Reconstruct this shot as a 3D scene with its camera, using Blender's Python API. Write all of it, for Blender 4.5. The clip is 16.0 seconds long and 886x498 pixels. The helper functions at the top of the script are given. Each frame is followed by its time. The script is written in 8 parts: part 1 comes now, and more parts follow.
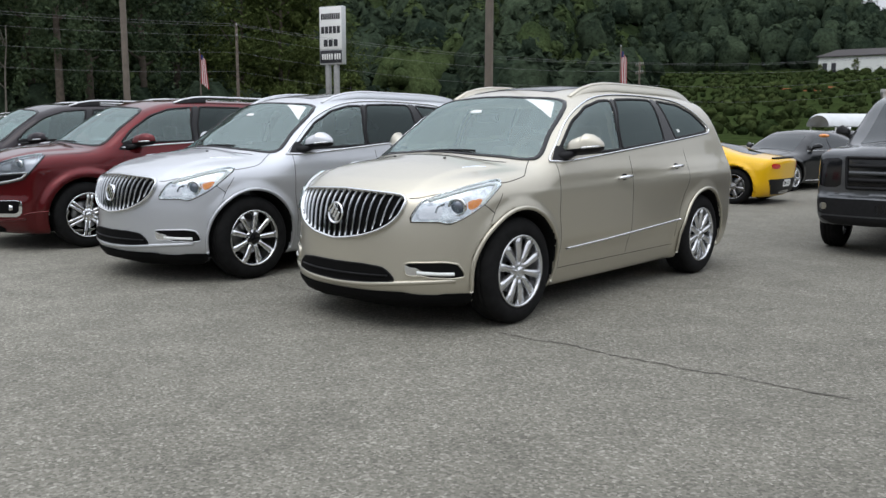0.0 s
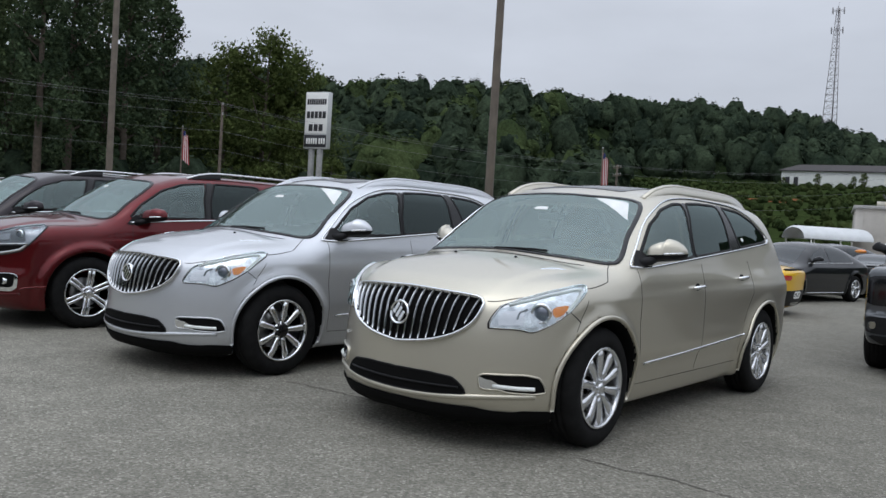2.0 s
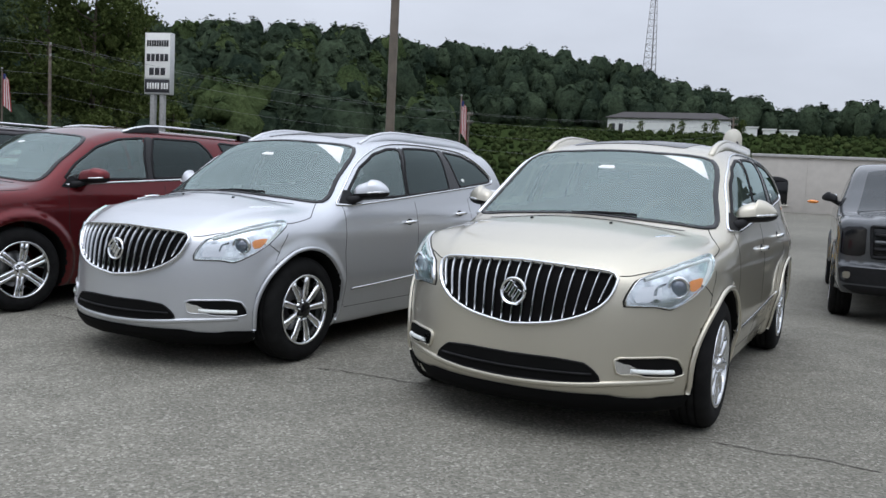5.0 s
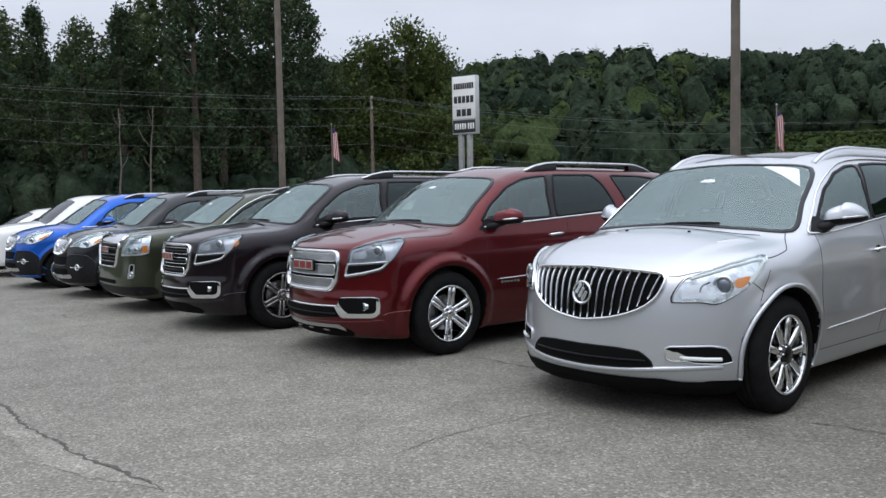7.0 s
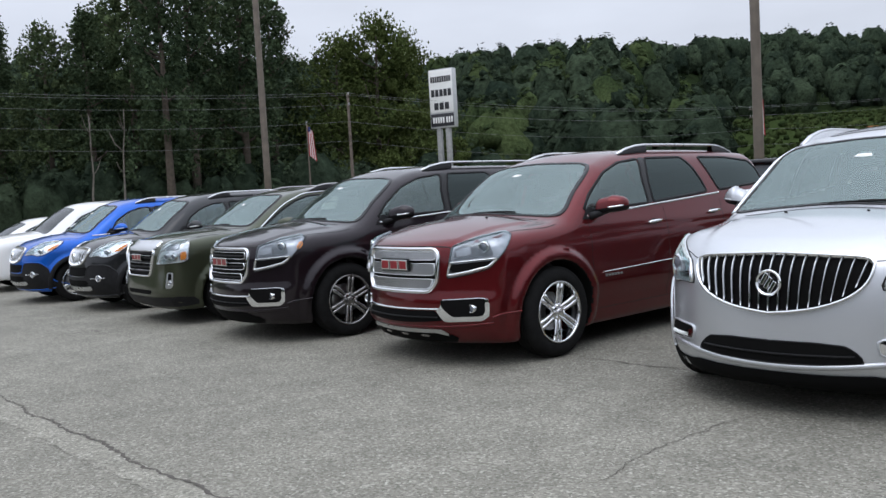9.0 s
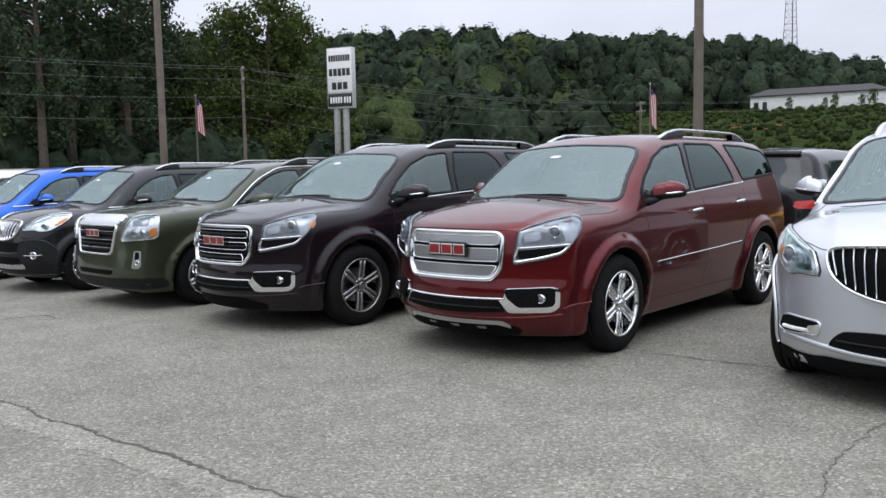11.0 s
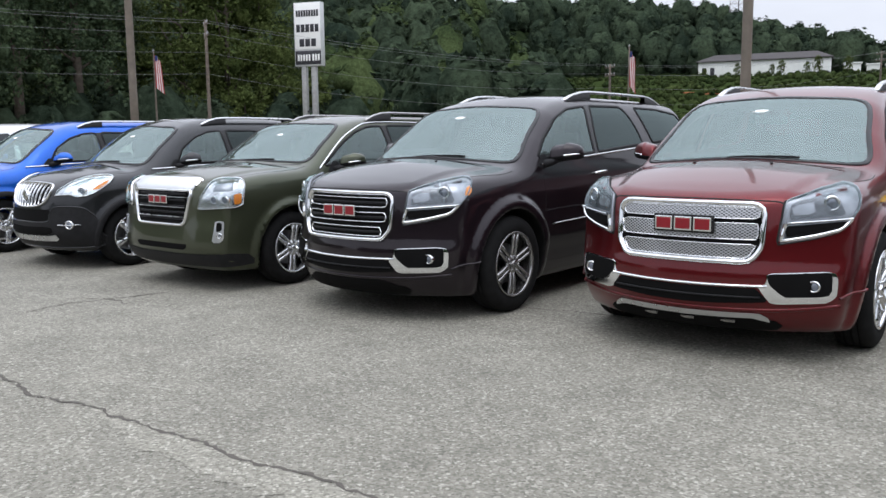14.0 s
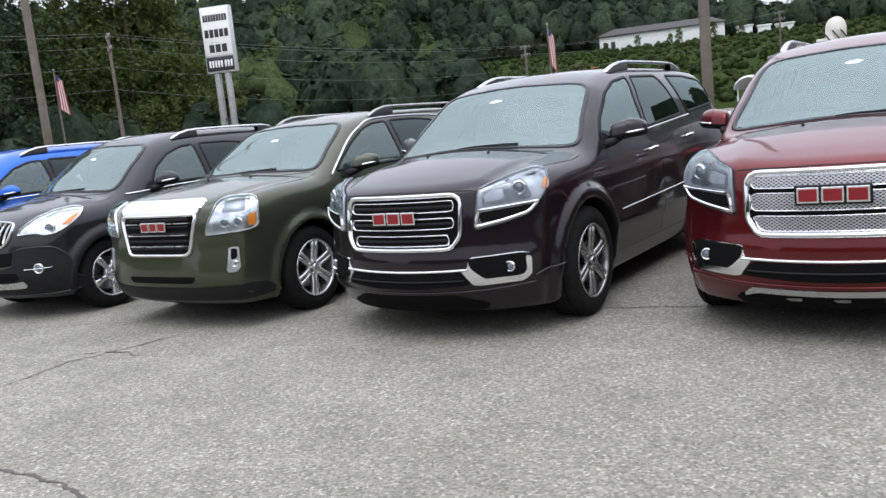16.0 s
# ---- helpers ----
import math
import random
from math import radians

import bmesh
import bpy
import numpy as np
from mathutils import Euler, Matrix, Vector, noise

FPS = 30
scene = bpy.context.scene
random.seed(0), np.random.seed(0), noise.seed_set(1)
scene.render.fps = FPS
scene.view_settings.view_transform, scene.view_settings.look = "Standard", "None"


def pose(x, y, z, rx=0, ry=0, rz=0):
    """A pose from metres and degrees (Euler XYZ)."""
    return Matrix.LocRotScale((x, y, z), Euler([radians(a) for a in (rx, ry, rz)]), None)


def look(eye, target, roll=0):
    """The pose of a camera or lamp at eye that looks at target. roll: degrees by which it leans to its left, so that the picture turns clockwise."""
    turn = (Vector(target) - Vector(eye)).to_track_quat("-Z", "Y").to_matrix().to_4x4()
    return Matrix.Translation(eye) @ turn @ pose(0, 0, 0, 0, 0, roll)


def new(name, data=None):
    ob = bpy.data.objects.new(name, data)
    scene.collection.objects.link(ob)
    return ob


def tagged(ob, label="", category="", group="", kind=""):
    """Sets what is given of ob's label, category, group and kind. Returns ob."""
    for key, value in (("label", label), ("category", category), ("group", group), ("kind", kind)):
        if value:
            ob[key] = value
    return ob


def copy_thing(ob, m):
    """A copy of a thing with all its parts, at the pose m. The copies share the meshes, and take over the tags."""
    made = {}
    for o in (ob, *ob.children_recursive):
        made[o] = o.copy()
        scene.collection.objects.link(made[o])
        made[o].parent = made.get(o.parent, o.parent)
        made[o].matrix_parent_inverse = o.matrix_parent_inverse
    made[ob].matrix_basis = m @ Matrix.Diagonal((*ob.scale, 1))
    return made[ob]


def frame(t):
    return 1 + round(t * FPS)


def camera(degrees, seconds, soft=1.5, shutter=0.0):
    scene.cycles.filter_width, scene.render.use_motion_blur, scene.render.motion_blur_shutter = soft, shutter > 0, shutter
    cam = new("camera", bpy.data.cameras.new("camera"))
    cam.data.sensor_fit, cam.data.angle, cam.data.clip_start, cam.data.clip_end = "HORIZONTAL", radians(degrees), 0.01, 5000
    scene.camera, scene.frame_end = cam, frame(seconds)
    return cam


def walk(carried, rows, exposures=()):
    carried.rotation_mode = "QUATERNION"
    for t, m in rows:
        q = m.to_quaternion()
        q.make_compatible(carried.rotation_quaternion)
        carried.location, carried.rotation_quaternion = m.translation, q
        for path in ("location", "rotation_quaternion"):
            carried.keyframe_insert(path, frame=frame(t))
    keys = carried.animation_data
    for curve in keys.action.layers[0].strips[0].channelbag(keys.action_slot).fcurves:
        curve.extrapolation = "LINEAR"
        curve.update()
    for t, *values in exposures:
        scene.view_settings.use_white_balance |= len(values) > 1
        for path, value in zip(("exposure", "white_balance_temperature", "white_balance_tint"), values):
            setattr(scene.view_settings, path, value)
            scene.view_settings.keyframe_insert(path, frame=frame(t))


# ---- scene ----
cam = camera(55.9, 16.0)
PATH = [
    (0, (0.386, -0.11, 1.41), (0.404, 1.87, 1.129), 0.2),
    (0.5, (0.21, -0.001, 1.394), (0.292, 1.984, 1.157), 1.0),
    (1, (-0.011, 0.142, 1.42), (0.122, 2.128, 1.218), -0.4),
    (1.5, (-0.112, 0.39, 1.432), (-0.045, 2.387, 1.349), -0.2),
    (2, (-0.333, 0.541, 1.418), (-0.239, 2.538, 1.352), 3.5),
    (2.5, (-0.63, 0.633, 1.447), (-0.446, 2.62, 1.309), 1.7),
    (3, (-0.847, 0.825, 1.446), (-0.606, 2.804, 1.283), 2.5),
    (3.2, (-0.932, 0.908, 1.461), (-0.694, 2.888, 1.312), 2.0),
    (5.3, (-2.089, 1.549, 1.433), (-1.592, 3.479, 1.262), 2.9),
    (5.5, (-2.256, 1.586, 1.434), (-1.889, 3.545, 1.277), 2.6),
    (6, (-2.574, 1.739, 1.458), (-2.4, 3.724, 1.281), 0.4),
    (6.5, (-2.779, 1.961, 1.456), (-2.829, 3.957, 1.334), -2.5),
    (7, (-3.054, 2.101, 1.461), (-3.25, 4.088, 1.344), -1.1),
    (7.5, (-3.35, 2.222, 1.452), (-3.501, 4.213, 1.335), -1.9),
    (8, (-3.682, 2.384, 1.462), (-3.866, 4.372, 1.35), -2.5),
    (8.2, (-3.799, 2.463, 1.457), (-3.983, 4.45, 1.33), -3.4),
    (10.3, (-5.335, 3.067, 1.473), (-5.261, 5.061, 1.339), 0.4),
    (10.5, (-5.497, 3.145, 1.479), (-5.362, 5.133, 1.303), -0.1),
    (11, (-5.798, 3.384, 1.457), (-5.615, 5.368, 1.279), -1.1),
    (11.5, (-6.08, 3.632, 1.478), (-5.902, 5.617, 1.312), 0.0),
    (12, (-6.429, 3.874, 1.481), (-6.176, 5.851, 1.314), 0.1),
    (12.5, (-6.679, 4.163, 1.462), (-6.386, 6.132, 1.262), -1.9),
    (13, (-6.918, 4.432, 1.459), (-6.637, 6.4, 1.239), -1.1),
    (13.5, (-7.269, 4.666, 1.463), (-6.913, 6.624, 1.266), -0.7),
    (14, (-7.477, 4.965, 1.43), (-7.167, 6.923, 1.163), -0.6),
    (14.5, (-7.703, 5.281, 1.475), (-7.404, 7.247, 1.27), -2.0),
    (15, (-8.005, 5.569, 1.442), (-7.638, 7.52, 1.194), -0.8),
    (15.5, (-8.211, 5.807, 1.439), (-7.796, 7.74, 1.136), -1.7),
    (16, (-8.334, 6.079, 1.462), (-7.845, 7.996, 1.168), -5.9),
]
walk(cam, [(t, look(eye, target, roll)) for t, eye, target, roll in PATH], [
    (0, 0.12, 6520, 10), (1, 0.12, 6480, 10), (1.5, 0.04, 6400, 10), (2, -0.18, 6300, 10), (2.5, -0.04, 6280, 10), (3, 0.02, 6270, 10), (6, 0.06, 6260, 11), (6.5, 0.28, 6260, 11), (7, 0.07, 6250, 11), (8, 0.06, 6250, 11),
    (11, 0.30, 6330, 12), (12, 0.33, 6350, 12), (13, 0.54, 6360, 12), (13.5, 0.58, 6380, 12), (14, 0.46, 6400, 12), (14.5, 0.50, 6380, 13), (15, 0.53, 6370, 13), (16, 0.67, 6360, 13)])

# ---- world and sun: an overcast sky, brighter overhead ----
world = bpy.data.worlds.new("overcast_sky")
scene.world = world
world.use_nodes = True
wn, wl = world.node_tree.nodes, world.node_tree.links
wn.clear()

SUN_ELEV, SUN_AZ = radians(62), radians(200)
sky = wn.new("ShaderNodeTexSky")
sky.sky_type = "NISHITA"
sky.sun_disc = False
sky.sun_elevation, sky.sun_rotation = SUN_ELEV, SUN_AZ
coord = wn.new("ShaderNodeTexCoord")
sep = wn.new("ShaderNodeSeparateXYZ")
wl.new(coord.outputs["Generated"], sep.inputs[0])
rise = wn.new("ShaderNodeMapRange")
rise.inputs["From Min"].default_value, rise.inputs["From Max"].default_value = 0.0, 1.0
rise.inputs["To Min"].default_value, rise.inputs["To Max"].default_value = 0.69, 2.00
high = wn.new("ShaderNodeMath")
high.operation, high.use_clamp = "POWER", True
high.inputs[1].default_value = 1.8
wl.new(sep.outputs["Z"], high.inputs[0])
wl.new(high.outputs[0], rise.inputs["Value"])
squash = wn.new("ShaderNodeMapping")
squash.inputs["Scale"].default_value = (1.6, 1.6, 5.0)
wl.new(coord.outputs["Generated"], squash.inputs["Vector"])
cloud = wn.new("ShaderNodeTexNoise")
cloud.inputs["Scale"].default_value, cloud.inputs["Detail"].default_value, cloud.inputs["Roughness"].default_value = 1.7, 6.0, 0.52
wl.new(squash.outputs[0], cloud.inputs["Vector"])
soft = wn.new("ShaderNodeMapRange")
soft.inputs["From Min"].default_value, soft.inputs["From Max"].default_value = 0.3, 0.7
soft.inputs["To Min"].default_value, soft.inputs["To Max"].default_value = 0.90, 1.08
wl.new(cloud.outputs[0], soft.inputs["Value"])
lum = wn.new("ShaderNodeMath")
lum.operation = "MULTIPLY"
wl.new(rise.outputs[0], lum.inputs[0])
wl.new(soft.outputs[0], lum.inputs[1])
tone = wn.new("ShaderNodeCombineColor")
for chan, gain in (("Red", 0.935), ("Green", 0.985), ("Blue", 1.085)):
    g = wn.new("ShaderNodeMath")
    g.operation = "MULTIPLY"
    g.inputs[1].default_value = gain
    wl.new(lum.outputs[0], g.inputs[0])
    wl.new(g.outputs[0], tone.inputs[chan])
bg_sky, bg_cloud = wn.new("ShaderNodeBackground"), wn.new("ShaderNodeBackground")
bg_sky.inputs["Strength"].default_value = 0.05
bg_cloud.inputs["Strength"].default_value = 1.0
wl.new(sky.outputs[0], bg_sky.inputs["Color"])
wl.new(tone.outputs[0], bg_cloud.inputs["Color"])
wmix, wout = wn.new("ShaderNodeMixShader"), wn.new("ShaderNodeOutputWorld")
wmix.inputs[0].default_value = 0.92
wl.new(bg_sky.outputs[0], wmix.inputs[1])
wl.new(bg_cloud.outputs[0], wmix.inputs[2])
wl.new(wmix.outputs[0], wout.inputs["Surface"])

sun = new("sun", bpy.data.lights.new("sun", "SUN"))
sun.data.energy, sun.data.angle, sun.data.color = 0.55, radians(40), (1.0, 0.97, 0.92)
sun.matrix_world = look((0, 0, 60), (-60 * math.sin(SUN_AZ) / math.tan(SUN_ELEV), -60 * math.cos(SUN_AZ) / math.tan(SUN_ELEV), 0))

# ---- materials ----
def material(name):
    m = bpy.data.materials.new(name)
    m.use_nodes = True
    nt = m.node_tree
    b = nt.nodes["Principled BSDF"]
    return m, nt, b


def noise_node(nt, scale, detail=3.0, rough=0.55, kind="Object"):
    tc = nt.nodes.new("ShaderNodeTexCoord")
    n = nt.nodes.new("ShaderNodeTexNoise")
    n.inputs["Scale"].default_value, n.inputs["Detail"].default_value, n.inputs["Roughness"].default_value = scale, detail, rough
    nt.links.new(tc.outputs[kind], n.inputs["Vector"])
    return n


def ramp_node(nt, src, stops):
    r = nt.nodes.new("ShaderNodeValToRGB")
    while len(r.color_ramp.elements) < len(stops):
        r.color_ramp.elements.new(0.5)
    for e, (p, c) in zip(r.color_ramp.elements, stops):
        e.position, e.color = p, (*c, 1)
    nt.links.new(src, r.inputs[0])
    return r


def bump_node(nt, b, src, strength, dist):
    n = nt.nodes.new("ShaderNodeBump")
    n.inputs["Strength"].default_value, n.inputs["Distance"].default_value = strength, dist
    nt.links.new(src, n.inputs["Height"])
    nt.links.new(n.outputs[0], b.inputs["Normal"])
    return n


def plain(name, col, rough=0.5, metal=0.0, vary=0.12, scale=8.0, coat=0.0, bump=0.0, spec=0.5):
    """A surface with soft blotches of tone and gloss."""
    m, nt, b = material(name)
    n = noise_node(nt, scale, 5.0)
    lo, hi = [max(0, c * (1 - vary)) for c in col], [min(1, c * (1 + vary)) for c in col]
    r = ramp_node(nt, n.outputs[0], [(0.3, lo), (0.7, hi)])
    nt.links.new(r.outputs[0], b.inputs["Base Color"])
    rr = nt.nodes.new("ShaderNodeMapRange")
    rr.inputs["To Min"].default_value, rr.inputs["To Max"].default_value = rough * 0.85, min(1, rough * 1.15)
    nt.links.new(n.outputs[0], rr.inputs["Value"])
    nt.links.new(rr.outputs[0], b.inputs["Roughness"])
    b.inputs["Metallic"].default_value = metal
    b.inputs["Specular IOR Level"].default_value = spec
    b.inputs["Coat Weight"].default_value = coat
    b.inputs["Coat Roughness"].default_value = 0.04
    if bump:
        bump_node(nt, b, noise_node(nt, scale * 12, 3.0).outputs[0], 0.4, bump)
    return m


def paint(name, col, metal=0.55, rough=0.32, flake=0.10, coat=1.0, dusty=0.006):
    """Clear-coated car paint: fine flakes, a little dust, faint orange peel."""
    m, nt, b = material(name)
    fine = noise_node(nt, 900.0, 2.0)
    r = ramp_node(nt, fine.outputs[0], [(0.35, [c * (1 - flake) for c in col]), (0.65, [min(1, c * (1 + flake)) for c in col])])
    dust = noise_node(nt, 2.3, 6.0, 0.6)
    mixc = nt.nodes.new("ShaderNodeMix")
    mixc.data_type = "RGBA"
    mixc.inputs[7].default_value = (0.36, 0.34, 0.31, 1)
    dr = nt.nodes.new("ShaderNodeMapRange")
    dr.inputs["From Min"].default_value, dr.inputs["From Max"].default_value, dr.inputs["To Max"].default_value = 0.45, 0.8, dusty
    nt.links.new(dust.outputs[0], dr.inputs["Value"])
    nt.links.new(dr.outputs[0], mixc.inputs[0])
    nt.links.new(r.outputs[0], mixc.inputs[6])
    nt.links.new(mixc.outputs[2], b.inputs["Base Color"])
    b.inputs["Metallic"].default_value, b.inputs["Roughness"].default_value = metal, rough
    b.inputs["Specular IOR Level"].default_value = 0.08
    b.inputs["Coat Weight"].default_value = coat
    b.inputs["Coat IOR"].default_value = 1.38
    cr = nt.nodes.new("ShaderNodeMapRange")
    cr.inputs["To Min"].default_value, cr.inputs["To Max"].default_value = 0.015, 0.07
    nt.links.new(dust.outputs[0], cr.inputs["Value"])
    nt.links.new(cr.outputs[0], b.inputs["Coat Roughness"])
    peel = noise_node(nt, 160.0, 1.0)
    bn = nt.nodes.new("ShaderNodeBump")
    bn.inputs["Strength"].default_value, bn.inputs["Distance"].default_value = 0.05, 0.0006
    nt.links.new(peel.outputs[0], bn.inputs["Height"])
    nt.links.new(bn.outputs[0], b.inputs["Coat Normal"])
    return m


def glass(name, tint, gloss=1.5, rough=0.005, sky_sheen=0.0):
    """A thin tinted pane: clear through, mirror-like by its angle; the last argument: a share of flat pale colour
    painted in for the sky's reflection.
    """
    m = bpy.data.materials.new(name)
    m.use_nodes = True
    nt = m.node_tree
    nt.nodes.clear()
    out = nt.nodes.new("ShaderNodeOutputMaterial")
    tr, gl, mx, fr = (nt.nodes.new(k) for k in ("ShaderNodeBsdfTransparent", "ShaderNodeBsdfGlossy", "ShaderNodeMixShader", "ShaderNodeFresnel"))
    tr.inputs["Color"].default_value = (*tint, 1)
    gl.inputs["Roughness"].default_value = rough
    gl.inputs["Color"].default_value = (0.80, 0.97, 0.95, 1)
    fr.inputs["IOR"].default_value = gloss
    base = tr
    if sky_sheen:
        df, m2 = nt.nodes.new("ShaderNodeBsdfDiffuse"), nt.nodes.new("ShaderNodeMixShader")
        df.inputs["Color"].default_value = (0.56, 0.67, 0.66, 1)
        n = noise_node(nt, 3.0, 4.0)
        mr = nt.nodes.new("ShaderNodeMapRange")
        mr.inputs["To Min"].default_value, mr.inputs["To Max"].default_value = sky_sheen * 0.6, sky_sheen * 1.4
        nt.links.new(n.outputs[0], mr.inputs["Value"])
        nt.links.new(mr.outputs[0], m2.inputs[0])
        nt.links.new(tr.outputs[0], m2.inputs[1])
        nt.links.new(df.outputs[0], m2.inputs[2])
        base = m2
    nt.links.new(fr.outputs[0], mx.inputs[0])
    nt.links.new(base.outputs[0], mx.inputs[1])
    nt.links.new(gl.outputs[0], mx.inputs[2])
    nt.links.new(mx.outputs[0], out.inputs["Surface"])
    return m


CHROME = plain("chrome", (0.78, 0.79, 0.80), 0.07, 1.0, 0.03)
RIB_CHROME = plain("rib_chrome", (0.48, 0.49, 0.50), 0.09, 1.0, 0.05)
SATIN = plain("satin_alloy", (0.62, 0.63, 0.64), 0.28, 1.0, 0.05)
ALLOY = plain("silver_alloy", (0.66, 0.67, 0.68), 0.22, 0.85, 0.05, coat=0.6)
GREY_ALLOY = plain("grey_alloy", (0.30, 0.295, 0.29), 0.25, 0.9, 0.06, coat=0.6)
BLACK = plain("black_plastic", (0.012, 0.012, 0.013), 0.55, 0.0, 0.25, 20, bump=0.0004, spec=0.2)
GLOSS_BLACK = plain("gloss_black", (0.008, 0.008, 0.009), 0.12, 0.0, 0.1, spec=0.4)
# flat near-black: paints the shade of grille and intake hollows, also black trim
RECESS = plain("recess_black", (0.005, 0.005, 0.005), 0.8, 0.0, 0.2, spec=0.08)
SEAM = plain("panel_seam", (0.030, 0.029, 0.028), 0.8, spec=0.1)
RUBBER = plain("tyre_rubber", (0.011, 0.011, 0.011), 0.85, 0.0, 0.35, 14, bump=0.001, spec=0.12)
WELL = plain("wheel_well", (0.008, 0.008, 0.008), 0.9, spec=0.1)
UNDER = plain("underbody", (0.006, 0.006, 0.006), 0.95, spec=0.05)
DISC = plain("brake_disc", (0.25, 0.25, 0.25), 0.35, 1.0, 0.2)
CABIN_DARK = plain("dark_cabin_trim", (0.035, 0.035, 0.037), 0.7, vary=0.2)
CABIN_TAN = plain("tan_cabin_trim", (0.36, 0.28, 0.19), 0.65, vary=0.12)
WINDSHIELD = glass("windshield_glass", (0.68, 0.84, 0.81), 2.1, sky_sheen=0.095)
SIDE_GLASS = glass("side_glass", (0.50, 0.63, 0.61), 1.85, sky_sheen=0.08)
DARK_GLASS = glass("privacy_glass", (0.055, 0.06, 0.066), 1.52)
LENS = glass("clear_lens", (0.95, 0.96, 0.97), 1.35)
REFLECTOR = plain("lamp_reflector", (0.70, 0.73, 0.77), 0.16, 0.85, 0.35, 14)
LAMP_GREY = plain("lamp_bezel", (0.28, 0.30, 0.325), 0.20, 0.7, 0.25, 18)
LAMP_SILVER = plain("lamp_silver", (0.38, 0.40, 0.43), 0.24, 0.6, 0.25, 18)
LAMP_DARK = plain("lamp_bowl", (0.17, 0.18, 0.195), 0.22, 0.6, 0.3, 18)
AMBER = plain("amber_lens", (0.80, 0.26, 0.03), 0.25, 0.0, 0.12, 60, coat=1.0)
RED_LENS = plain("red_lens", (0.55, 0.02, 0.015), 0.15, 0.0, 0.2, 40, coat=1.0)
BULB_GLASS = plain("projector_glass", (0.16, 0.18, 0.22), 0.05, 0.4, 0.1, coat=1.0)
BADGE_RED = plain("badge_red", (0.24, 0.006, 0.014), 0.3, 0.2, 0.1, coat=0.3)
STICKER = plain("white_sticker", (0.80, 0.82, 0.80), 0.6)
MIRROR_GLASS = plain("mirror_glass", (0.85, 0.86, 0.87), 0.02, 1.0, 0.01)


def mesh_material():
    """Pierced bright grille mesh: a grid of dark holes in silver."""
    m, nt, b = material("grille_mesh")
    tc, v = nt.nodes.new("ShaderNodeTexCoord"), nt.nodes.new("ShaderNodeTexVoronoi")
    sp, cb = nt.nodes.new("ShaderNodeSeparateXYZ"), nt.nodes.new("ShaderNodeCombineXYZ")
    mp = nt.nodes.new("ShaderNodeMapping")
    mp.inputs["Scale"].default_value = (50, 78, 1)
    mp.inputs["Rotation"].default_value = (0, 0, radians(45))
    v.voronoi_dimensions = "2D"
    v.inputs["Scale"].default_value, v.inputs["Randomness"].default_value = 1.0, 0.0
    nt.links.new(tc.outputs["Object"], sp.inputs[0])
    nt.links.new(sp.outputs["Y"], cb.inputs["X"])
    nt.links.new(sp.outputs["Z"], cb.inputs["Y"])
    nt.links.new(cb.outputs[0], mp.inputs[0])
    nt.links.new(mp.outputs[0], v.inputs["Vector"])
    r = ramp_node(nt, v.outputs["Distance"], [(0.28, (0.05, 0.05, 0.05)), (0.42, (0.50, 0.51, 0.52))])
    nt.links.new(r.outputs[0], b.inputs["Base Color"])
    b.inputs["Metallic"].default_value, b.inputs["Roughness"].default_value = 0.8, 0.3
    return m


MESH = mesh_material()

# ---- mesh helpers ----
def part(name, bm, mat, parent=None, label="", smooth=True):
    me = bpy.data.meshes.new(name)
    bm.to_mesh(me)
    bm.free()
    return dress(new(name, me), mat, parent, label, smooth)


def dress(ob, mat, parent, label="", smooth=True):
    for m in (mat if isinstance(mat, (list, tuple)) else [mat]):
        ob.data.materials.append(m)
    if smooth:
        ob.data.shade_smooth()
    if parent is not None:
        ob.parent = parent
    return tagged(ob, label)


def raw(name, verts, faces, mat, parent=None, label="", normals=None, smooth=True, slots=None):
    me = bpy.data.meshes.new(name)
    me.from_pydata([tuple(map(float, v)) for v in verts], [], [tuple(map(int, f)) for f in faces])
    ob = dress(new(name, me), mat, parent, label, smooth)
    if slots is not None:
        me.polygons.foreach_set("material_index", np.asarray(slots, dtype=np.int32))
    if normals is not None:
        me.normals_split_custom_set_from_vertices([tuple(map(float, n)) for n in normals])
    return ob


def box(bm, c, s, m=None, bevel=0.0):
    """A box at centre c with sizes s, its edges bevelled, optionally moved by the matrix m."""
    vs = bmesh.ops.create_cube(bm, size=1.0)["verts"]
    for v in vs:
        v.co = Vector((v.co.x * s[0] + c[0], v.co.y * s[1] + c[1], v.co.z * s[2] + c[2]))
    if bevel:
        es = {e for v in vs for e in v.link_edges}
        got = bmesh.ops.bevel(bm, geom=list(es), offset=bevel, segments=2, affect="EDGES", profile=0.5)
        vs = list({v for f in got["faces"] for v in f.verts} | {v for v in vs if v.is_valid})
    if m is not None:
        bmesh.ops.transform(bm, matrix=m, verts=vs)
    return vs


def lathe(bm, profile, n=48, axis="Y", closed=False):
    """Turns the (radius, height) profile about an axis."""
    rows = []
    for i in range(n):
        a = 2 * math.pi * i / n
        ca, sa = math.cos(a), math.sin(a)
        rows.append([bm.verts.new((r * ca, h, r * sa) if axis == "Y" else (r * ca, r * sa, h)) for r, h in profile])
    k = len(profile)
    for i in range(n):
        p, q = rows[i], rows[(i + 1) % n]
        for j in range(k if closed else k - 1):
            bm.faces.new((p[j], p[(j + 1) % k], q[(j + 1) % k], q[j]))
    bmesh.ops.recalc_face_normals(bm, faces=bm.faces)


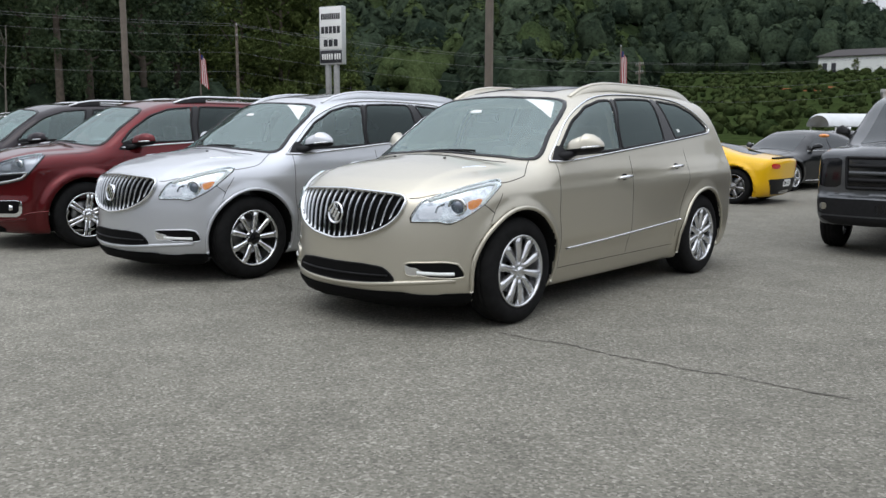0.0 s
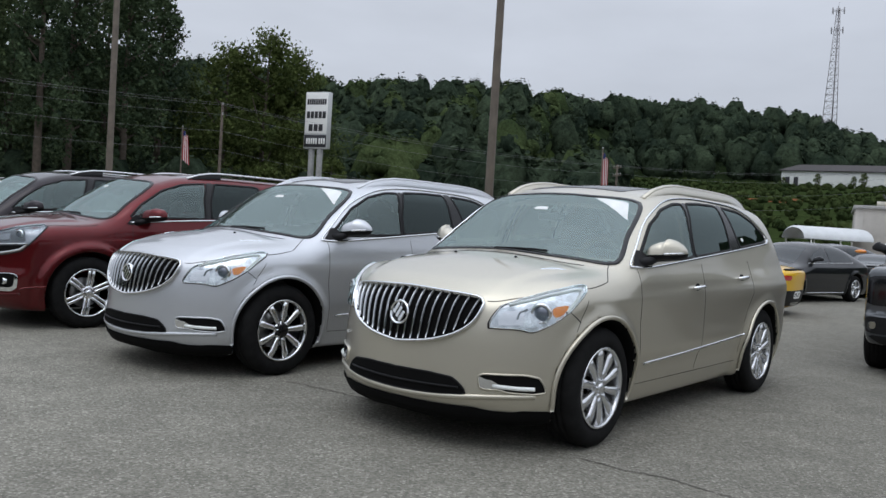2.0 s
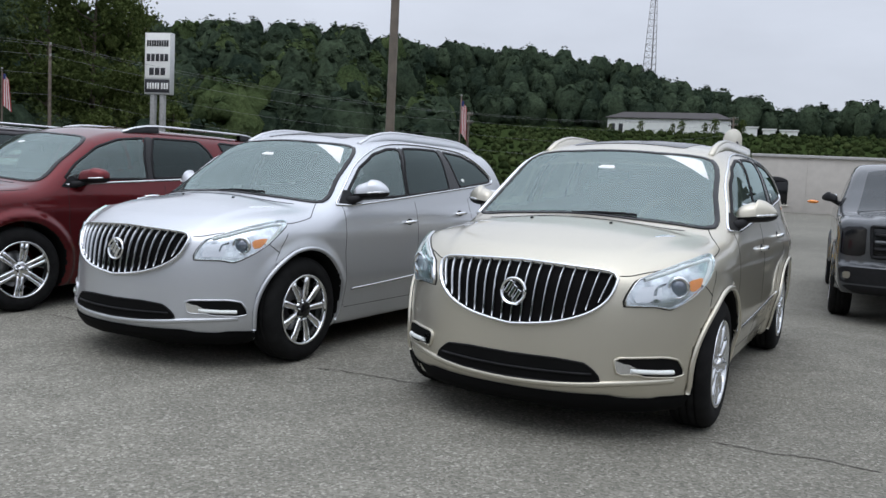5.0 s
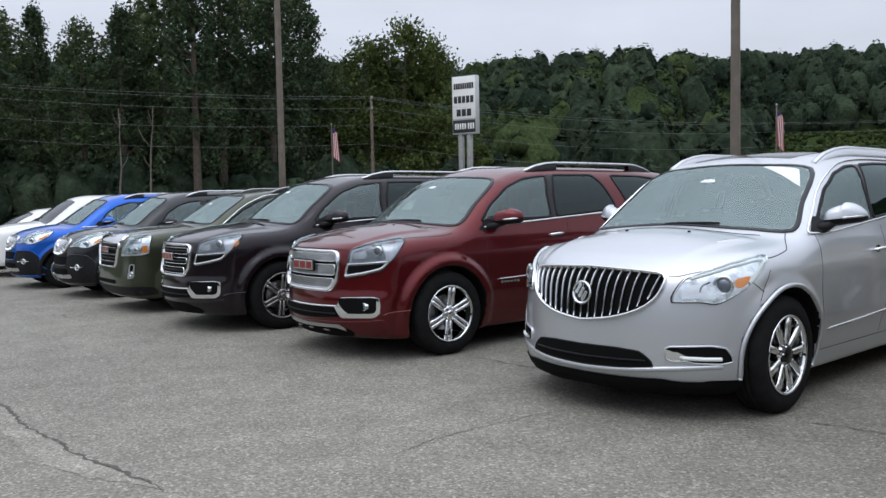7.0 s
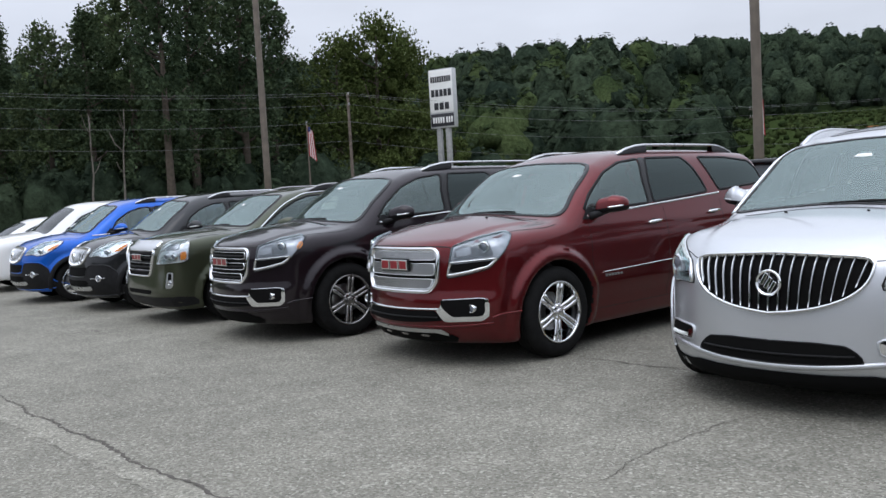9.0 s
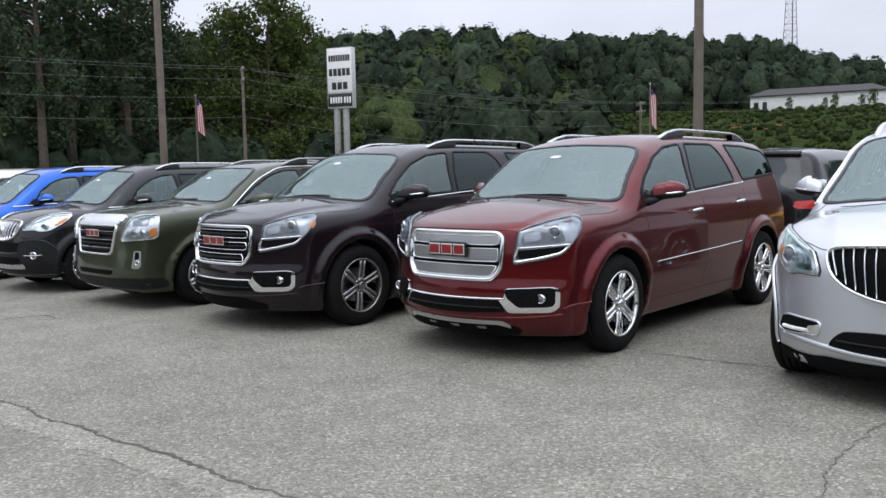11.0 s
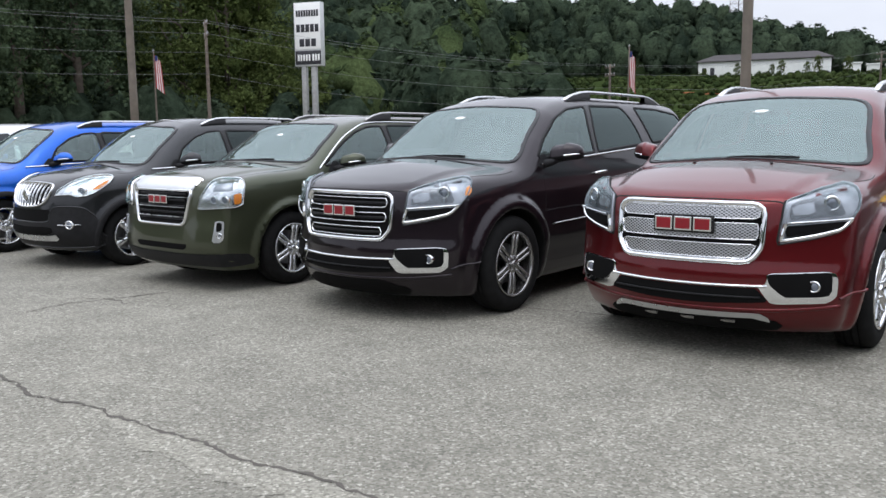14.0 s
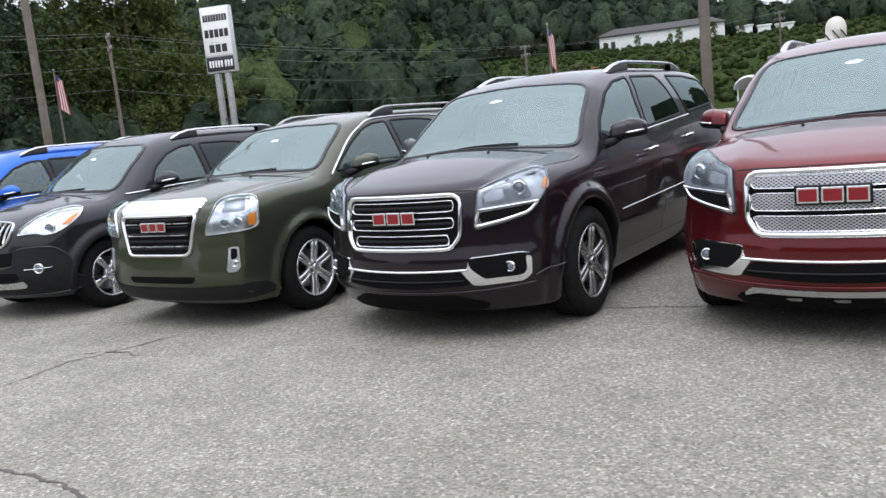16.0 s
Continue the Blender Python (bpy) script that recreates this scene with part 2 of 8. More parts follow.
def tube(bm, pts, r, n=8, taper=None):
    """A round tube along points."""
    pts = [Vector(p) for p in pts]
    rings = []
    for i, p in enumerate(pts):
        d = (pts[min(i + 1, len(pts) - 1)] - pts[max(i - 1, 0)]).normalized()
        side = d.cross(Vector((0, 0, 1)) if abs(d.z) < 0.9 else Vector((1, 0, 0))).normalized()
        up = side.cross(d)
        rr = taper[i] if taper else r
        rings.append([bm.verts.new(p + (side * math.cos(a) + up * math.sin(a)) * rr) for a in (2 * math.pi * k / n for k in range(n))])
    for a, b in zip(rings, rings[1:]):
        for k in range(n):
            bm.faces.new((a[k], a[(k + 1) % n], b[(k + 1) % n], b[k]))
    for ring in (rings[0], rings[-1]):
        bm.faces.new(ring)
    bmesh.ops.recalc_face_normals(bm, faces=bm.faces)


def ellipsoid(bm, c, s, m=None, u=20, v=12):
    vs = bmesh.ops.create_uvsphere(bm, u_segments=u, v_segments=v, radius=1.0)["verts"]
    for w in vs:
        w.co = Vector((w.co.x * s[0] + c[0], w.co.y * s[1] + c[1], w.co.z * s[2] + c[2]))
    if m is not None:
        bmesh.ops.transform(bm, matrix=m, verts=vs)
    return vs


def smooth_line(pts, n=6, closed=False):
    """A rounded line through 2D points."""
    p = np.array(pts, float)
    k = len(p)
    out = []
    for i in range(k if closed else k - 1):
        a, b, c, d = (p[(i + o) % k] if closed else p[min(max(i + o, 0), k - 1)] for o in (-1, 0, 1, 2))
        for t in np.arange(n) / n:
            out.append(0.5 * (2 * b + (c - a) * t + (2 * a - 5 * b + 4 * c - d) * t * t + (3 * b - a - 3 * c + d) * t ** 3))
    if not closed:
        out.append(p[-1])
    return np.array(out)


def rounded(pts, r=0.03, n=4):
    """A closed polygon with its corners rounded by about r."""
    p = np.array(pts, float)
    out = []
    for i in range(len(p)):
        a, b, c = p[i - 1], p[i], p[(i + 1) % len(p)]
        ra = min(r, 0.45 * np.linalg.norm(a - b))
        rc = min(r, 0.45 * np.linalg.norm(c - b))
        s, e = b + (a - b) / np.linalg.norm(a - b) * ra, b + (c - b) / np.linalg.norm(c - b) * rc
        for t in np.linspace(0, 1, n):
            out.append((1 - t) ** 2 * s + 2 * t * (1 - t) * b + t * t * e)
    return np.array(out)


def inside(poly, x, y):
    r = np.zeros(np.shape(x), bool)
    q = np.roll(poly, 1, axis=0)
    for (x0, y0), (x1, y1) in zip(poly, q):
        if y0 != y1:
            r ^= ((y0 > y) != (y1 > y)) & (x < (x1 - x0) * (y - y0) / (y1 - y0) + x0)
    return r


def dense(line, step, closed):
    p = np.vstack([line, line[:1]]) if closed else np.asarray(line)
    d = np.concatenate([[0], np.cumsum(np.linalg.norm(np.diff(p, axis=0), axis=1))])
    n = max(4, int(math.ceil(d[-1] / step)))
    s = np.linspace(0, d[-1], n + 1)[: n if closed else n + 1]
    return np.stack([np.interp(s, d, p[:, k]) for k in range(p.shape[1])], axis=1)


# ---- car bodies: a smooth solid from its profile, plan and section lines ----
from mathutils.geometry import delaunay_2d_cdt


class Line:
    """A smooth curve through a few points, looked up fast."""

    def __init__(self, xs, ys):
        xs, ys = np.array(xs, float), np.array(ys, float)
        if xs[0] > xs[-1]:
            xs, ys = xs[::-1], ys[::-1]
        d = np.diff(ys) / np.diff(xs)
        m = np.concatenate([[d[0]], np.where(d[:-1] * d[1:] > 0, 2 * d[:-1] * d[1:] / (d[:-1] + d[1:] + 1e-12), 0.0), [d[-1]]])
        self.x = np.linspace(xs[0], xs[-1], 1500)
        i = np.clip(np.searchsorted(xs, self.x) - 1, 0, len(xs) - 2)
        h = xs[i + 1] - xs[i]
        t = (self.x - xs[i]) / h
        self.y = ((2 * t ** 3 - 3 * t * t + 1) * ys[i] + (t ** 3 - 2 * t * t + t) * h * m[i]
                  + (-2 * t ** 3 + 3 * t * t) * ys[i + 1] + (t ** 3 - t * t) * h * m[i + 1])

    def __call__(self, v):
        return np.interp(v, self.x, self.y)


def smax(a, b, k):
    h = np.maximum(k - np.abs(a - b), 0) / k
    return np.maximum(a, b) + h * h * k * 0.25


def sstep(a, b, x):
    t = np.clip((x - a) / (b - a), 0, 1)
    return t * t * (3 - 2 * t)


class Shape:
    """A car's outer form. x forward, y to its left, z up, its origin on the ground between the axles."""

    def __init__(self, s):
        self.s = s
        self.top = Line(*zip(*s["top"]))
        self.plan = Line(*zip(*s["plan"]))
        self.tuck = Line(*zip(*s["tuck"]))
        self.nose = Line(*zip(*s["nose"]))
        self.tail = Line(*zip(*s["tail"]))
        self.sharp = s.get("sharp", 0.10)

    def side(self, x, z):
        s = self.s
        w = self.plan(x) - self.tuck(z)
        for ax in (s["wb"] / 2, -s["wb"] / 2):
            r = np.hypot(x - ax, z - s["R"] * 0.98)
            w = w + s["flare"] * sstep(s["R"] + s.get("flare_w", 0.17), s["R"] + s.get("flare_in", 0.06), r)
        if s.get("shoulder"):
            w = w - s["shoulder"] * sstep(0.985, 1.03, z + 0.02 * x) * sstep(1.75, 1.2, x)
        if s.get("haunch"):
            w = w + s["haunch"] * np.exp(-((z - 0.98) / 0.13) ** 2) * sstep(-0.2, -1.5, x)
        if s.get("crease"):
            w = w + s["crease"] * (sstep(0.42, 0.60, z) - 1.0) * sstep(-1.35, -0.9, x) * sstep(1.35, 0.9, x)
        return w

    def crown(self, x, ay):
        s = self.s
        lift = 0.0
        if s.get("bulge"):
            yb = 0.50 + 0.20 * np.clip((s["xf"] - x) / (s["xf"] - s["hood_x"]), 0, 1)
            lift = s["bulge"] * sstep(yb + 0.055, yb - 0.035, ay) * sstep(s["hood_x"] - 0.02, s["hood_x"] + 0.12, x)
        return lift + self.top(x + s["wrap"] * ay * ay * sstep(s["hood_x"] + 0.5, s["hood_x"] - 0.1, x)) - s["dome"] * ay * ay

    def outer(self, x, y, z):
        s = self.s
        ay = np.abs(y)
        f = smax(ay - self.side(x, z), 0.85 * (z - self.crown(x, ay)), s.get("edge", 0.14))
        f = smax(f, x - (s["xf"] - self.nose(z) - s["nose_round"] * (ay / 0.9) ** s["nose_pow"]), self.sharp)
        f = smax(f, (s["xr"] + self.tail(z) + s["tail_round"] * (ay / 0.9) ** 3) - x, 0.10)
        f = smax(f, s["low"] - z, 0.06)
        if s.get("bed"):
            x0, x1, zf = s["bed"]
            f = smax(f, -np.maximum.reduce([ay - 0.80, x - x1, x0 - x, zf - z]), 0.03)
        return f

    def wells(self, x, y, z):
        s = self.s
        g = 1e3
        for ax in (s["wb"] / 2, -s["wb"] / 2):
            g = np.minimum(g, np.maximum(np.hypot(x - ax, z - s["R"]) - (s["R"] + 0.055), s["plan_w"] - 0.36 - np.abs(y)))
        return g

    def cabin(self, x, y, z):
        s = self.s
        return np.maximum.reduce([self.outer(x, y, z) + 0.075, s["cabin"][0] - x, x - s["cabin"][1], s["R"] * 2 + 0.14 - z])

    def solid(self, x, y, z):
        f = smax(self.outer(x, y, z), -self.wells(x, y, z), 0.02)
        return f if not self.s.get("cabin") else np.maximum(f, -self.cabin(x, y, z))

    def slope(self, f, p, e=0.004):
        g = np.stack([f(*(p + e * np.eye(3)[i]).T) - f(*(p - e * np.eye(3)[i]).T) for i in range(3)], axis=1) / (2 * e)
        return g

    def net(self, h):
        """The surface as quads: one vertex for each cell that the surface crosses, drawn onto it."""
        s = self.s
        xs = np.arange(s["xr"] - 0.12, s["xf"] + 0.12, h)
        ys = (np.arange(-int(1.2 / h) - 1, int(1.2 / h) + 1) + 0.5) * h
        zs = np.arange(s["low"] - 0.08, max(s["top"], key=lambda q: q[1])[1] + 0.12, h)
        f = self.solid(*np.meshgrid(xs, ys, zs, indexing="ij"))
        ins = f < 0
        c = np.zeros(tuple(n - 1 for n in f.shape), np.int8)
        for i in (0, 1):
            for j in (0, 1):
                for k in (0, 1):
                    c += ins[i:i + c.shape[0], j:j + c.shape[1], k:k + c.shape[2]]
        act = (c > 0) & (c < 8)
        idx = np.full(act.shape, -1, np.int64)
        idx[act] = np.arange(act.sum())
        ijk = np.argwhere(act)
        mid = np.stack([xs[ijk[:, 0]], ys[ijk[:, 1]], zs[ijk[:, 2]]], axis=1) + h / 2
        p = mid.copy()
        for _ in range(5):
            g = self.slope(self.solid, p)
            v = self.solid(*p.T)
            st = (v / np.maximum((g * g).sum(1), 0.1))[:, None] * g
            ln = np.linalg.norm(st, axis=1)[:, None]
            p = p - st * np.minimum(1, 0.6 * h / np.maximum(ln, 1e-9))
            p = np.clip(p, mid - 0.8 * h, mid + 0.8 * h)
        nrm = self.slope(self.solid, p)
        nrm /= np.maximum(np.linalg.norm(nrm, axis=1), 1e-6)[:, None]
        faces = []
        for ax in range(3):
            a = np.take(ins, range(f.shape[ax] - 1), ax)
            b = np.take(ins, range(1, f.shape[ax]), ax)
            e = np.argwhere(a != b)
            o1, o2 = [(1, 2), (2, 0), (0, 1)][ax]
            ok = (e[:, o1] > 0) & (e[:, o2] > 0) & (e[:, o1] < f.shape[o1] - 1) & (e[:, o2] < f.shape[o2] - 1)
            e = e[ok]
            q = []
            for d1, d2 in ((-1, -1), (0, -1), (0, 0), (-1, 0)):
                t = e.copy()
                t[:, o1] += d1
                t[:, o2] += d2
                q.append(idx[t[:, 0], t[:, 1], t[:, 2]])
            q = np.stack(q, axis=1)
            flip = ~a[tuple(e.T)]
            q[flip] = q[flip][:, ::-1]
            faces.append(q)
        faces = np.concatenate(faces)
        return p, faces[(faces >= 0).all(axis=1)], nrm

    # views in which flat outlines are laid onto the form: (origin axes u, v, and the way d back to the viewer)
    def view(self, name):
        if name == "side":
            return np.array([[1, 0, 0], [0, 0, 1], [0, 1, 0]], float)
        if name == "top":
            return np.array([[1, 0, 0], [0, 1, 0], [0, 0, 1]], float)
        a = radians({"front": 0, "rear": 180}.get(name, name if not isinstance(name, str) else 0))
        return np.array([[0, 1, 0] if name == "rear" else [-math.sin(a), math.cos(a), 0], [0, 0, 1], [math.cos(a), math.sin(a), 0]], float)

    def lay(self, pts, name):
        """Places and normals where flat points in a view meet the form."""
        u, v, d = self.view(name)
        pts = np.asarray(pts, float)
        o = pts[:, :1] * u + pts[:, 1:2] * v
        ts = np.linspace(3.1, -0.2, 110)
        q = o[:, None, :] + ts[None, :, None] * d
        val = self.outer(*q.reshape(-1, 3).T).reshape(len(pts), -1)
        hit = val < 0
        k = np.where(hit.any(1), hit.argmax(1), val.argmin(1))
        hi = ts[np.maximum(k - 1, 0)]
        lo = ts[k]
        for _ in range(16):
            m = (hi + lo) / 2
            isin = self.outer(*(o + m[:, None] * d).T) < 0
            lo, hi = np.where(isin, m, lo), np.where(isin, hi, m)
        p = o + lo[:, None] * d
        n = self.slope(self.outer, p)
        return p, n / np.maximum(np.linalg.norm(n, axis=1), 1e-6)[:, None]


def patch(name, sh, poly, view, mat, parent, label="", off=0.004, skirt=0.012, step=0.05, flip=False):
    """A panel of the outline poly laid onto the form, off metres proud, with a rim."""
    edge = dense(poly, step, True)
    lo, hi = edge.min(0), edge.max(0)
    gx, gy = np.meshgrid(np.arange(lo[0] + step / 2, hi[0], step), np.arange(lo[1] + step / 2, hi[1], step))
    gx, gy = gx.ravel(), gy.ravel()
    keep = inside(edge, gx, gy)
    gp = np.stack([gx[keep], gy[keep]], axis=1)
    if len(gp):
        far = np.sqrt(((gp[:, None] - edge[None]) ** 2).sum(2)).min(1) > step * 0.45
        gp = gp[far]
    pts = np.vstack([edge, gp]) if len(gp) else edge
    n = len(edge)
    got = delaunay_2d_cdt([Vector(p) for p in pts], [(i, (i + 1) % n) for i in range(n)], [], 1, 1e-5)
    pv = np.array([tuple(v) for v in got[0]])
    faces = [list(f) for f in got[2]]
    p, nr = sh.lay(pv, view)
    d = sh.view(view)[2]
    a, b, c = (p[faces[len(faces) // 2][i]] for i in range(3))
    if np.dot(np.cross(b - a, c - a), d) < 0:
        faces = [f[::-1] for f in faces]
    cnt = {}
    for f in faces:
        for i in range(len(f)):
            cnt[(f[i], f[(i + 1) % len(f)])] = 1
    rim = [e for e in cnt if (e[1], e[0]) not in cnt]
    outp = p + nr * off
    verts, norms = [outp], [nr]
    if skirt:
        ids = sorted({i for e in rim for i in e})
        back = {i: len(outp) + k for k, i in enumerate(ids)}
        verts.append(p[ids] - nr[ids] * skirt)
        norms.append(nr[ids])
        faces += [[b, a, back[a], back[b]] for a, b in rim]
    verts, norms = np.vstack(verts), np.vstack(norms)
    if flip:
        verts, norms, faces = verts * [1, -1, 1], norms * [1, -1, 1], [f[::-1] for f in faces]
    return raw(name, verts, faces, mat, parent, label, norms)


def bead(name, sh, line, view, w, h, mat, parent, label="", closed=False, off=0.0, step=0.035, flip=False, flat=False):
    """A moulding of width w and height h along a line laid onto the form."""
    line = dense(line, step, closed)
    p, nr = sh.lay(line, view)
    tn = (np.roll(p, -1, 0) - np.roll(p, 1, 0)) if closed else np.gradient(p, axis=0)
    tn /= np.maximum(np.linalg.norm(tn, axis=1), 1e-9)[:, None]
    bn = np.cross(nr, tn)
    prof = [(-0.5, -0.003), (-0.5, h), (0.5, h), (0.5, -0.003)] if flat else [(-0.5, -0.004), (-0.46, 0.5 * h), (-0.25, 0.9 * h), (0, h), (0.25, 0.9 * h), (0.46, 0.5 * h), (0.5, -0.004)]
    k, n = len(prof), len(p)
    verts = np.stack([p + bn * (a * w) + nr * (b + off) for a, b in prof], axis=1).reshape(-1, 3)
    faces = []
    for i in range(n if closed else n - 1):
        j = (i + 1) % n
        faces += [[i * k + m, i * k + m + 1, j * k + m + 1, j * k + m] for m in range(k - 1)]
    if not closed:
        faces += [list(range(k)), list(range((n - 1) * k, n * k))[::-1]]
    if flip:
        verts, faces = verts * [1, -1, 1], [f[::-1] for f in faces]
    return raw(name, verts, [f[::-1] for f in faces], mat, parent, label)

# ---- car forms ----
TUCK = [(0.0, 0.14), (0.22, 0.07), (0.36, 0.03), (0.5, 0.008), (0.65, 0.0), (0.9, 0.0), (1.06, 0.016), (1.19, 0.05), (1.36, 0.10), (1.55, 0.165), (1.69, 0.23), (1.88, 0.34)]
RIBBED = dict(
    wb=3.02, R=0.395, xf=2.43, xr=-2.60, low=0.190, plan_w=1.0, flare=0.024, haunch=0.03, crease=0.03, wrap=0.24, dome=0.10, hood_x=1.38, bulge=0.016, shoulder=0.003,
    top=[(-3.0, 1.50), (-2.35, 1.65), (-1.9, 1.74), (-1.0, 1.81), (-0.2, 1.815), (0.25, 1.78), (0.60, 1.695), (0.97, 1.48), (1.33, 1.25), (1.44, 1.21), (1.8, 1.15), (2.1, 1.065), (2.32, 0.978), (2.7, 0.82)],
    plan=[(-3.0, 0.68), (-2.5, 0.88), (-2.2, 0.955), (-1.5, 0.995), (0, 1.0), (1.3, 0.995), (1.7, 0.975), (2.05, 0.92), (2.35, 0.82), (2.7, 0.66)],
    tuck=TUCK, nose=[(0.1, 0.16), (0.20, 0.055), (0.29, 0.018), (0.35, 0.0), (0.50, 0.008), (0.64, 0.018), (0.78, 0.036), (0.9, 0.066), (1.0, 0.13), (1.15, 0.30)],
    tail=[(0.2, 0.14), (0.35, 0.03), (0.55, 0.0), (0.8, 0.02), (1.0, 0.06), (1.15, 0.12), (1.4, 0.27), (1.65, 0.48), (1.85, 0.65)],
    nose_round=0.42, nose_pow=2.5, tail_round=0.22, cabin=(-2.05, 1.30))
FRAMED = dict(
    RIBBED, hood_x=1.5, cabin=(-2.05, 1.42), flare=0.042, flare_w=0.190, flare_in=0.112, haunch=0.0, crease=0.025, xf=2.54, xr=-2.56, edge=0.10, sharp=0.045,
    top=[(-3.0, 1.62), (-2.35, 1.71), (-1.9, 1.78), (-1.0, 1.82), (-0.2, 1.825), (0.35, 1.795), (0.72, 1.71), (1.10, 1.49), (1.46, 1.26), (1.57, 1.23), (1.9, 1.185), (2.2, 1.115), (2.42, 1.04), (2.8, 0.88)],
    plan=[(-3.0, 0.74), (-2.5, 0.88), (-2.2, 0.93), (-1.5, 0.952), (0, 0.955), (1.3, 0.955), (1.8, 0.945), (2.1, 0.915), (2.4, 0.845), (2.7, 0.72)],
    nose=[(0.1, 0.26), (0.24, 0.10), (0.34, 0.03), (0.44, 0.0), (0.56, 0.005), (0.66, 0.025), (0.85, 0.045), (1.0, 0.075), (1.1, 0.15), (1.2, 0.3)],
    tail=[(0.2, 0.14), (0.35, 0.03), (0.55, 0.0), (0.8, 0.02), (1.0, 0.04), (1.15, 0.07), (1.4, 0.17), (1.65, 0.30), (1.85, 0.45)],
    nose_round=0.37, nose_pow=2.3, plan_w=0.978)
BOXY = dict(
    RIBBED, wb=2.857, R=0.362, xf=2.34, xr=-2.36, plan_w=0.905, flare=0.036, flare_w=0.17, haunch=0.0, crease=0.02, hood_x=1.28, edge=0.08, sharp=0.04, dome=0.07,
    top=[(-2.8, 1.50), (-2.2, 1.58), (-1.7, 1.65), (-0.9, 1.68), (-0.1, 1.68), (0.25, 1.65), (0.52, 1.60), (0.9, 1.40), (1.24, 1.205), (1.36, 1.17), (1.7, 1.14), (2.0, 1.095), (2.22, 1.04), (2.6, 0.93)],
    plan=[(-2.8, 0.70), (-2.3, 0.83), (-2.0, 0.875), (-1.4, 0.895), (0, 0.90), (1.2, 0.90), (1.7, 0.89), (1.95, 0.865), (2.2, 0.805), (2.5, 0.70)],
    tuck=[(z * 0.94, v) for z, v in TUCK],
    nose=[(0.1, 0.26), (0.24, 0.10), (0.34, 0.03), (0.44, 0.0), (0.56, 0.01), (0.7, 0.03), (0.85, 0.04), (0.98, 0.07), (1.06, 0.15), (1.2, 0.32)],
    tail=[(0.2, 0.14), (0.35, 0.03), (0.55, 0.0), (0.8, 0.02), (1.0, 0.05), (1.15, 0.10), (1.4, 0.22), (1.65, 0.38)],
    nose_round=0.19, nose_pow=3.1, cabin=(-1.85, 1.2))
PETITE = dict(
    RIBBED, wb=2.555, R=0.345, xf=2.08, xr=-2.19, plan_w=0.875, flare=0.035, haunch=0.025, crease=0.03, hood_x=1.18, dome=0.11,
    top=[(-2.6, 1.42), (-2.0, 1.53), (-1.5, 1.675), (-0.8, 1.71), (-0.1, 1.705), (0.2, 1.675), (0.44, 1.61), (0.82, 1.38), (1.14, 1.165), (1.25, 1.13), (1.5, 1.095), (1.75, 1.035), (1.98, 0.955), (2.4, 0.79)],
    plan=[(-2.6, 0.64), (-2.1, 0.79), (-1.8, 0.85), (-1.3, 0.872), (0, 0.875), (1.1, 0.872), (1.5, 0.85), (1.75, 0.81), (2.0, 0.72), (2.3, 0.56)],
    tuck=[(z * 0.93, v * 0.95) for z, v in TUCK],
    nose=[(0.1, 0.30), (0.24, 0.10), (0.34, 0.03), (0.44, 0.0), (0.62, 0.015), (0.76, 0.035), (0.88, 0.075), (0.98, 0.15), (1.12, 0.34)],
    tail=[(0.2, 0.14), (0.35, 0.03), (0.55, 0.0), (0.8, 0.02), (1.0, 0.06), (1.15, 0.12), (1.4, 0.27), (1.65, 0.48)],
    nose_round=0.34, nose_pow=2.3, cabin=(-1.7, 1.1))


def v3(pts, ang):
    """3D guesses as flat points in the view from the angle ang off the nose."""
    a = radians(ang)
    return np.array([(-math.sin(a) * x + math.cos(a) * y, z) for x, y, z in pts])


def mirrored(pts):
    p = list(pts)
    return np.array(p + [(-a, b) for a, b in p[::-1] if abs(a) > 1e-6])


def flat_mirror(pts):
    """For outlines from above: repeats the half with y > 0 on the other side."""
    p = list(pts)
    return np.array(p + [(a, -b) for a, b in p[::-1] if abs(b) > 1e-6])


NETS = {}


def s_low(sh):
    return sh.s["low"]


def body_mesh(key, sh, holes, top_hole, paint_mat, root, h=0.026, trim=CABIN_DARK):
    """The body shell with its window openings cut through, painted outside, dark in wells, below and inside."""
    if key not in NETS:
        p, f, n = sh.net(h)
        c = p[f].mean(axis=1)
        drop = np.zeros(len(f), bool)
        for poly in holes:
            q = poly.mean(0) + (poly - poly.mean(0)) * 0.965
            drop |= inside(q, c[:, 0], c[:, 2]) & (np.abs(c[:, 1]) > 0.3)
        if top_hole is not None:
            q = top_hole.mean(0) + (top_hole - top_hole.mean(0)) * 0.975
            drop |= inside(q, c[:, 0], c[:, 1]) & (c[:, 2] > sh.crown(c[:, 0], np.abs(c[:, 1])) - 0.12)
        deep = sh.outer(*c.T) < -0.03
        drop |= (c[:, 2] < s_low(sh) + 0.012) & (np.abs(n[f].mean(axis=1)[:, 2]) > 0.9)
        drop |= deep & (np.abs(c[:, 1]) < sh.s["plan_w"] - 0.30) & (c[:, 2] < sh.s["R"] * 2 + 0.17)
        f, c = f[~drop], c[~drop]
        slot = np.zeros(len(f), int)
        slot[(sh.wells(*c.T) < 0.012) & (sh.outer(*c.T) < -0.010)] = 1
        slot[(c[:, 2] < sh.s["low"] + 0.006)] = 1
        slot[(sh.outer(*c.T) < -0.022) & (slot == 0)] = 2
        NETS[key] = (p, f, n, slot)
    p, f, n, slot = NETS[key]
    return raw("body", p, f, [paint_mat, WELL, trim], root, "", n, slots=slot)


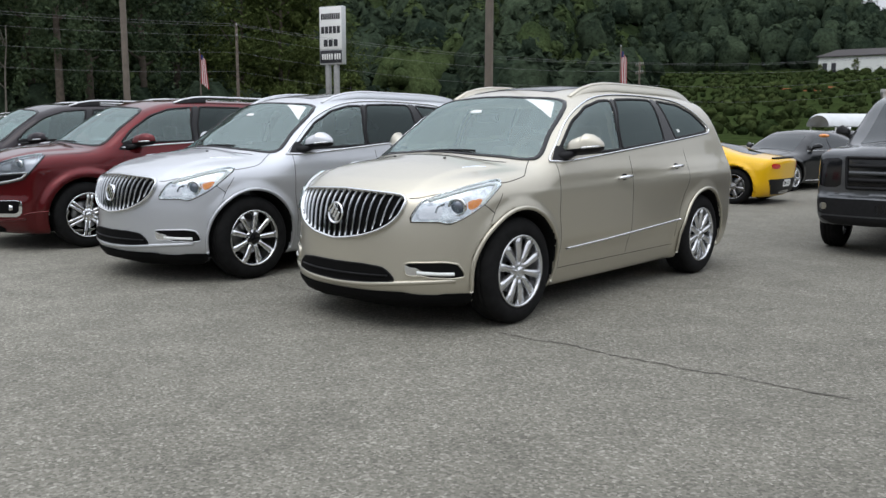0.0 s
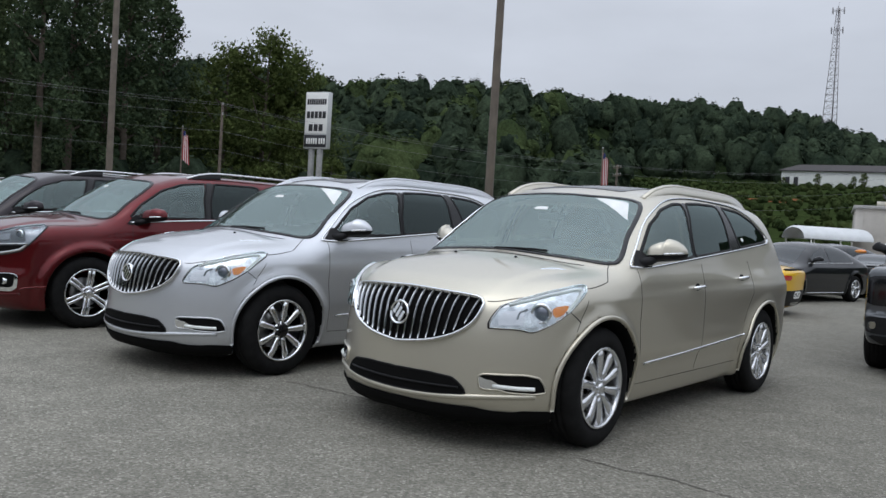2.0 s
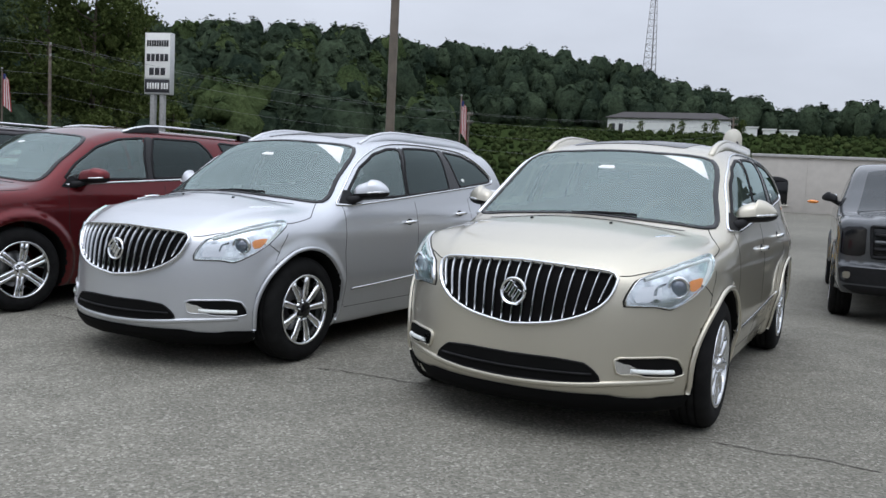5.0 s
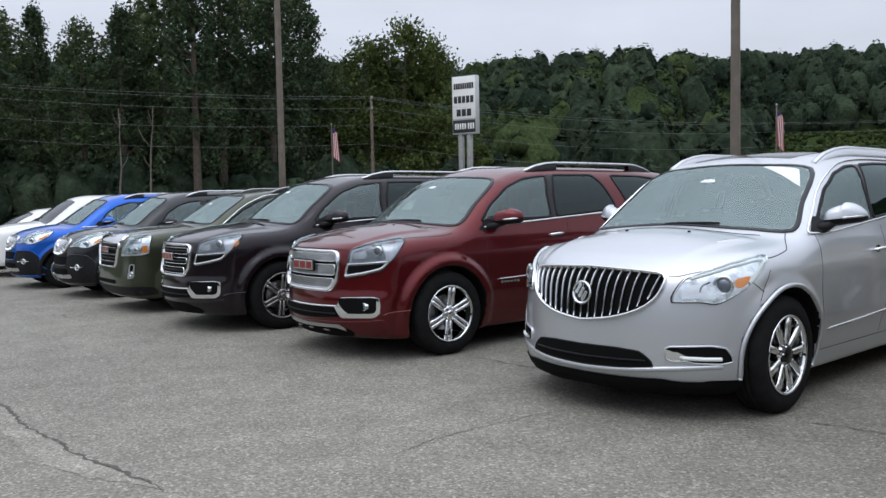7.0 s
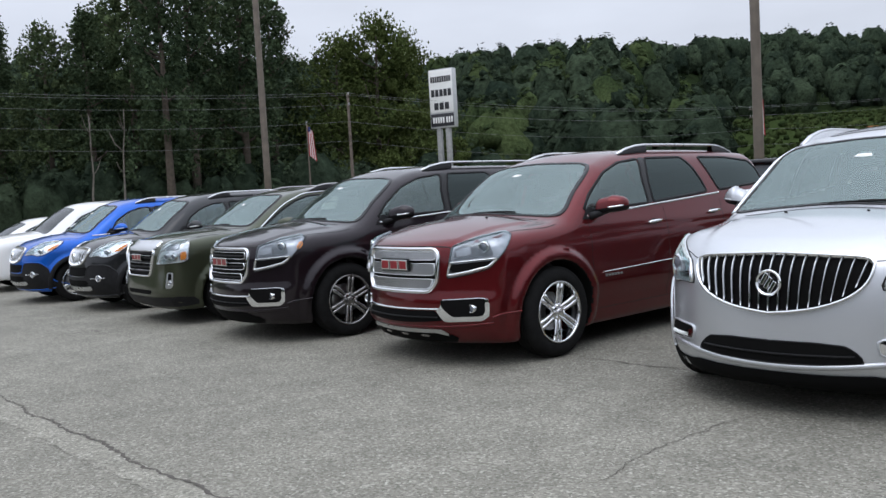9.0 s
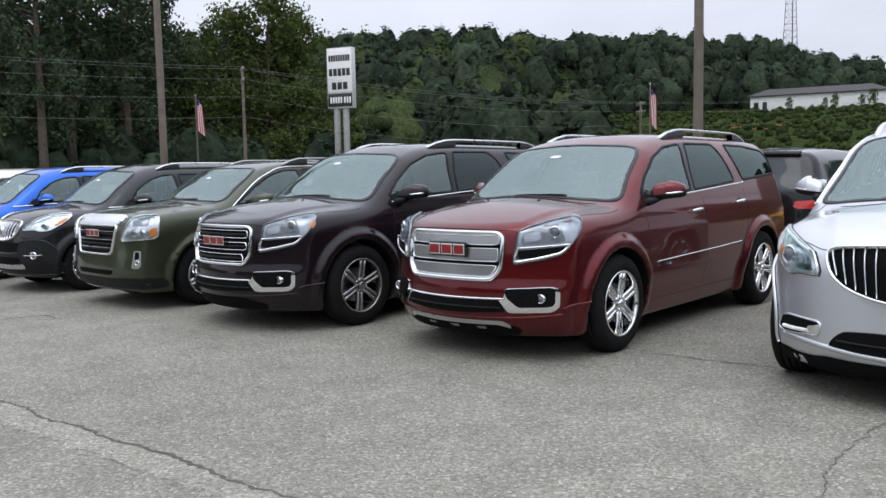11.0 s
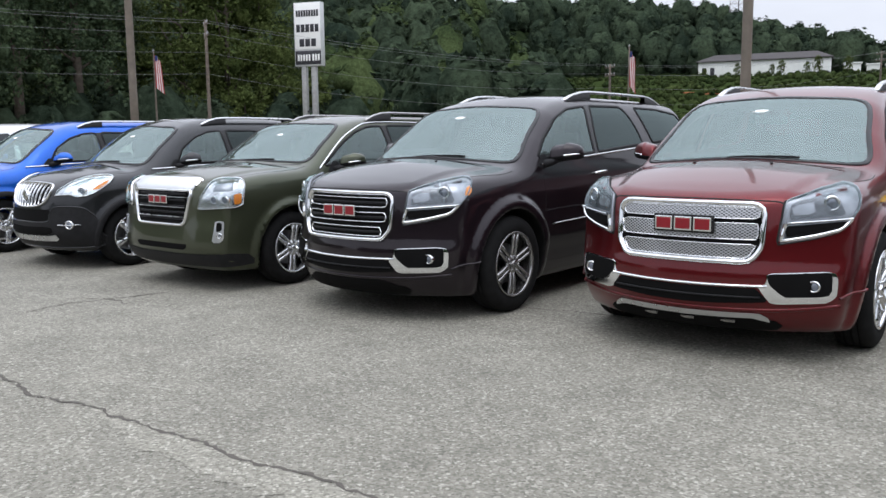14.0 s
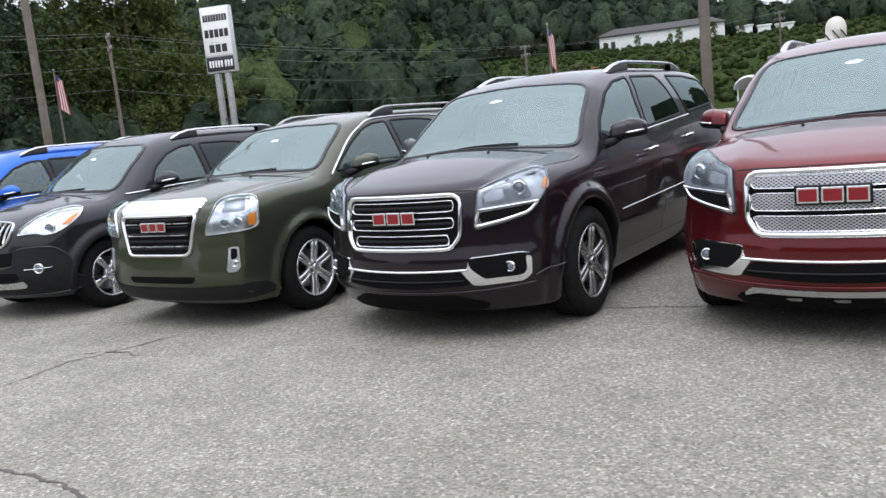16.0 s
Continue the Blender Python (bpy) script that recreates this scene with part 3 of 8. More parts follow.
def spokes(bm, n, r0, r1, w0, w1, y0, y1, deep=0.03, twist=0.0, start=0.0, aside=0.0):
    for k in range(n):
        a = 2 * math.pi * k / n + start
        rows = []
        for i in range(5):
            t = i / 4
            r, w, y = r0 + (r1 - r0) * t, w0 + (w1 - w0) * t, y0 + (y1 - y0) * t + 0.006 * math.sin(math.pi * t)
            aa = a + twist * t
            er, et = Vector((math.cos(aa), 0, math.sin(aa))), Vector((-math.sin(aa), 0, math.cos(aa)))
            rows.append([bm.verts.new(er * r + et * (o + aside) + Vector((0, yy, 0))) for o, yy in ((-w / 2, y - deep), (-w * 0.36, y), (w * 0.36, y), (w / 2, y - deep))])
        for p, q in zip(rows, rows[1:]):
            for j in range(4):
                bm.faces.new((p[j], p[(j + 1) % 4], q[(j + 1) % 4], q[j]))
        bm.faces.new(rows[0])
        bm.faces.new(rows[-1])


def wheel(root, x, y, R, rr, style, right):
    """A wheel: tyre, rim with spokes, hub cap, lug nuts and brake disc."""
    wh = new("wheel")
    wh.parent = root
    wh.matrix_local = pose(x, -y if right else y, R, 0, 23 if x > 0 else 50, 180 if right else 0)
    bm = bmesh.new()
    prof = [(rr - 0.004, -0.025), (rr + 0.012, -0.004), (rr + 0.03, 0.003), (R - 0.075, 0.006), (R - 0.05, 0.001), (R - 0.03, -0.008), (R - 0.012, -0.022), (R - 0.002, -0.045)]
    for g in (-0.075, -0.12, -0.165):
        prof += [(R, g + 0.012), (R, g + 0.005), (R - 0.009, g + 0.004), (R - 0.009, g - 0.004), (R, g - 0.005)]
    prof += [(R, -0.19), (R - 0.012, -0.222), (R - 0.06, -0.245), (rr, -0.235)]
    lathe(bm, prof, 44)
    part("tyre", bm, RUBBER, wh)
    mat, n = style["mat"], style["n"]
    bm = bmesh.new()
    lathe(bm, [(rr - 0.003, -0.02), (rr + 0.006, -0.003), (rr + 0.002, 0.004), (rr - 0.008, 0.003), (rr - 0.014, -0.008), (rr - 0.02, -0.05), (rr - 0.022, -0.21)], 44)
    inner, outer = 0.045, rr - 0.008
    if style["kind"] == "wide":
        spokes(bm, n, inner, outer, 0.040, style.get("w", 0.062), -0.016, -0.006, 0.035)
    else:
        for side in (-1, 1):
            spokes(bm, n, inner, outer, 0.026, style.get("w", 0.034), -0.020, -0.005, 0.040, style.get("open", 0.015) * side, 0.0, 0.0205 * side)
        spokes(bm, n, inner, outer * 0.52, 0.034, 0.010, -0.030, -0.030, 0.03)
    lathe(bm, [(0.0, -0.012), (0.062, -0.012), (0.078, -0.022), (0.08, -0.06)], 32)
    for k in range(6):
        a = 2 * math.pi * (k + 0.5) / 6
        ellipsoid(bm, (0.056 * math.cos(a), -0.010, 0.056 * math.sin(a)), (0.011, 0.012, 0.011), None, 8, 6)
    part("rim", bm, mat, wh, style["label"])
    bm = bmesh.new()
    cr = style.get("cap_r", 0.036)
    lathe(bm, [(0.0, 0.006), (cr * 0.78, 0.005), (cr * 0.94, -0.002), (cr, -0.016)], 28)
    part("hub_cap", bm, style.get("cap", mat), wh)
    bm = bmesh.new()
    lathe(bm, [(0.06, -0.115), (0.165, -0.115), (0.168, -0.12), (0.168, -0.14)], 40)
    part("brake_disc", bm, DISC, wh)
    return wh


W_TEN = dict(kind="wide", n=10, w=0.078, mat=ALLOY, label="silver ten-spoke alloy rim")
W_CHROME_NINE = dict(kind="wide", n=9, w=0.066, mat=CHROME, cap=GLOSS_BLACK, cap_r=0.066, label="chrome spoked rim with a black cap")
W_CHROME_TWIN = dict(kind="pair", n=6, mat=CHROME, w=0.042, label="chrome twin-spoke rim")
W_GREY_TWIN = dict(kind="pair", n=6, mat=GREY_ALLOY, label="dark grey twin-spoke alloy rim")
W_SIX = dict(kind="pair", n=6, mat=ALLOY, label="silver alloy rim with paired spokes")
W_FIVE = dict(kind="wide", n=5, w=0.09, mat=ALLOY, label="silver five-spoke rim")
W_DARK = dict(kind="wide", n=6, w=0.08, mat=GREY_ALLOY, label="dark spoked rim")


def side_mirror(root, sh, spot, shell, right, chrome_strip=True, boxy=False):
    """A door mirror: spot holds the x of its middle, its inner and outer y, its lower and upper z and the x of its foot on the door."""
    s = -1 if right else 1
    x, y0, y1, z0, z1, xf = spot
    mr = new("side_mirror")
    mr.parent = root
    hw, hh, cy = (y1 - y0) / 2, z1 - z0, (y0 + y1) / 2
    nu, nv = 26, 18
    caps = {"shell": bmesh.new(), "lower_cap": bmesh.new()}
    rows = []
    for i in range(nu + 1):
        a = -1 + 2 * i / nu
        round_in, round_out = (0.92, 0.55) if boxy else (0.80, 0.42)
        e = 7 if boxy else 3.2
        swell = max(0.0, 1 - abs(a) ** e) ** (1 / 2.4)
        tall = swell * ((round_in if a < 0 else 1) + (round_out - 1) * max(0, a) ** 1.6 + (1 - round_in) * max(0, -abs(a + 0.25) + 0.25))
        deep = 0.105 * swell * (1 - 0.30 * max(0, a))
        row = []
        for j in range(nv):
            b = 2 * math.pi * j / nv
            cx, cz = math.cos(b), math.sin(b)
            cx, cz = math.copysign(abs(cx) ** 0.75, cx), math.copysign(abs(cz) ** 0.75, cz)
            px = deep * (cx if cx > 0 else 0.45 * cx)
            pz = hh * (0.27 + (0.73 * tall * cz if cz > 0 else 0.27 * swell * cz)) + 0.014 * a
            row.append((x + px - 0.05 * a, s * (cy + hw * a), z0 + pz))
        rows.append(row)
    for name, lo, hi in (("shell", 0, nv // 2), ("lower_cap", nv // 2, nv)):
        bm = caps[name]
        vs = [[bm.verts.new(r[k % nv]) for k in range(lo, hi + 1)] for r in rows]
        for p, q in zip(vs, vs[1:]):
            for k in range(hi - lo):
                bm.faces.new((p[k], q[k], q[k + 1], p[k + 1]))
        bmesh.ops.remove_doubles(bm, verts=bm.verts, dist=0.0005)
        bmesh.ops.recalc_face_normals(bm, faces=bm.faces)
    part("shell", caps["shell"], shell, mr)
    part("lower_cap", caps["lower_cap"], BLACK, mr)
    yb = float(sh.lay([(xf - 0.03, z0 - 0.02)], "side")[0][0][1])
    bm = bmesh.new()
    tube(bm, [(xf - 0.05, s * (yb - 0.02), z0 - 0.030), (xf - 0.12, s * (yb + 0.035), z0 - 0.012), (x + 0.02, s * (y0 + 0.07), z0 + 0.022)], 0.03, 10, [0.040, 0.032, 0.028])
    part("arm", bm, BLACK, mr)
    bm = bmesh.new()
    box(bm, (x - 0.050, s * (cy - 0.01), z0 + 0.47 * hh), (0.006, 1.5 * hw, 0.62 * hh), None, 0.002)
    part("mirror_glass", bm, MIRROR_GLASS, mr)
    if chrome_strip:
        bm = bmesh.new()
        line = []
        for a in np.linspace(0.05, 0.92, 9):
            e = 7 if boxy else 3.2
            swell = max(0.0, 1 - abs(a) ** e) ** (1 / 2.4)
            line.append((x + 0.107 * swell * (1 - 0.30 * a) - 0.05 * a + 0.001, s * (cy + hw * a), z0 + 0.285 * hh + 0.014 * a))
        tube(bm, line, 0.008, 7, [0.006] + [0.009] * 7 + [0.006])
        part("turn_signal", bm, SATIN if not boxy else CHROME, mr, "bright turn signal strip")
    patch("sail", sh, rounded([(xf + 0.06, z0 - 0.055), (xf - 0.16, z0 - 0.045), (xf - 0.13, z0 + 0.02), (xf - 0.075, z0 + 0.075)], 0.02), "side", BLACK, mr, off=0.008, flip=right)


def handle(root, sh, x, z, mat, right, step=0):
    p, n = sh.lay([(x, z)], "side")
    s = -1 if right else 1
    y = p[0][1]
    # flush dark oval paints the shaded hollow behind the grip
    hd = patch("door_handle", sh, smooth_line([(x + 0.06, z), (x, z + 0.035), (x - 0.06, z + 0.005), (x, z - 0.03)], 5, True), "side", SEAM, root, off=0.002, skirt=0.002, flip=right)
    bm = bmesh.new()
    pts = [(x + 0.105, y - 0.004, z - 0.006), (x + 0.08, y + 0.03, z), (x, y + 0.042, z + 0.006), (x - 0.08, y + 0.03, z + 0.008), (x - 0.105, y - 0.004, z + 0.008)]
    tube(bm, [(a, s * b, c) for a, b, c in pts], 0.015, 8, [0.010, 0.015, 0.017, 0.015, 0.010])
    part("grip", bm, mat, hd)


def rail(root, sh, x0, x1, yy, mat, end_mat, right, high=0.085):
    """A roof rail on raised feet, laid along the roof's edge."""
    xs = np.linspace(x0, x1, 15)
    p, n = sh.lay([(x, yy - 0.05 * sstep(-1.2, x1, x)) for x in xs], "top")
    s = -1 if right else 1
    rl = new("roof_rail")
    rl.parent = root
    t = np.linspace(0, 1, 15)
    lift = high * np.minimum(1, np.minimum(t, 1 - t) * 6) ** 0.6
    bm = bmesh.new()
    rows = []
    for q, l in zip(p, lift):
        rows.append([bm.verts.new((q[0], s * (q[1] + a), q[2] + l + b)) for a, b in ((-0.024, -0.012), (-0.02, 0.008), (0, 0.014), (0.02, 0.008), (0.024, -0.012))])
    for a, b in zip(rows, rows[1:]):
        for k in range(4):
            bm.faces.new((a[k], a[k + 1], b[k + 1], b[k]))
        bm.faces.new((a[4], a[0], b[0], b[4]))
    bm.faces.new(rows[0])
    bm.faces.new(rows[-1])
    bmesh.ops.recalc_face_normals(bm, faces=bm.faces)
    part("bar", bm, mat, rl)
    for i0, i1 in ((0, 3), (11, 14)) if high > 0.06 else ((0, 14),):
        bm = bmesh.new()
        rows = []
        for i in range(i0, i1 + 1):
            q = p[i]
            rows.append([bm.verts.new((q[0], s * (q[1] + a), q[2] + b)) for a, b in ((-0.03, -0.01), (-0.026, lift[i] - 0.006), (0.026, lift[i] - 0.006), (0.03, -0.01))])
        for a, b in zip(rows, rows[1:]):
            for k in range(3):
                bm.faces.new((a[k], a[k + 1], b[k + 1], b[k]))
        part("foot", bm, end_mat, rl)


def wiper(root, sh, pts):
    p, n = sh.lay(dense(np.array(pts, float), 0.05, False), "top")
    bm = bmesh.new()
    tube(bm, [tuple(a + b * 0.006) for a, b in zip(p, n)], 0.008, 6)
    part("wiper", bm, BLACK, root)


def slab(bm, xx, yy, lo, hi, tilt=0.0):
    """A cushion: a bevelled block that leans by tilt degrees about y."""
    c = Vector(((xx[0] + xx[1]) / 2, (yy[0] + yy[1]) / 2, lo))
    b2 = bmesh.new()
    box(b2, (0, 0, (hi - lo) / 2), (xx[1] - xx[0], yy[1] - yy[0], hi - lo), None, 0.045)
    bmesh.ops.transform(b2, matrix=Matrix.Translation(c) @ pose(0, 0, 0, 0, tilt, 0), verts=b2.verts)
    me = bpy.data.meshes.new("cushion")
    b2.to_mesh(me)
    b2.free()
    bm.from_mesh(me)
    bpy.data.meshes.remove(me)


def underbody(root, s):
    """The closed dark floor of a car, clear of its wheels."""
    bm = bmesh.new()
    z, mid = s["low"] + 0.020, s["wb"] / 2 - s["R"] - 0.12
    box(bm, ((s["xf"] + s["xr"]) / 2, 0, z), (s["xf"] - s["xr"] - 0.9, 1.16, 0.05), None, 0.01)
    for side in (-1, 1):
        box(bm, (0, side * (0.56 + s["plan_w"] - 0.24) / 2, z), (2 * mid, s["plan_w"] - 0.80, 0.044), None, 0.01)
    part("underbody", bm, UNDER, root)


def cabin_parts(root, sh, mat, dash):
    """Dashboard, steering wheel and seats behind the glass."""
    x1 = sh.s["cabin"][1]
    w = sh.s["plan_w"] - 0.16
    zz = sh.top(x1 + 0.05)
    bm = bmesh.new()
    box(bm, (x1 - 0.37, 0, zz - 0.215), (0.70, 2 * w - 0.22, 0.24), None, 0.09)
    part("dashboard", bm, dash, root)
    bm = bmesh.new()
    n, m = 28, 8
    ring = [[bm.verts.new((0.02 * math.cos(b), (0.185 + 0.017 * math.cos(b)) * math.cos(a), (0.185 + 0.017 * math.cos(b)) * math.sin(a) + 0.0)) for b in (2 * math.pi * j / m for j in range(m))] for a in (2 * math.pi * i / n for i in range(n))]
    for i in range(n):
        for j in range(m):
            bm.faces.new((ring[i][j], ring[(i + 1) % n][j], ring[(i + 1) % n][(j + 1) % m], ring[i][(j + 1) % m]))
    box(bm, (0.0, 0, 0), (0.03, 0.34, 0.05), None, 0.01)
    bmesh.ops.transform(bm, matrix=pose(x1 - 0.72, 0.38, zz - 0.06, 0, -22, 0), verts=bm.verts)
    part("steering_wheel", bm, dash, root)
    for s in (-1, 1):
        bm = bmesh.new()
        y0, y1 = sorted((s * 0.14, s * 0.64))
        slab(bm, (x1 - 1.40, x1 - 0.85), (y0, y1), 0.58, 0.76)
        slab(bm, (x1 - 1.50, x1 - 1.34), (y0, y1), 0.70, 1.27, -14)
        slab(bm, (x1 - 1.66, x1 - 1.56), (y0 + 0.12, y1 - 0.12), 1.26, 1.46, -10)
        part("front_seat", bm, mat, root)
    bm = bmesh.new()
    slab(bm, (x1 - 2.45, x1 - 1.95), (-w + 0.1, w - 0.1), 0.58, 0.76)
    slab(bm, (x1 - 2.55, x1 - 2.40), (-w + 0.1, w - 0.1), 0.70, 1.25, -14)
    for yy in (-0.42, 0.42):
        slab(bm, (x1 - 2.70, x1 - 2.60), (yy - 0.13, yy + 0.13), 1.24, 1.42, -10)
    part("rear_bench", bm, mat, root)
    bm = bmesh.new()
    xm = x1 - 0.62
    box(bm, (xm, 0, sh.top(xm + 0.08) - 0.10), (0.03, 0.24, 0.065), None, 0.012)
    part("rearview_mirror", bm, BLACK, root)


def lamp_round(root, sh, a, z, ang, r, right, ring=CHROME, off=0.006):
    """A projector: a bright ring with a dark glass ball."""
    p, n = sh.lay([(a, z)], ang)
    p, n = p[0], n[0]
    d = sh.view(ang)[2]
    d = Vector(d * 0.75 + np.array([0.3, 0, 0])).normalized()
    if right:
        p, d = p * [1, -1, 1], Vector((d.x, -d.y, d.z))
    m = Matrix.Translation(Vector(p) + d * off) @ d.to_track_quat("Z", "Y").to_matrix().to_4x4()
    bm = bmesh.new()
    lathe(bm, [(r * 0.72, 0.0), (r * 0.8, 0.012), (r, 0.014), (r * 1.12, 0.002), (r * 1.12, -0.02)], 28, "Z")
    bmesh.ops.transform(bm, matrix=m, verts=bm.verts)
    part("projector_ring", bm, ring, root)
    bm = bmesh.new()
    ellipsoid(bm, (0, 0, 0), (r * 0.76, r * 0.76, r * 0.34), m, 20, 12)
    part("projector", bm, BULB_GLASS, root)


def headlamp(root, sh, outline, ang, right, proj, amber=None, lower=None, body=REFLECTOR, trim=CHROME):
    hl = patch("headlamp", sh, outline, ang, body, root, off=0.004, step=0.035, flip=right)
    for a, z, r in proj:
        lamp_round(hl, sh, a, z, ang, r, right)
    if amber is not None:
        patch("amber_reflector", sh, amber, ang, AMBER, hl, off=0.010, step=0.03, flip=right)
    if lower is not None:
        patch("lower_bezel", sh, lower, ang, RECESS, hl, off=0.030, step=0.03, flip=right)
    rim = outline.mean(0) + (outline - outline.mean(0)) * 1.03
    bead("lamp_gap", sh, rim, ang, 0.012, 0.002, SEAM, hl, closed=True, flat=True, flip=right)
    bead("bezel", sh, outline, ang, 0.010, 0.018, trim, hl, closed=True, off=0.002, flip=right)
    q = outline.mean(0) + (outline - outline.mean(0)) * 0.985
    patch("lens", sh, q, ang, LENS, hl, off=0.026, skirt=0.0, step=0.035, flip=right).visible_shadow = False
    return hl


def suv(label, key, spec, mat, where, heading, cabin_mat, dash_mat, o):
    """One parked crossover: all its panels, glass, lamps, trim and wheels. o holds what sets the model apart."""
    root = tagged(new(o["name"]), label, "car", "cars parked in the front row")
    sh = Shape(spec)
    s = spec
    doors = o["windows"]
    shield = flat_mirror(smooth_line(o["shield"], 4))
    polys = [rounded(q, 0.035) for q in doors]
    body_mesh(key, sh, polys, shield, mat, root, 0.026 if key in ("ribbed", "framed") else 0.032, cabin_mat)
    cabin_parts(root, sh, cabin_mat, dash_mat)
    underbody(root, s)
    ws = patch("windshield", sh, shield, "top", WINDSHIELD, root, "windshield under a pale sky", off=0.002, skirt=0.0, step=0.06)
    ws.visible_shadow = False
    bead("windshield_seal", sh, shield, "top", 0.036, 0.005, GLOSS_BLACK, root, closed=True, off=0.001, flat=True)
    for right in (False, True):
        for i, q in enumerate(polys):
            g = patch("side_window", sh, q, "side", SIDE_GLASS if i == 0 else DARK_GLASS, root, off=0.001, skirt=0.0, step=0.06, flip=right)
            g.visible_shadow = False
            bead("window_seal", sh, q, "side", 0.026, 0.005, BLACK, root, closed=True, flat=True, flip=right)
        if o.get("pillar") is not None:
            patch("door_pillar", sh, o["pillar"], "side", GLOSS_BLACK, root, off=0.003, flip=right)
        if o.get("pillar_back") is not None:
            patch("rear_pillar", sh, o["pillar_back"], "side", GLOSS_BLACK, root, off=0.003, flip=right)
        if o.get("surround") is not None:
            bead("window_trim", sh, o["surround"], "side", o.get("surround_w", 0.020), 0.012, CHROME, root, "bright window trim", closed=o.get("surround_closed", True), off=0.003, flip=right)
        for line in o["gaps"]:
            bead("door_gap", sh, np.array(line), "side", 0.0042, 0.0010, SEAM, root, flat=True, flip=right)
        for x, z in o["handles"]:
            handle(root, sh, x, z, o.get("handle_mat", CHROME), right)
        side_mirror(root, sh, o["mirror"], o.get("mirror_mat", mat), right, True, "ribbed" not in key and "petite" not in key)
        rl = (*o["rail"][:3], mat, mat) if o["body_rail"] else o["rail"]
        rail(root, sh, *rl, right, o.get("rail_high", 0.085))
        if o.get("strip") is not None:
            bead("side_moulding", sh, np.array(o["strip"]), "side", o.get("strip_w", 0.022), 0.010, CHROME, root, "bright lower door moulding", flip=right)
        if o.get("sill"):
            patch("sill", sh, rounded(o["sill"], 0.02), "side", o.get("sill_mat", BLACK), root, off=0.006, flip=right)
        for ax in (s["wb"] / 2, -s["wb"] / 2):
            rad = s["R"] + 0.069
            arc = [(ax + rad * math.cos(a), s["R"] + rad * math.sin(a)) for a in np.linspace(-0.32 if ax > 0 else -0.30, math.pi + 0.30, 40)]
            arc = [q for q in arc if q[1] > s["low"] + 0.06]
            if o.get("lip", True):
                bead("arch_lip", sh, np.array(arc), "side", o.get("lip_w", 0.030), 0.012, o.get("lip_mat") or mat, root, off=0.009, step=0.025, flip=right)
            wheel(root, ax, s["plan_w"] + o.get("poke", -0.005), s["R"], s["R"] * o.get("rim", 0.665), o["wheel"], right)
        bead("hood_gap", sh, smooth_line(o["hood_gap"], 5), "top", 0.006, 0.0012, SEAM, root, flat=True, flip=right)
        o["lamps"](root, sh, right, mat)
        if o.get("skirt"):
            patch("valance_end", sh, rounded(o["skirt"], 0.01), "side", RECESS, root, off=0.006, flip=right)
        patch("tail_lamp", sh, rounded(o["tail_lamp"], 0.03), 150, RED_LENS, root, off=0.010, flip=right)
        # the sticker of the maker stays bare; only small washer nozzles on the hood
        bm = bmesh.new()
        q, n = sh.lay([(s["hood_x"] + 0.16, 0.27)], "top")
        ellipsoid(bm, (q[0][0], (-1 if right else 1) * q[0][1], q[0][2] + 0.002), (0.014, 0.012, 0.009), None, 8, 6)
        part("washer_nozzle", bm, BLACK, root)
    o["front"](root, sh, mat)
    wiper(root, sh, o["wipers"])
    bead("cowl", sh, np.array([(a, b) for a, b in smooth_line([(-p[1], p[0]) for p in o["cowl"][3::-1]] + [(p[1], p[0]) for p in o["cowl"][1:4]], 4)])[:, ::-1], "top", 0.010, 0.002, BLACK, root, flat=True)
    if o.get("sunroof"):
        patch("sunroof", sh, rounded(o["sunroof"], 0.05), "top", GLOSS_BLACK, root, off=0.004)
    if o.get("mark") is not None:
        for right in (False, True):
            patch("window_mark", sh, rounded(o["mark"], 0.008), "side", STICKER, root, "small white mark on the rear side window", off=0.003, skirt=0.001, step=0.02, flip=right)
    if o.get("side_badge") is not None:
        bx, bz = o["side_badge"]
        for right in (False, True):
            for k in range(6):
                patch("badge_bar", sh, rounded([(bx - 0.042 * k, bz), (bx - 0.042 * k - 0.030, bz), (bx - 0.042 * k - 0.030, bz - 0.024), (bx - 0.042 * k, bz - 0.024)], 0.004), "side", CHROME, root, off=0.004, skirt=0.002, step=0.02, flip=right)
    patch("rear_window", sh, mirrored(o["rear_glass"]), "rear", DARK_GLASS, root, off=0.004)
    # flat white triangle laid on the upper corner of the glass
    if o.get("paper") is not None:
        patch("corner_triangle", sh, rounded(o["paper"], 0.01), "top", STICKER, root, "white triangle in the upper corner of the windshield", off=0.0035, skirt=0.001)
    patch("inspection_sticker", sh, rounded(o["sticker"], 0.008), "top", STICKER, root, "white paper sticker inside the windshield", off=0.005, skirt=0.001)
    root.matrix_world = pose(where[0], where[1], 0, 0, 0, heading)
    return root


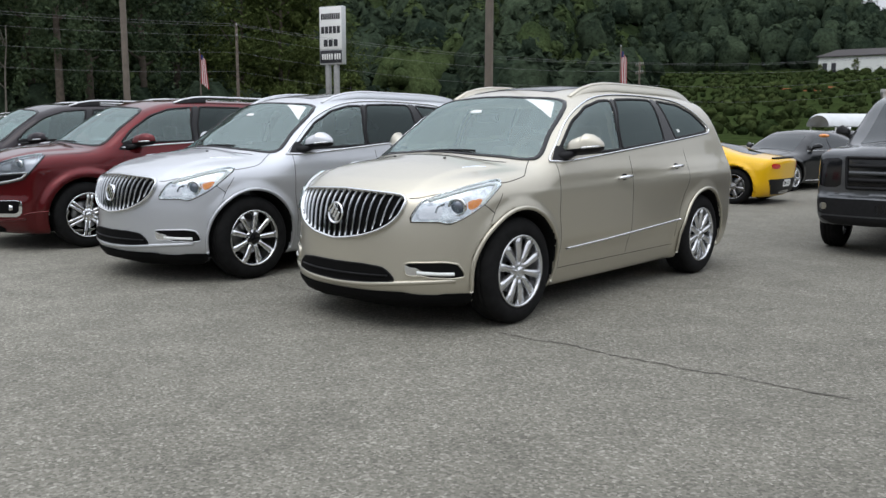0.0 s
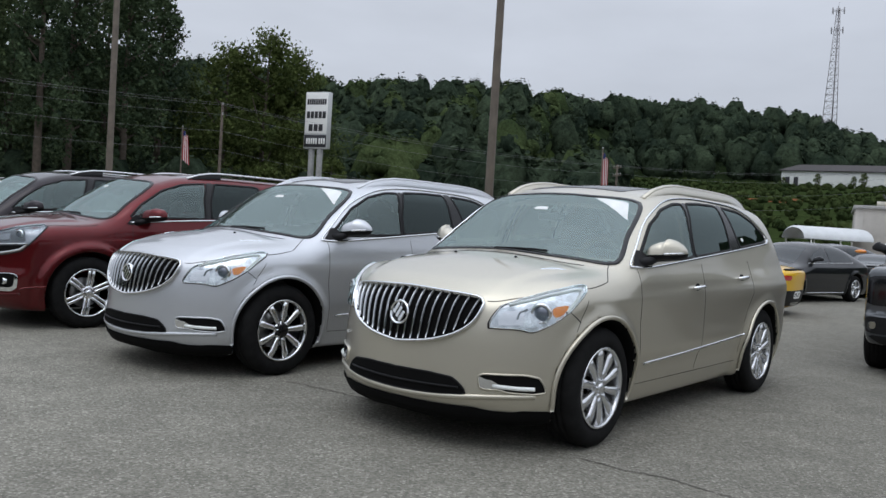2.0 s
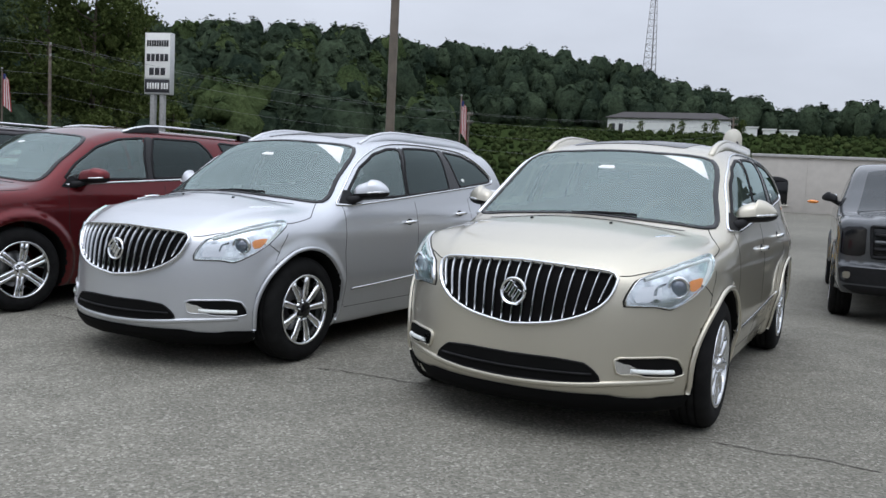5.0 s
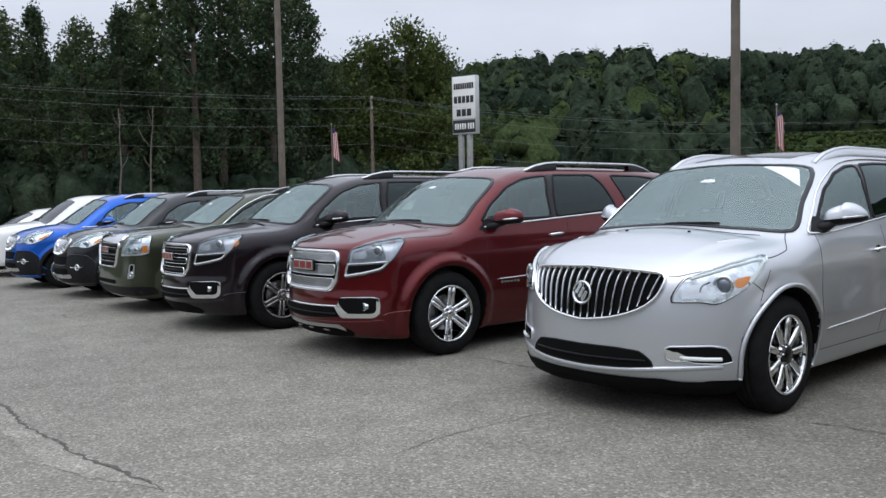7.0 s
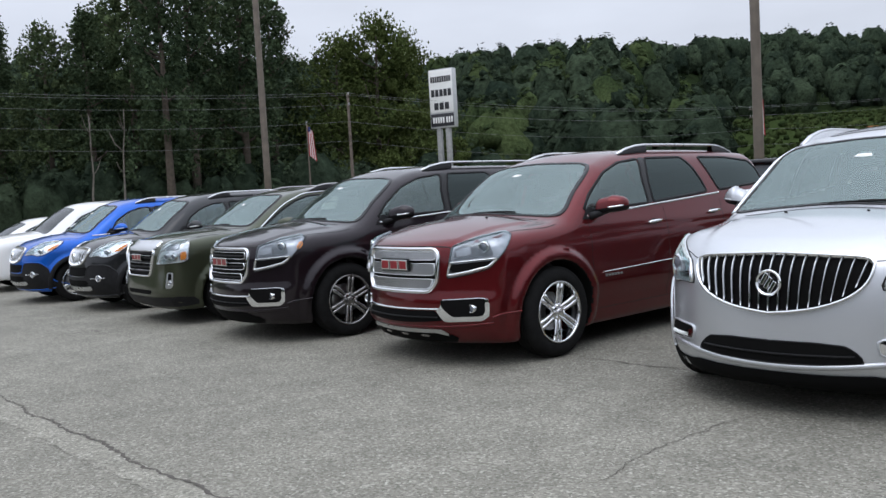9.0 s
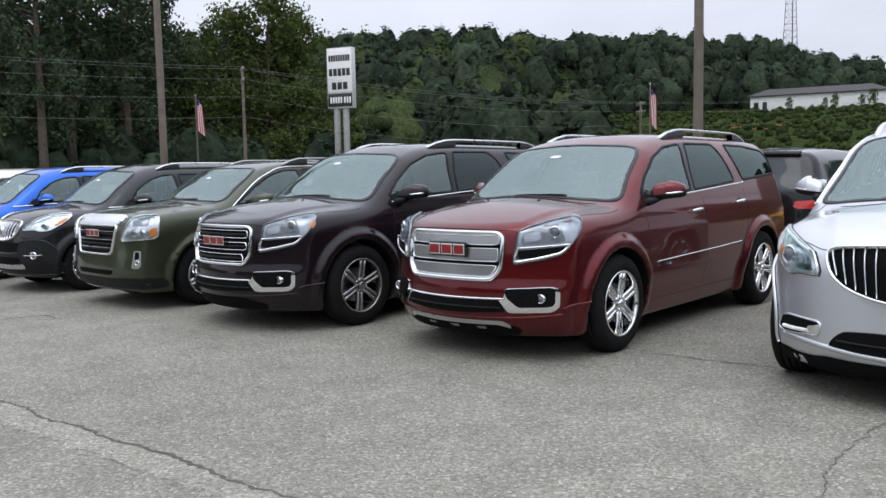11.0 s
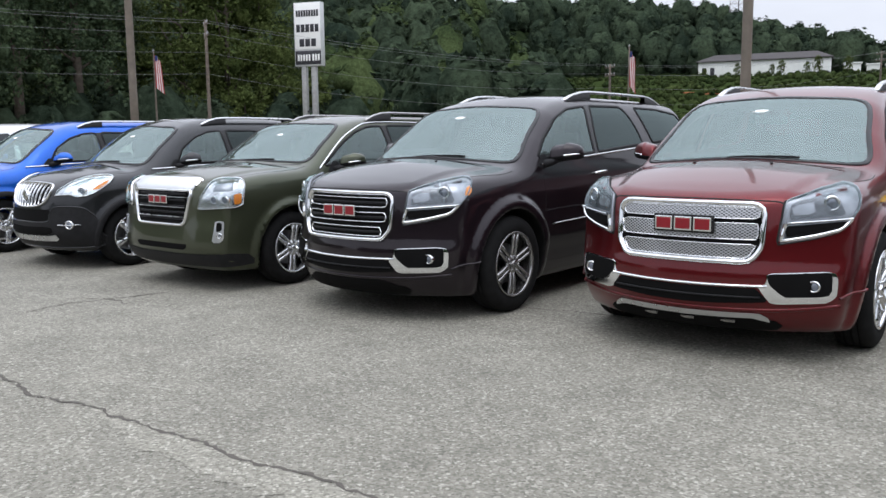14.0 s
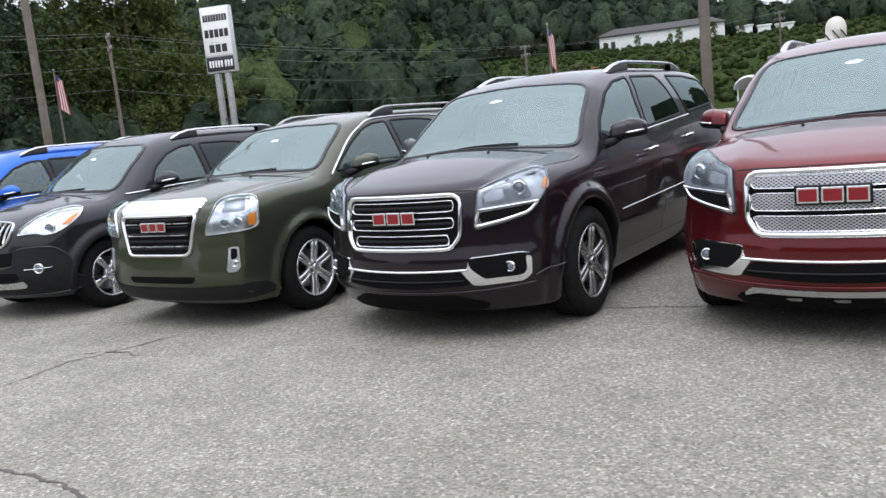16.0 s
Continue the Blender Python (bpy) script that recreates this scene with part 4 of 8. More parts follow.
def ring_badge(root, sh, z, r):
    """A round bright badge with three slanted bars."""
    p, n = sh.lay([(0, z)], "front")
    d = Vector(n[0])
    m = Matrix.Translation(Vector(p[0]) + d * 0.030) @ Vector((1, 0, 0.12)).normalized().to_track_quat("X", "Z").to_matrix().to_4x4()
    bm = bmesh.new()
    vs = []
    lathe(bm, [(r * 0.78, -0.012), (r * 0.80, 0.006), (r * 0.92, 0.012), (r, 0.004), (r, -0.02)], 36, "Z")
    bmesh.ops.transform(bm, matrix=Matrix.Rotation(math.pi / 2, 4, "Y"), verts=bm.verts)
    for k in (-1, 0, 1):
        box(bm, (0.004, k * r * 0.42, -k * r * 0.12), (0.014, r * 0.30, r * 0.95), pose(0, 0, 0, -28, 0, 0), 0.004)
    bmesh.ops.transform(bm, matrix=m, verts=bm.verts)
    bd = part("badge", bm, CHROME, root, "round chrome badge with slanted bars", smooth=False)
    bm = bmesh.new()
    lathe(bm, [(0.0, -0.010), (r * 0.8, -0.010)], 28, "Z")
    bmesh.ops.transform(bm, matrix=m @ Matrix.Rotation(math.pi / 2, 4, "Y"), verts=bm.verts)
    part("badge_backing", bm, GLOSS_BLACK, bd)


def block_badge(root, sh, z, w, h, fill=BADGE_RED, plate=None):
    """A bright-edged badge of three plain blocks."""
    p, n = sh.lay([(0, z)], "front")
    base = Vector(p[0]) + Vector((0.034, 0, 0))
    bm = bmesh.new()
    if plate is not None:
        box(bm, base - Vector((0.008, 0, 0)), (0.02, w + 0.026, h + 0.026), None, 0.006)
        bd = part("badge", bm, plate, root, "badge of plain coloured blocks")
        bm = bmesh.new()
    else:
        bd = root
    gap = w * 0.03
    bw = (w - 2 * gap) / 3
    for k in (-1, 0, 1):
        box(bm, base + Vector((0.004, k * (bw + gap), 0)), (0.016, bw, h), None, 0.004)
    edge = part("badge_edge", bm, CHROME, bd, smooth=False)
    for k in (-1, 0, 1):
        bm = bmesh.new()
        box(bm, base + Vector((0.012, k * (bw + gap), 0)), (0.006, bw - 0.020, h - 0.020), None, 0.003)
        part("badge_block", bm, fill, edge, smooth=False)


def ribs(root, sh, outline, ys, w, h, mat, lean=0.0):
    """Upright grille bars, each cut to the grille's outline."""
    for y in ys:
        zs = np.linspace(outline[:, 1].min(), outline[:, 1].max(), 200)
        z = zs[inside(outline, np.full(200, y), zs)]
        if len(z) < 20:
            continue
        t = np.linspace(0, 1, 8)
        line = np.stack([y + lean * y * (t - 0.5), z[0] + 0.008 + (z[-1] - z[0] - 0.016) * t], axis=1)
        bead("bar", sh, line, "front", w, h, mat, root, off=0.004)


# -- the two crossovers with upright-bar grilles
def ribbed_front(root, sh, mat):
    g = mirrored(list(smooth_line([(0, 0.974), (0.14, 0.970), (0.38, 0.960), (0.505, 0.950)], 4)) + list(smooth_line([(0.538, 0.926), (0.526, 0.862), (0.490, 0.795), (0.405, 0.730), (0.27, 0.680), (0.13, 0.654), (0, 0.640)], 4)))
    gr = patch("grille", sh, g, "front", RECESS, root, off=0.003, step=0.04)
    ribs(gr, sh, g, np.linspace(-0.482, 0.482, 17), 0.0150, 0.030, RIB_CHROME, 0.10)
    bead("frame", sh, g, "front", 0.026, 0.036, CHROME, gr, "bright chrome grille surround", closed=True)
    ring_badge(gr, sh, 0.815, 0.080)
    low = mirrored(rounded([(-0.01, 0.474), (0.26, 0.476), (0.42, 0.463), (0.475, 0.42), (0.515, 0.366), (0.33, 0.350), (-0.01, 0.342)], 0.02)[2:-2])
    li = patch("lower_intake", sh, low, "front", RECESS, root, off=0.006)
    bead("slat", sh, np.array([(-0.46, 0.405), (0, 0.398), (0.46, 0.405)]), "front", 0.014, 0.018, BLACK, li)
    bead("rim", sh, low, "front", 0.010, 0.010, BLACK, li, closed=True)
    patch("valance", sh, mirrored(smooth_line([(0, 0.286), (0.35, 0.288), (0.55, 0.290), (0.62, 0.276), (0.80, 0.274), (0.86, 0.262), (0.84, 0.196), (0.6, 0.180), (0, 0.180)], 4)), "front", RECESS, root, off=0.012)
    bead("lip_moulding", sh, smooth_line([(-0.84, 0.376), (-0.60, 0.360), (-0.3, 0.335), (0, 0.324), (0.3, 0.335), (0.60, 0.360), (0.84, 0.376)], 4), "front", 0.034, 0.014, mat, root)


def ribbed_lamps(root, sh, right, mat):
    out = rounded(v3([(2.235, 0.568, 0.786), (2.21, 0.585, 0.848), (2.17, 0.618, 0.917), (2.09, 0.694, 0.958), (1.95, 0.81, 1.012), (1.79, 0.897, 1.052), (1.705, 0.935, 1.060), (1.70, 0.950, 1.035), (1.79, 0.962, 0.983), (1.89, 0.948, 0.905), (1.97, 0.901, 0.843), (2.04, 0.844, 0.796), (2.08, 0.792, 0.771), (2.13, 0.745, 0.787), (2.19, 0.635, 0.786)], 42), 0.014)
    am = rounded(v3([(1.975, 0.868, 0.922), (1.885, 0.932, 0.943), (1.915, 0.930, 0.897), (1.955, 0.908, 0.868), (1.980, 0.882, 0.866)], 42), 0.008)
    hl = headlamp(root, sh, out, 42, right, [(*v3([(2.03, 0.822, 0.888)], 42)[0], 0.060)], am)
    bead("light_guide", sh, v3([(2.14, 0.655, 0.925), (2.08, 0.715, 0.948), (1.95, 0.82, 0.995), (1.79, 0.91, 1.033), (1.74, 0.935, 1.032), (1.81, 0.945, 0.975), (1.90, 0.925, 0.898)], 42), 42, 0.020, 0.014, STICKER, hl, "white light guide", off=0.004, flip=right)
    patch("inner_reflector", sh, rounded(v3([(2.205, 0.61, 0.802), (2.175, 0.635, 0.885), (2.09, 0.735, 0.90), (2.10, 0.745, 0.81)], 42), 0.02), 42, CHROME, hl, off=0.009, step=0.03, flip=right)
    bead("bulb_shroud", sh, v3([(2.115, 0.70, 0.845), (2.115, 0.715, 0.885), (2.085, 0.755, 0.905)], 42), 42, 0.012, 0.012, LAMP_GREY, hl, off=0.010, flip=right)
    pk = rounded(v3([(2.285, 0.562, 0.500), (2.24, 0.627, 0.503), (2.12, 0.794, 0.508), (2.06, 0.860, 0.495), (2.04, 0.888, 0.445), (2.025, 0.895, 0.405), (2.07, 0.850, 0.392), (2.16, 0.728, 0.396), (2.20, 0.700, 0.399), (2.22, 0.679, 0.412), (2.28, 0.578, 0.408), (2.285, 0.562, 0.44)], 35), 0.012)
    fg = patch("fog_lamp_pocket", sh, pk, 35, RECESS, root, off=0.006, step=0.035, flip=right)
    bead("pocket_rim", sh, pk, 35, 0.014, 0.012, mat, fg, closed=True, off=0.002, flip=right)
    bead("fog_trim", sh, v3([(2.235, 0.635, 0.433), (2.22, 0.66, 0.430), (2.14, 0.765, 0.424), (2.08, 0.839, 0.424)], 35), 35, 0.026, 0.016, STICKER, fg, "white fog lamp bar", off=0.006, flip=right)
    patch("fog_wedge", sh, rounded(v3([(2.29, 0.566, 0.492), (2.27, 0.601, 0.470), (2.25, 0.634, 0.468), (2.21, 0.683, 0.436), (2.22, 0.676, 0.412), (2.27, 0.585, 0.410), (2.285, 0.570, 0.430)], 35), 0.006), 35, CHROME, fg, "chrome wedge beside the fog lamp", off=0.012, step=0.03, flip=right)
    bead("bumper_gap", sh, v3([(1.87, 0.935, 0.90), (1.83, 0.965, 0.865), (1.80, 0.985, 0.835)], 60), 60, 0.006, 0.001, SEAM, root, flat=True, flip=right)
    # small oval bright vent on the hood
    vent = smooth_line([(1.72, 0.60), (1.58, 0.660), (1.53, 0.685), (1.61, 0.63)], 5, True)
    patch("hood_vent", sh, vent, "top", CHROME, root, "small bright hood vent", off=0.006, step=0.03, flip=right)


RIBBED_O = dict(
    name="crossover", body_rail=True, skirt=[(2.15, 0.285), (1.945, 0.282), (1.94, 0.200), (2.15, 0.208)],
    windows=[[(0.95, 1.222), (0.84, 1.315), (0.62, 1.490), (0.38, 1.605), (0.12, 1.664), (-0.06, 1.674), (0.00, 1.48), (0.02, 1.252)],
             [(-0.01, 1.258), (-0.03, 1.45), (-0.13, 1.680), (-0.45, 1.694), (-0.79, 1.694), (-0.80, 1.57), (-0.815, 1.318)],
             [(-1.05, 1.342), (-1.0, 1.45), (-0.90, 1.690), (-1.27, 1.665), (-1.52, 1.590), (-1.70, 1.495), (-1.80, 1.432), (-1.75, 1.405)]],
    pillar=rounded([(0.035, 1.240), (0.01, 1.48), (-0.055, 1.685), (-0.135, 1.688), (-0.04, 1.46), (-0.02, 1.246)], 0.005),
    pillar_back=rounded([(-0.805, 1.315), (-0.785, 1.705), (-0.905, 1.702), (-1.01, 1.45), (-1.06, 1.335)], 0.005),
    surround=rounded(np.concatenate([smooth_line([(1.06, 1.176), (0.93, 1.285), (0.62, 1.525), (0.32, 1.650), (0.05, 1.704), (-0.31, 1.726), (-0.80, 1.724), (-1.25, 1.698), (-1.50, 1.628), (-1.72, 1.522), (-1.86, 1.430)], 4), smooth_line([(-1.80, 1.392), (-1.0, 1.322), (-0.2, 1.258), (0.58, 1.196), (0.90, 1.174)], 3)]), 0.01),
    shield=[(1.345, 0), (1.33, 0.3), (1.26, 0.57), (1.13, 0.825), (0.87, 0.775), (0.50, 0.665), (0.575, 0.3), (0.595, 0)],
    cowl=[(1.43, 0), (1.415, 0.3), (1.36, 0.55), (1.30, 0.68)],
    gaps=[[(1.00, 1.17), (1.02, 0.8), (0.98, 0.5), (0.96, 0.36)], [(-0.10, 1.20), (-0.10, 0.7), (-0.09, 0.36)], [(-1.16, 1.23), (-1.15, 0.95), (-1.02, 0.70), (-0.98, 0.55), (-0.99, 0.42)], [(0.95, 0.345), (-0.98, 0.345)],
          [(1.70, 0.97), (1.78, 0.87), (1.83, 0.78)]],
    handles=[(0.04, 1.022), (-0.92, 1.085)], mirror=(0.72, 0.90, 1.16, 1.235, 1.392, 0.97), rail=(0.38, -1.95, 0.63, SATIN, SATIN), rail_high=0.058,
    strip=[(0.90, 0.492), (0.3, 0.515), (-0.4, 0.550), (-1.02, 0.582)],
    hood_gap=[(2.215, 0.545), (2.155, 0.628), (1.97, 0.805), (1.80, 0.898), (1.62, 0.928), (1.40, 0.918), (1.345, 0.895), (1.25, 0.838), (1.17, 0.80)],
    wheel=W_TEN, lamps=ribbed_lamps, front=ribbed_front, tail_lamp=[(1.55, 1.05), (1.75, 1.05), (1.78, 0.86), (1.55, 0.86)],
    wipers=[(1.345, -0.06), (1.315, 0.16), (1.275, 0.36)],
    # outline of the white triangle in the upper corner of the glass
    paper=[(0.60, 0.33), (0.545, 0.60), (0.74, 0.70), (0.71, 0.62)],
    mark=[(-1.13, 1.40), (-1.10, 1.425), (-1.16, 1.435), (-1.175, 1.40)],
    sunroof=[(0.35, -0.44), (0.35, 0.44), (-0.5, 0.46), (-0.5, -0.46)],
    rear_glass=[(0, 1.64), (0.5, 1.6), (0.66, 1.3), (0.6, 1.18), (0, 1.16)], sticker=[(0.85, -0.065), (0.85, 0.065), (0.815, 0.065), (0.815, -0.065)])


# -- the boxier crossovers with framed grilles
def framed_outline():
    return rounded([(-0.42, 0.998), (0.42, 0.998), (0.462, 0.965), (0.458, 0.735), (0.395, 0.648), (-0.395, 0.648), (-0.458, 0.735), (-0.462, 0.965)], 0.03)


def framed_low(root, sh, mat, skid):
    low = mirrored(rounded([(-0.01, 0.487), (0.445, 0.492), (0.515, 0.413), (0.2, 0.392), (-0.01, 0.387)], 0.012)[2:-2])
    li = patch("lower_intake", sh, low, "front", RECESS, root, off=0.012, step=0.03)
    bead("slat", sh, np.array([(-0.47, 0.44), (0, 0.437), (0.47, 0.44)]), "front", 0.012, 0.008, BLACK, li, off=0.012)
    bead("intake_moulding", sh, smooth_line([(-0.50, 0.508), (0, 0.503), (0.50, 0.508)], 6), "front", 0.022, 0.020, CHROME, root, "chrome bar over the intake")
    for right in (False, True):
        wedge = patch("fog_surround", sh, rounded([(0.497, 0.586), (0.79, 0.600), (0.838, 0.586), (0.848, 0.545), (0.844, 0.445), (0.805, 0.410), (0.525, 0.402), (0.455, 0.497), (0.50, 0.520)], 0.010), "front", CHROME, root, "broad chrome surround of the fog lamp", off=0.012, step=0.035, flip=right)
        pocket = patch("fog_lamp_pocket", sh, rounded([(0.504, 0.581), (0.795, 0.593), (0.818, 0.585), (0.820, 0.466), (0.795, 0.448), (0.590, 0.444), (0.504, 0.524)], 0.006), "front", RECESS, wedge, off=0.016, step=0.035, flip=right)
        lamp_round(pocket, sh, 0.742, 0.512, "front", 0.034, right, off=0.018)
        bead("corner_crease", sh, v3([(2.20, 0.862, 0.432), (2.15, 0.892, 0.452), (1.97, 0.966, 0.467)], 50), 50, 0.016, 0.012, mat, root, flip=right)
    if skid:
        sk = patch("skid_plate", sh, rounded([(-0.46, 0.333), (0, 0.326), (0.46, 0.333), (0.53, 0.282), (0.50, 0.280), (0.43, 0.306), (0, 0.298), (-0.43, 0.306), (-0.50, 0.280), (-0.53, 0.282)], 0.006), "front", SATIN, root, "bright skid plate", off=0.012)
        for y in (-0.27, -0.02, 0.23):
            patch("vent", sh, rounded([(y, 0.282), (y + 0.10, 0.282), (y + 0.09, 0.268), (y + 0.01, 0.268)], 0.004), "front", GREY_ALLOY, sk, off=0.014, step=0.03)
    patch("valance", sh, mirrored(smooth_line([(0, 0.292 if skid else 0.335), (0.35, 0.295 if skid else 0.335), (0.50, 0.290), (0.56, 0.276), (0.57, 0.250), (0.54, 0.225), (0.4, 0.216), (0, 0.212)], 4)), "front", RECESS, root, off=0.008)
    bead("bumper_gap", sh, smooth_line([(-0.56, 1.00), (-0.49, 1.02), (0, 1.03), (0.49, 1.02), (0.56, 1.00)], 6), "front", 0.009, 0.0012, SEAM, root, flat=True)
    bead("bumper_crease", sh, smooth_line([(0.86, 0.385), (0.55, 0.358), (0, 0.350), (-0.55, 0.358), (-0.86, 0.385)], 4), "front", 0.026, 0.010, mat, root)


def framed_front_mesh(root, sh, mat):
    g = framed_outline()
    gr = patch("grille", sh, g, "front", RECESS, root, off=0.003, step=0.04)
    for lo, hi, w0, w1 in ((0.912, 0.978, 0.436, 0.436), (0.787, 0.884, 0.436, 0.432), (0.672, 0.757, 0.385, 0.430)):
        q = rounded([(-w1, hi), (w1, hi), (w0, lo), (-w0, lo)], 0.012)
        band = patch("mesh_band", sh, q, "front", MESH, gr, "pierced bright mesh", off=0.014, step=0.04)
        bead("band_edge", sh, q, "front", 0.010, 0.012, CHROME, band, closed=True, off=0.010)
    bead("frame", sh, g, "front", 0.040, 0.040, CHROME, gr, "wide chrome grille surround", closed=True)
    block_badge(gr, sh, 0.874, 0.365, 0.088, BADGE_RED, GLOSS_BLACK)
    framed_low(root, sh, mat, True)


def framed_front_bars(root, sh, mat):
    g = framed_outline()
    gr = patch("grille", sh, g, "front", RECESS, root, off=0.003, step=0.04)
    for z in (0.93, 0.82, 0.71):
        w = 0.42 if z > 0.75 else 0.385
        bead("bar", sh, rounded([(-w, z + 0.034), (w, z + 0.034), (w, z - 0.034), (-w, z - 0.034)], 0.02), "front", 0.013, 0.020, CHROME, gr, closed=True)
        bead("slat", sh, np.array([(-w, z), (w, z)]), "front", 0.02, 0.014, BLACK, gr)
    bead("frame", sh, g, "front", 0.034, 0.038, CHROME, gr, "chrome grille surround", closed=True)
    block_badge(gr, sh, 0.868, 0.350, 0.086, BADGE_RED)
    framed_low(root, sh, mat, False)


def framed_lamps(root, sh, right, mat):
    out = rounded(v3([(2.335, 0.562, 1.016), (2.385, 0.538, 0.765), (2.28, 0.713, 0.800), (2.18, 0.833, 0.838), (2.14, 0.874, 0.890), (2.07, 0.906, 0.975), (2.00, 0.893, 1.048), (1.94, 0.856, 1.097), (1.95, 0.797, 1.113), (2.16, 0.701, 1.078), (2.29, 0.597, 1.034)], 38), 0.010)
    lowr = rounded(v3([(2.36, 0.572, 0.872), (2.14, 0.868, 0.900), (2.165, 0.850, 0.858), (2.26, 0.744, 0.830), (2.36, 0.574, 0.808)], 38), 0.008)
    am = rounded(v3([(2.00, 0.893, 0.985), (1.97, 0.880, 1.050), (2.01, 0.868, 1.055), (2.06, 0.880, 0.985)], 38), 0.012)
    hl = headlamp(root, sh, out, 38, right, [(*v3([(2.19, 0.787, 1.008)], 38)[0], 0.044)], am if o_amber[0] else None, lowr, LAMP_SILVER, LAMP_GREY)
    patch("lamp_bowl", sh, rounded(v3([(2.335, 0.575, 0.905), (2.315, 0.585, 1.008), (2.24, 0.665, 1.035), (2.12, 0.775, 1.068), (2.13, 0.850, 0.935)], 38), 0.015), 38, LAMP_DARK, hl, off=0.008, step=0.035, flip=right)
    patch("inner_lens", sh, rounded(v3([(2.325, 0.590, 0.935), (2.32, 0.592, 0.990), (2.25, 0.695, 1.012), (2.26, 0.716, 0.945)], 38), 0.012), 38, LAMP_SILVER, hl, off=0.014, flip=right)
    bead("divider", sh, v3([(2.35, 0.562, 0.888), (2.13, 0.880, 0.914)], 38), 38, 0.014, 0.014, CHROME, hl, off=0.026, flip=right)
    bead("running_light", sh, rounded(v3([(2.35, 0.562, 0.888), (2.385, 0.550, 0.782), (2.28, 0.713, 0.815), (2.18, 0.833, 0.850), (2.13, 0.880, 0.912)], 38), 0.012)[2:-2], 38, 0.026, 0.016, CHROME, hl, "bright strip under the lamp", off=0.022, flip=right)


o_amber = [True]
FRAMED_O = dict(
    RIBBED_O, mark=None, pillar_back=None, body_rail=False, lip=False, skirt=None,
    windows=[[(1.05, 1.240), (0.90, 1.390), (0.62, 1.575), (0.34, 1.668), (0.0, 1.702), (0.07, 1.52), (0.08, 1.266)],
             [(0.0, 1.272), (-0.02, 1.50), (-0.10, 1.706), (-0.72, 1.708), (-0.83, 1.61), (-0.92, 1.46), (-0.97, 1.335)],
             [(-1.20, 1.345), (-1.02, 1.705), (-1.55, 1.695), (-2.00, 1.650), (-2.13, 1.53), (-2.16, 1.40)]],
    pillar=rounded([(0.09, 1.262), (0.08, 1.51), (0.01, 1.712), (-0.11, 1.714), (-0.03, 1.50), (-0.01, 1.266)], 0.005),
    surround=np.array([(1.06, 1.186), (0.5, 1.222), (-0.3, 1.266), (-1.16, 1.314)]), surround_closed=False, surround_w=0.022,
    gaps=[[(1.02, 1.19), (1.03, 0.8), (0.98, 0.5), (0.96, 0.36)], [(-0.13, 1.2), (-0.13, 0.7), (-0.12, 0.36)], [(-1.15, 1.25), (-1.14, 0.95), (-1.02, 0.70), (-0.98, 0.55), (-0.99, 0.42)], [(0.95, 0.345), (-0.98, 0.345)]],
    handles=[(0.07, 1.085), (-0.97, 1.130)], mirror=(0.79, 0.90, 1.155, 1.214, 1.368, 1.04), rail=(0.22, -1.90, 0.62, SATIN, BLACK), rail_high=0.066,
    strip_w=0.013, strip=[(0.90, 0.676), (0.3, 0.690), (-0.4, 0.708), (-0.93, 0.724)],
    hood_gap=[(2.34, 0.550), (2.24, 0.635), (2.10, 0.738), (1.95, 0.802), (1.75, 0.850), (1.55, 0.872), (1.40, 0.865)],
    shield=[(1.475, 0), (1.46, 0.3), (1.39, 0.57), (1.26, 0.785), (1.00, 0.735), (0.67, 0.635), (0.725, 0.3), (0.745, 0)],
    cowl=[(1.56, 0), (1.545, 0.3), (1.49, 0.55), (1.43, 0.68)],
    wipers=[(1.475, -0.10), (1.445, 0.16), (1.40, 0.38)],
    paper=None, wheel=W_CHROME_TWIN, lamps=framed_lamps, front=framed_front_mesh,
    sticker=[(0.95, -0.10), (0.95, 0.02), (0.92, 0.02), (0.92, -0.10)], sunroof=None)


# -- the green one
def boxy_front(root, sh, mat):
    g = rounded([(-0.455, 0.950), (0.455, 0.950), (0.372, 0.650), (0.335, 0.630), (-0.335, 0.630), (-0.372, 0.650)], 0.02)
    gr = patch("grille", sh, g, "front", RECESS, root, off=0.003, step=0.04)
    for z in np.linspace(0.69, 0.92, 5):
        bead("slat", sh, np.array([(-0.37, z), (0.37, z)]), "front", 0.022, 0.016, BLACK, gr)
    for z in (0.705, 0.795, 0.888):
        bead("bar", sh, np.array([(-0.40 + 0.3 * (0.9 - z), z), (0.40 - 0.3 * (0.9 - z), z)]), "front", 0.010, 0.022, SATIN, gr)
    bead("frame", sh, g, "front", 0.032, 0.030, CHROME, gr, "chrome grille surround", closed=True)
    patch("grille_crown", sh, rounded([(-0.49, 1.058), (0.49, 1.058), (0.465, 0.962), (-0.465, 0.962)], 0.02), "front", CHROME, gr, "broad chrome band over the grille", off=0.022)
    block_badge(gr, sh, 0.868, 0.30, 0.080, BADGE_RED)
    patch("lower_intake", sh, rounded([(-0.42, 0.455), (0.42, 0.455), (0.38, 0.40), (-0.38, 0.40)], 0.02), "front", RECESS, root, off=0.003)
    patch("valance", sh, mirrored(smooth_line([(0, 0.36), (0.35, 0.36), (0.7, 0.37), (0.83, 0.37), (0.84, 0.26), (0.6, 0.25), (0, 0.245)], 4)), "front", BLACK, root, off=0.010)


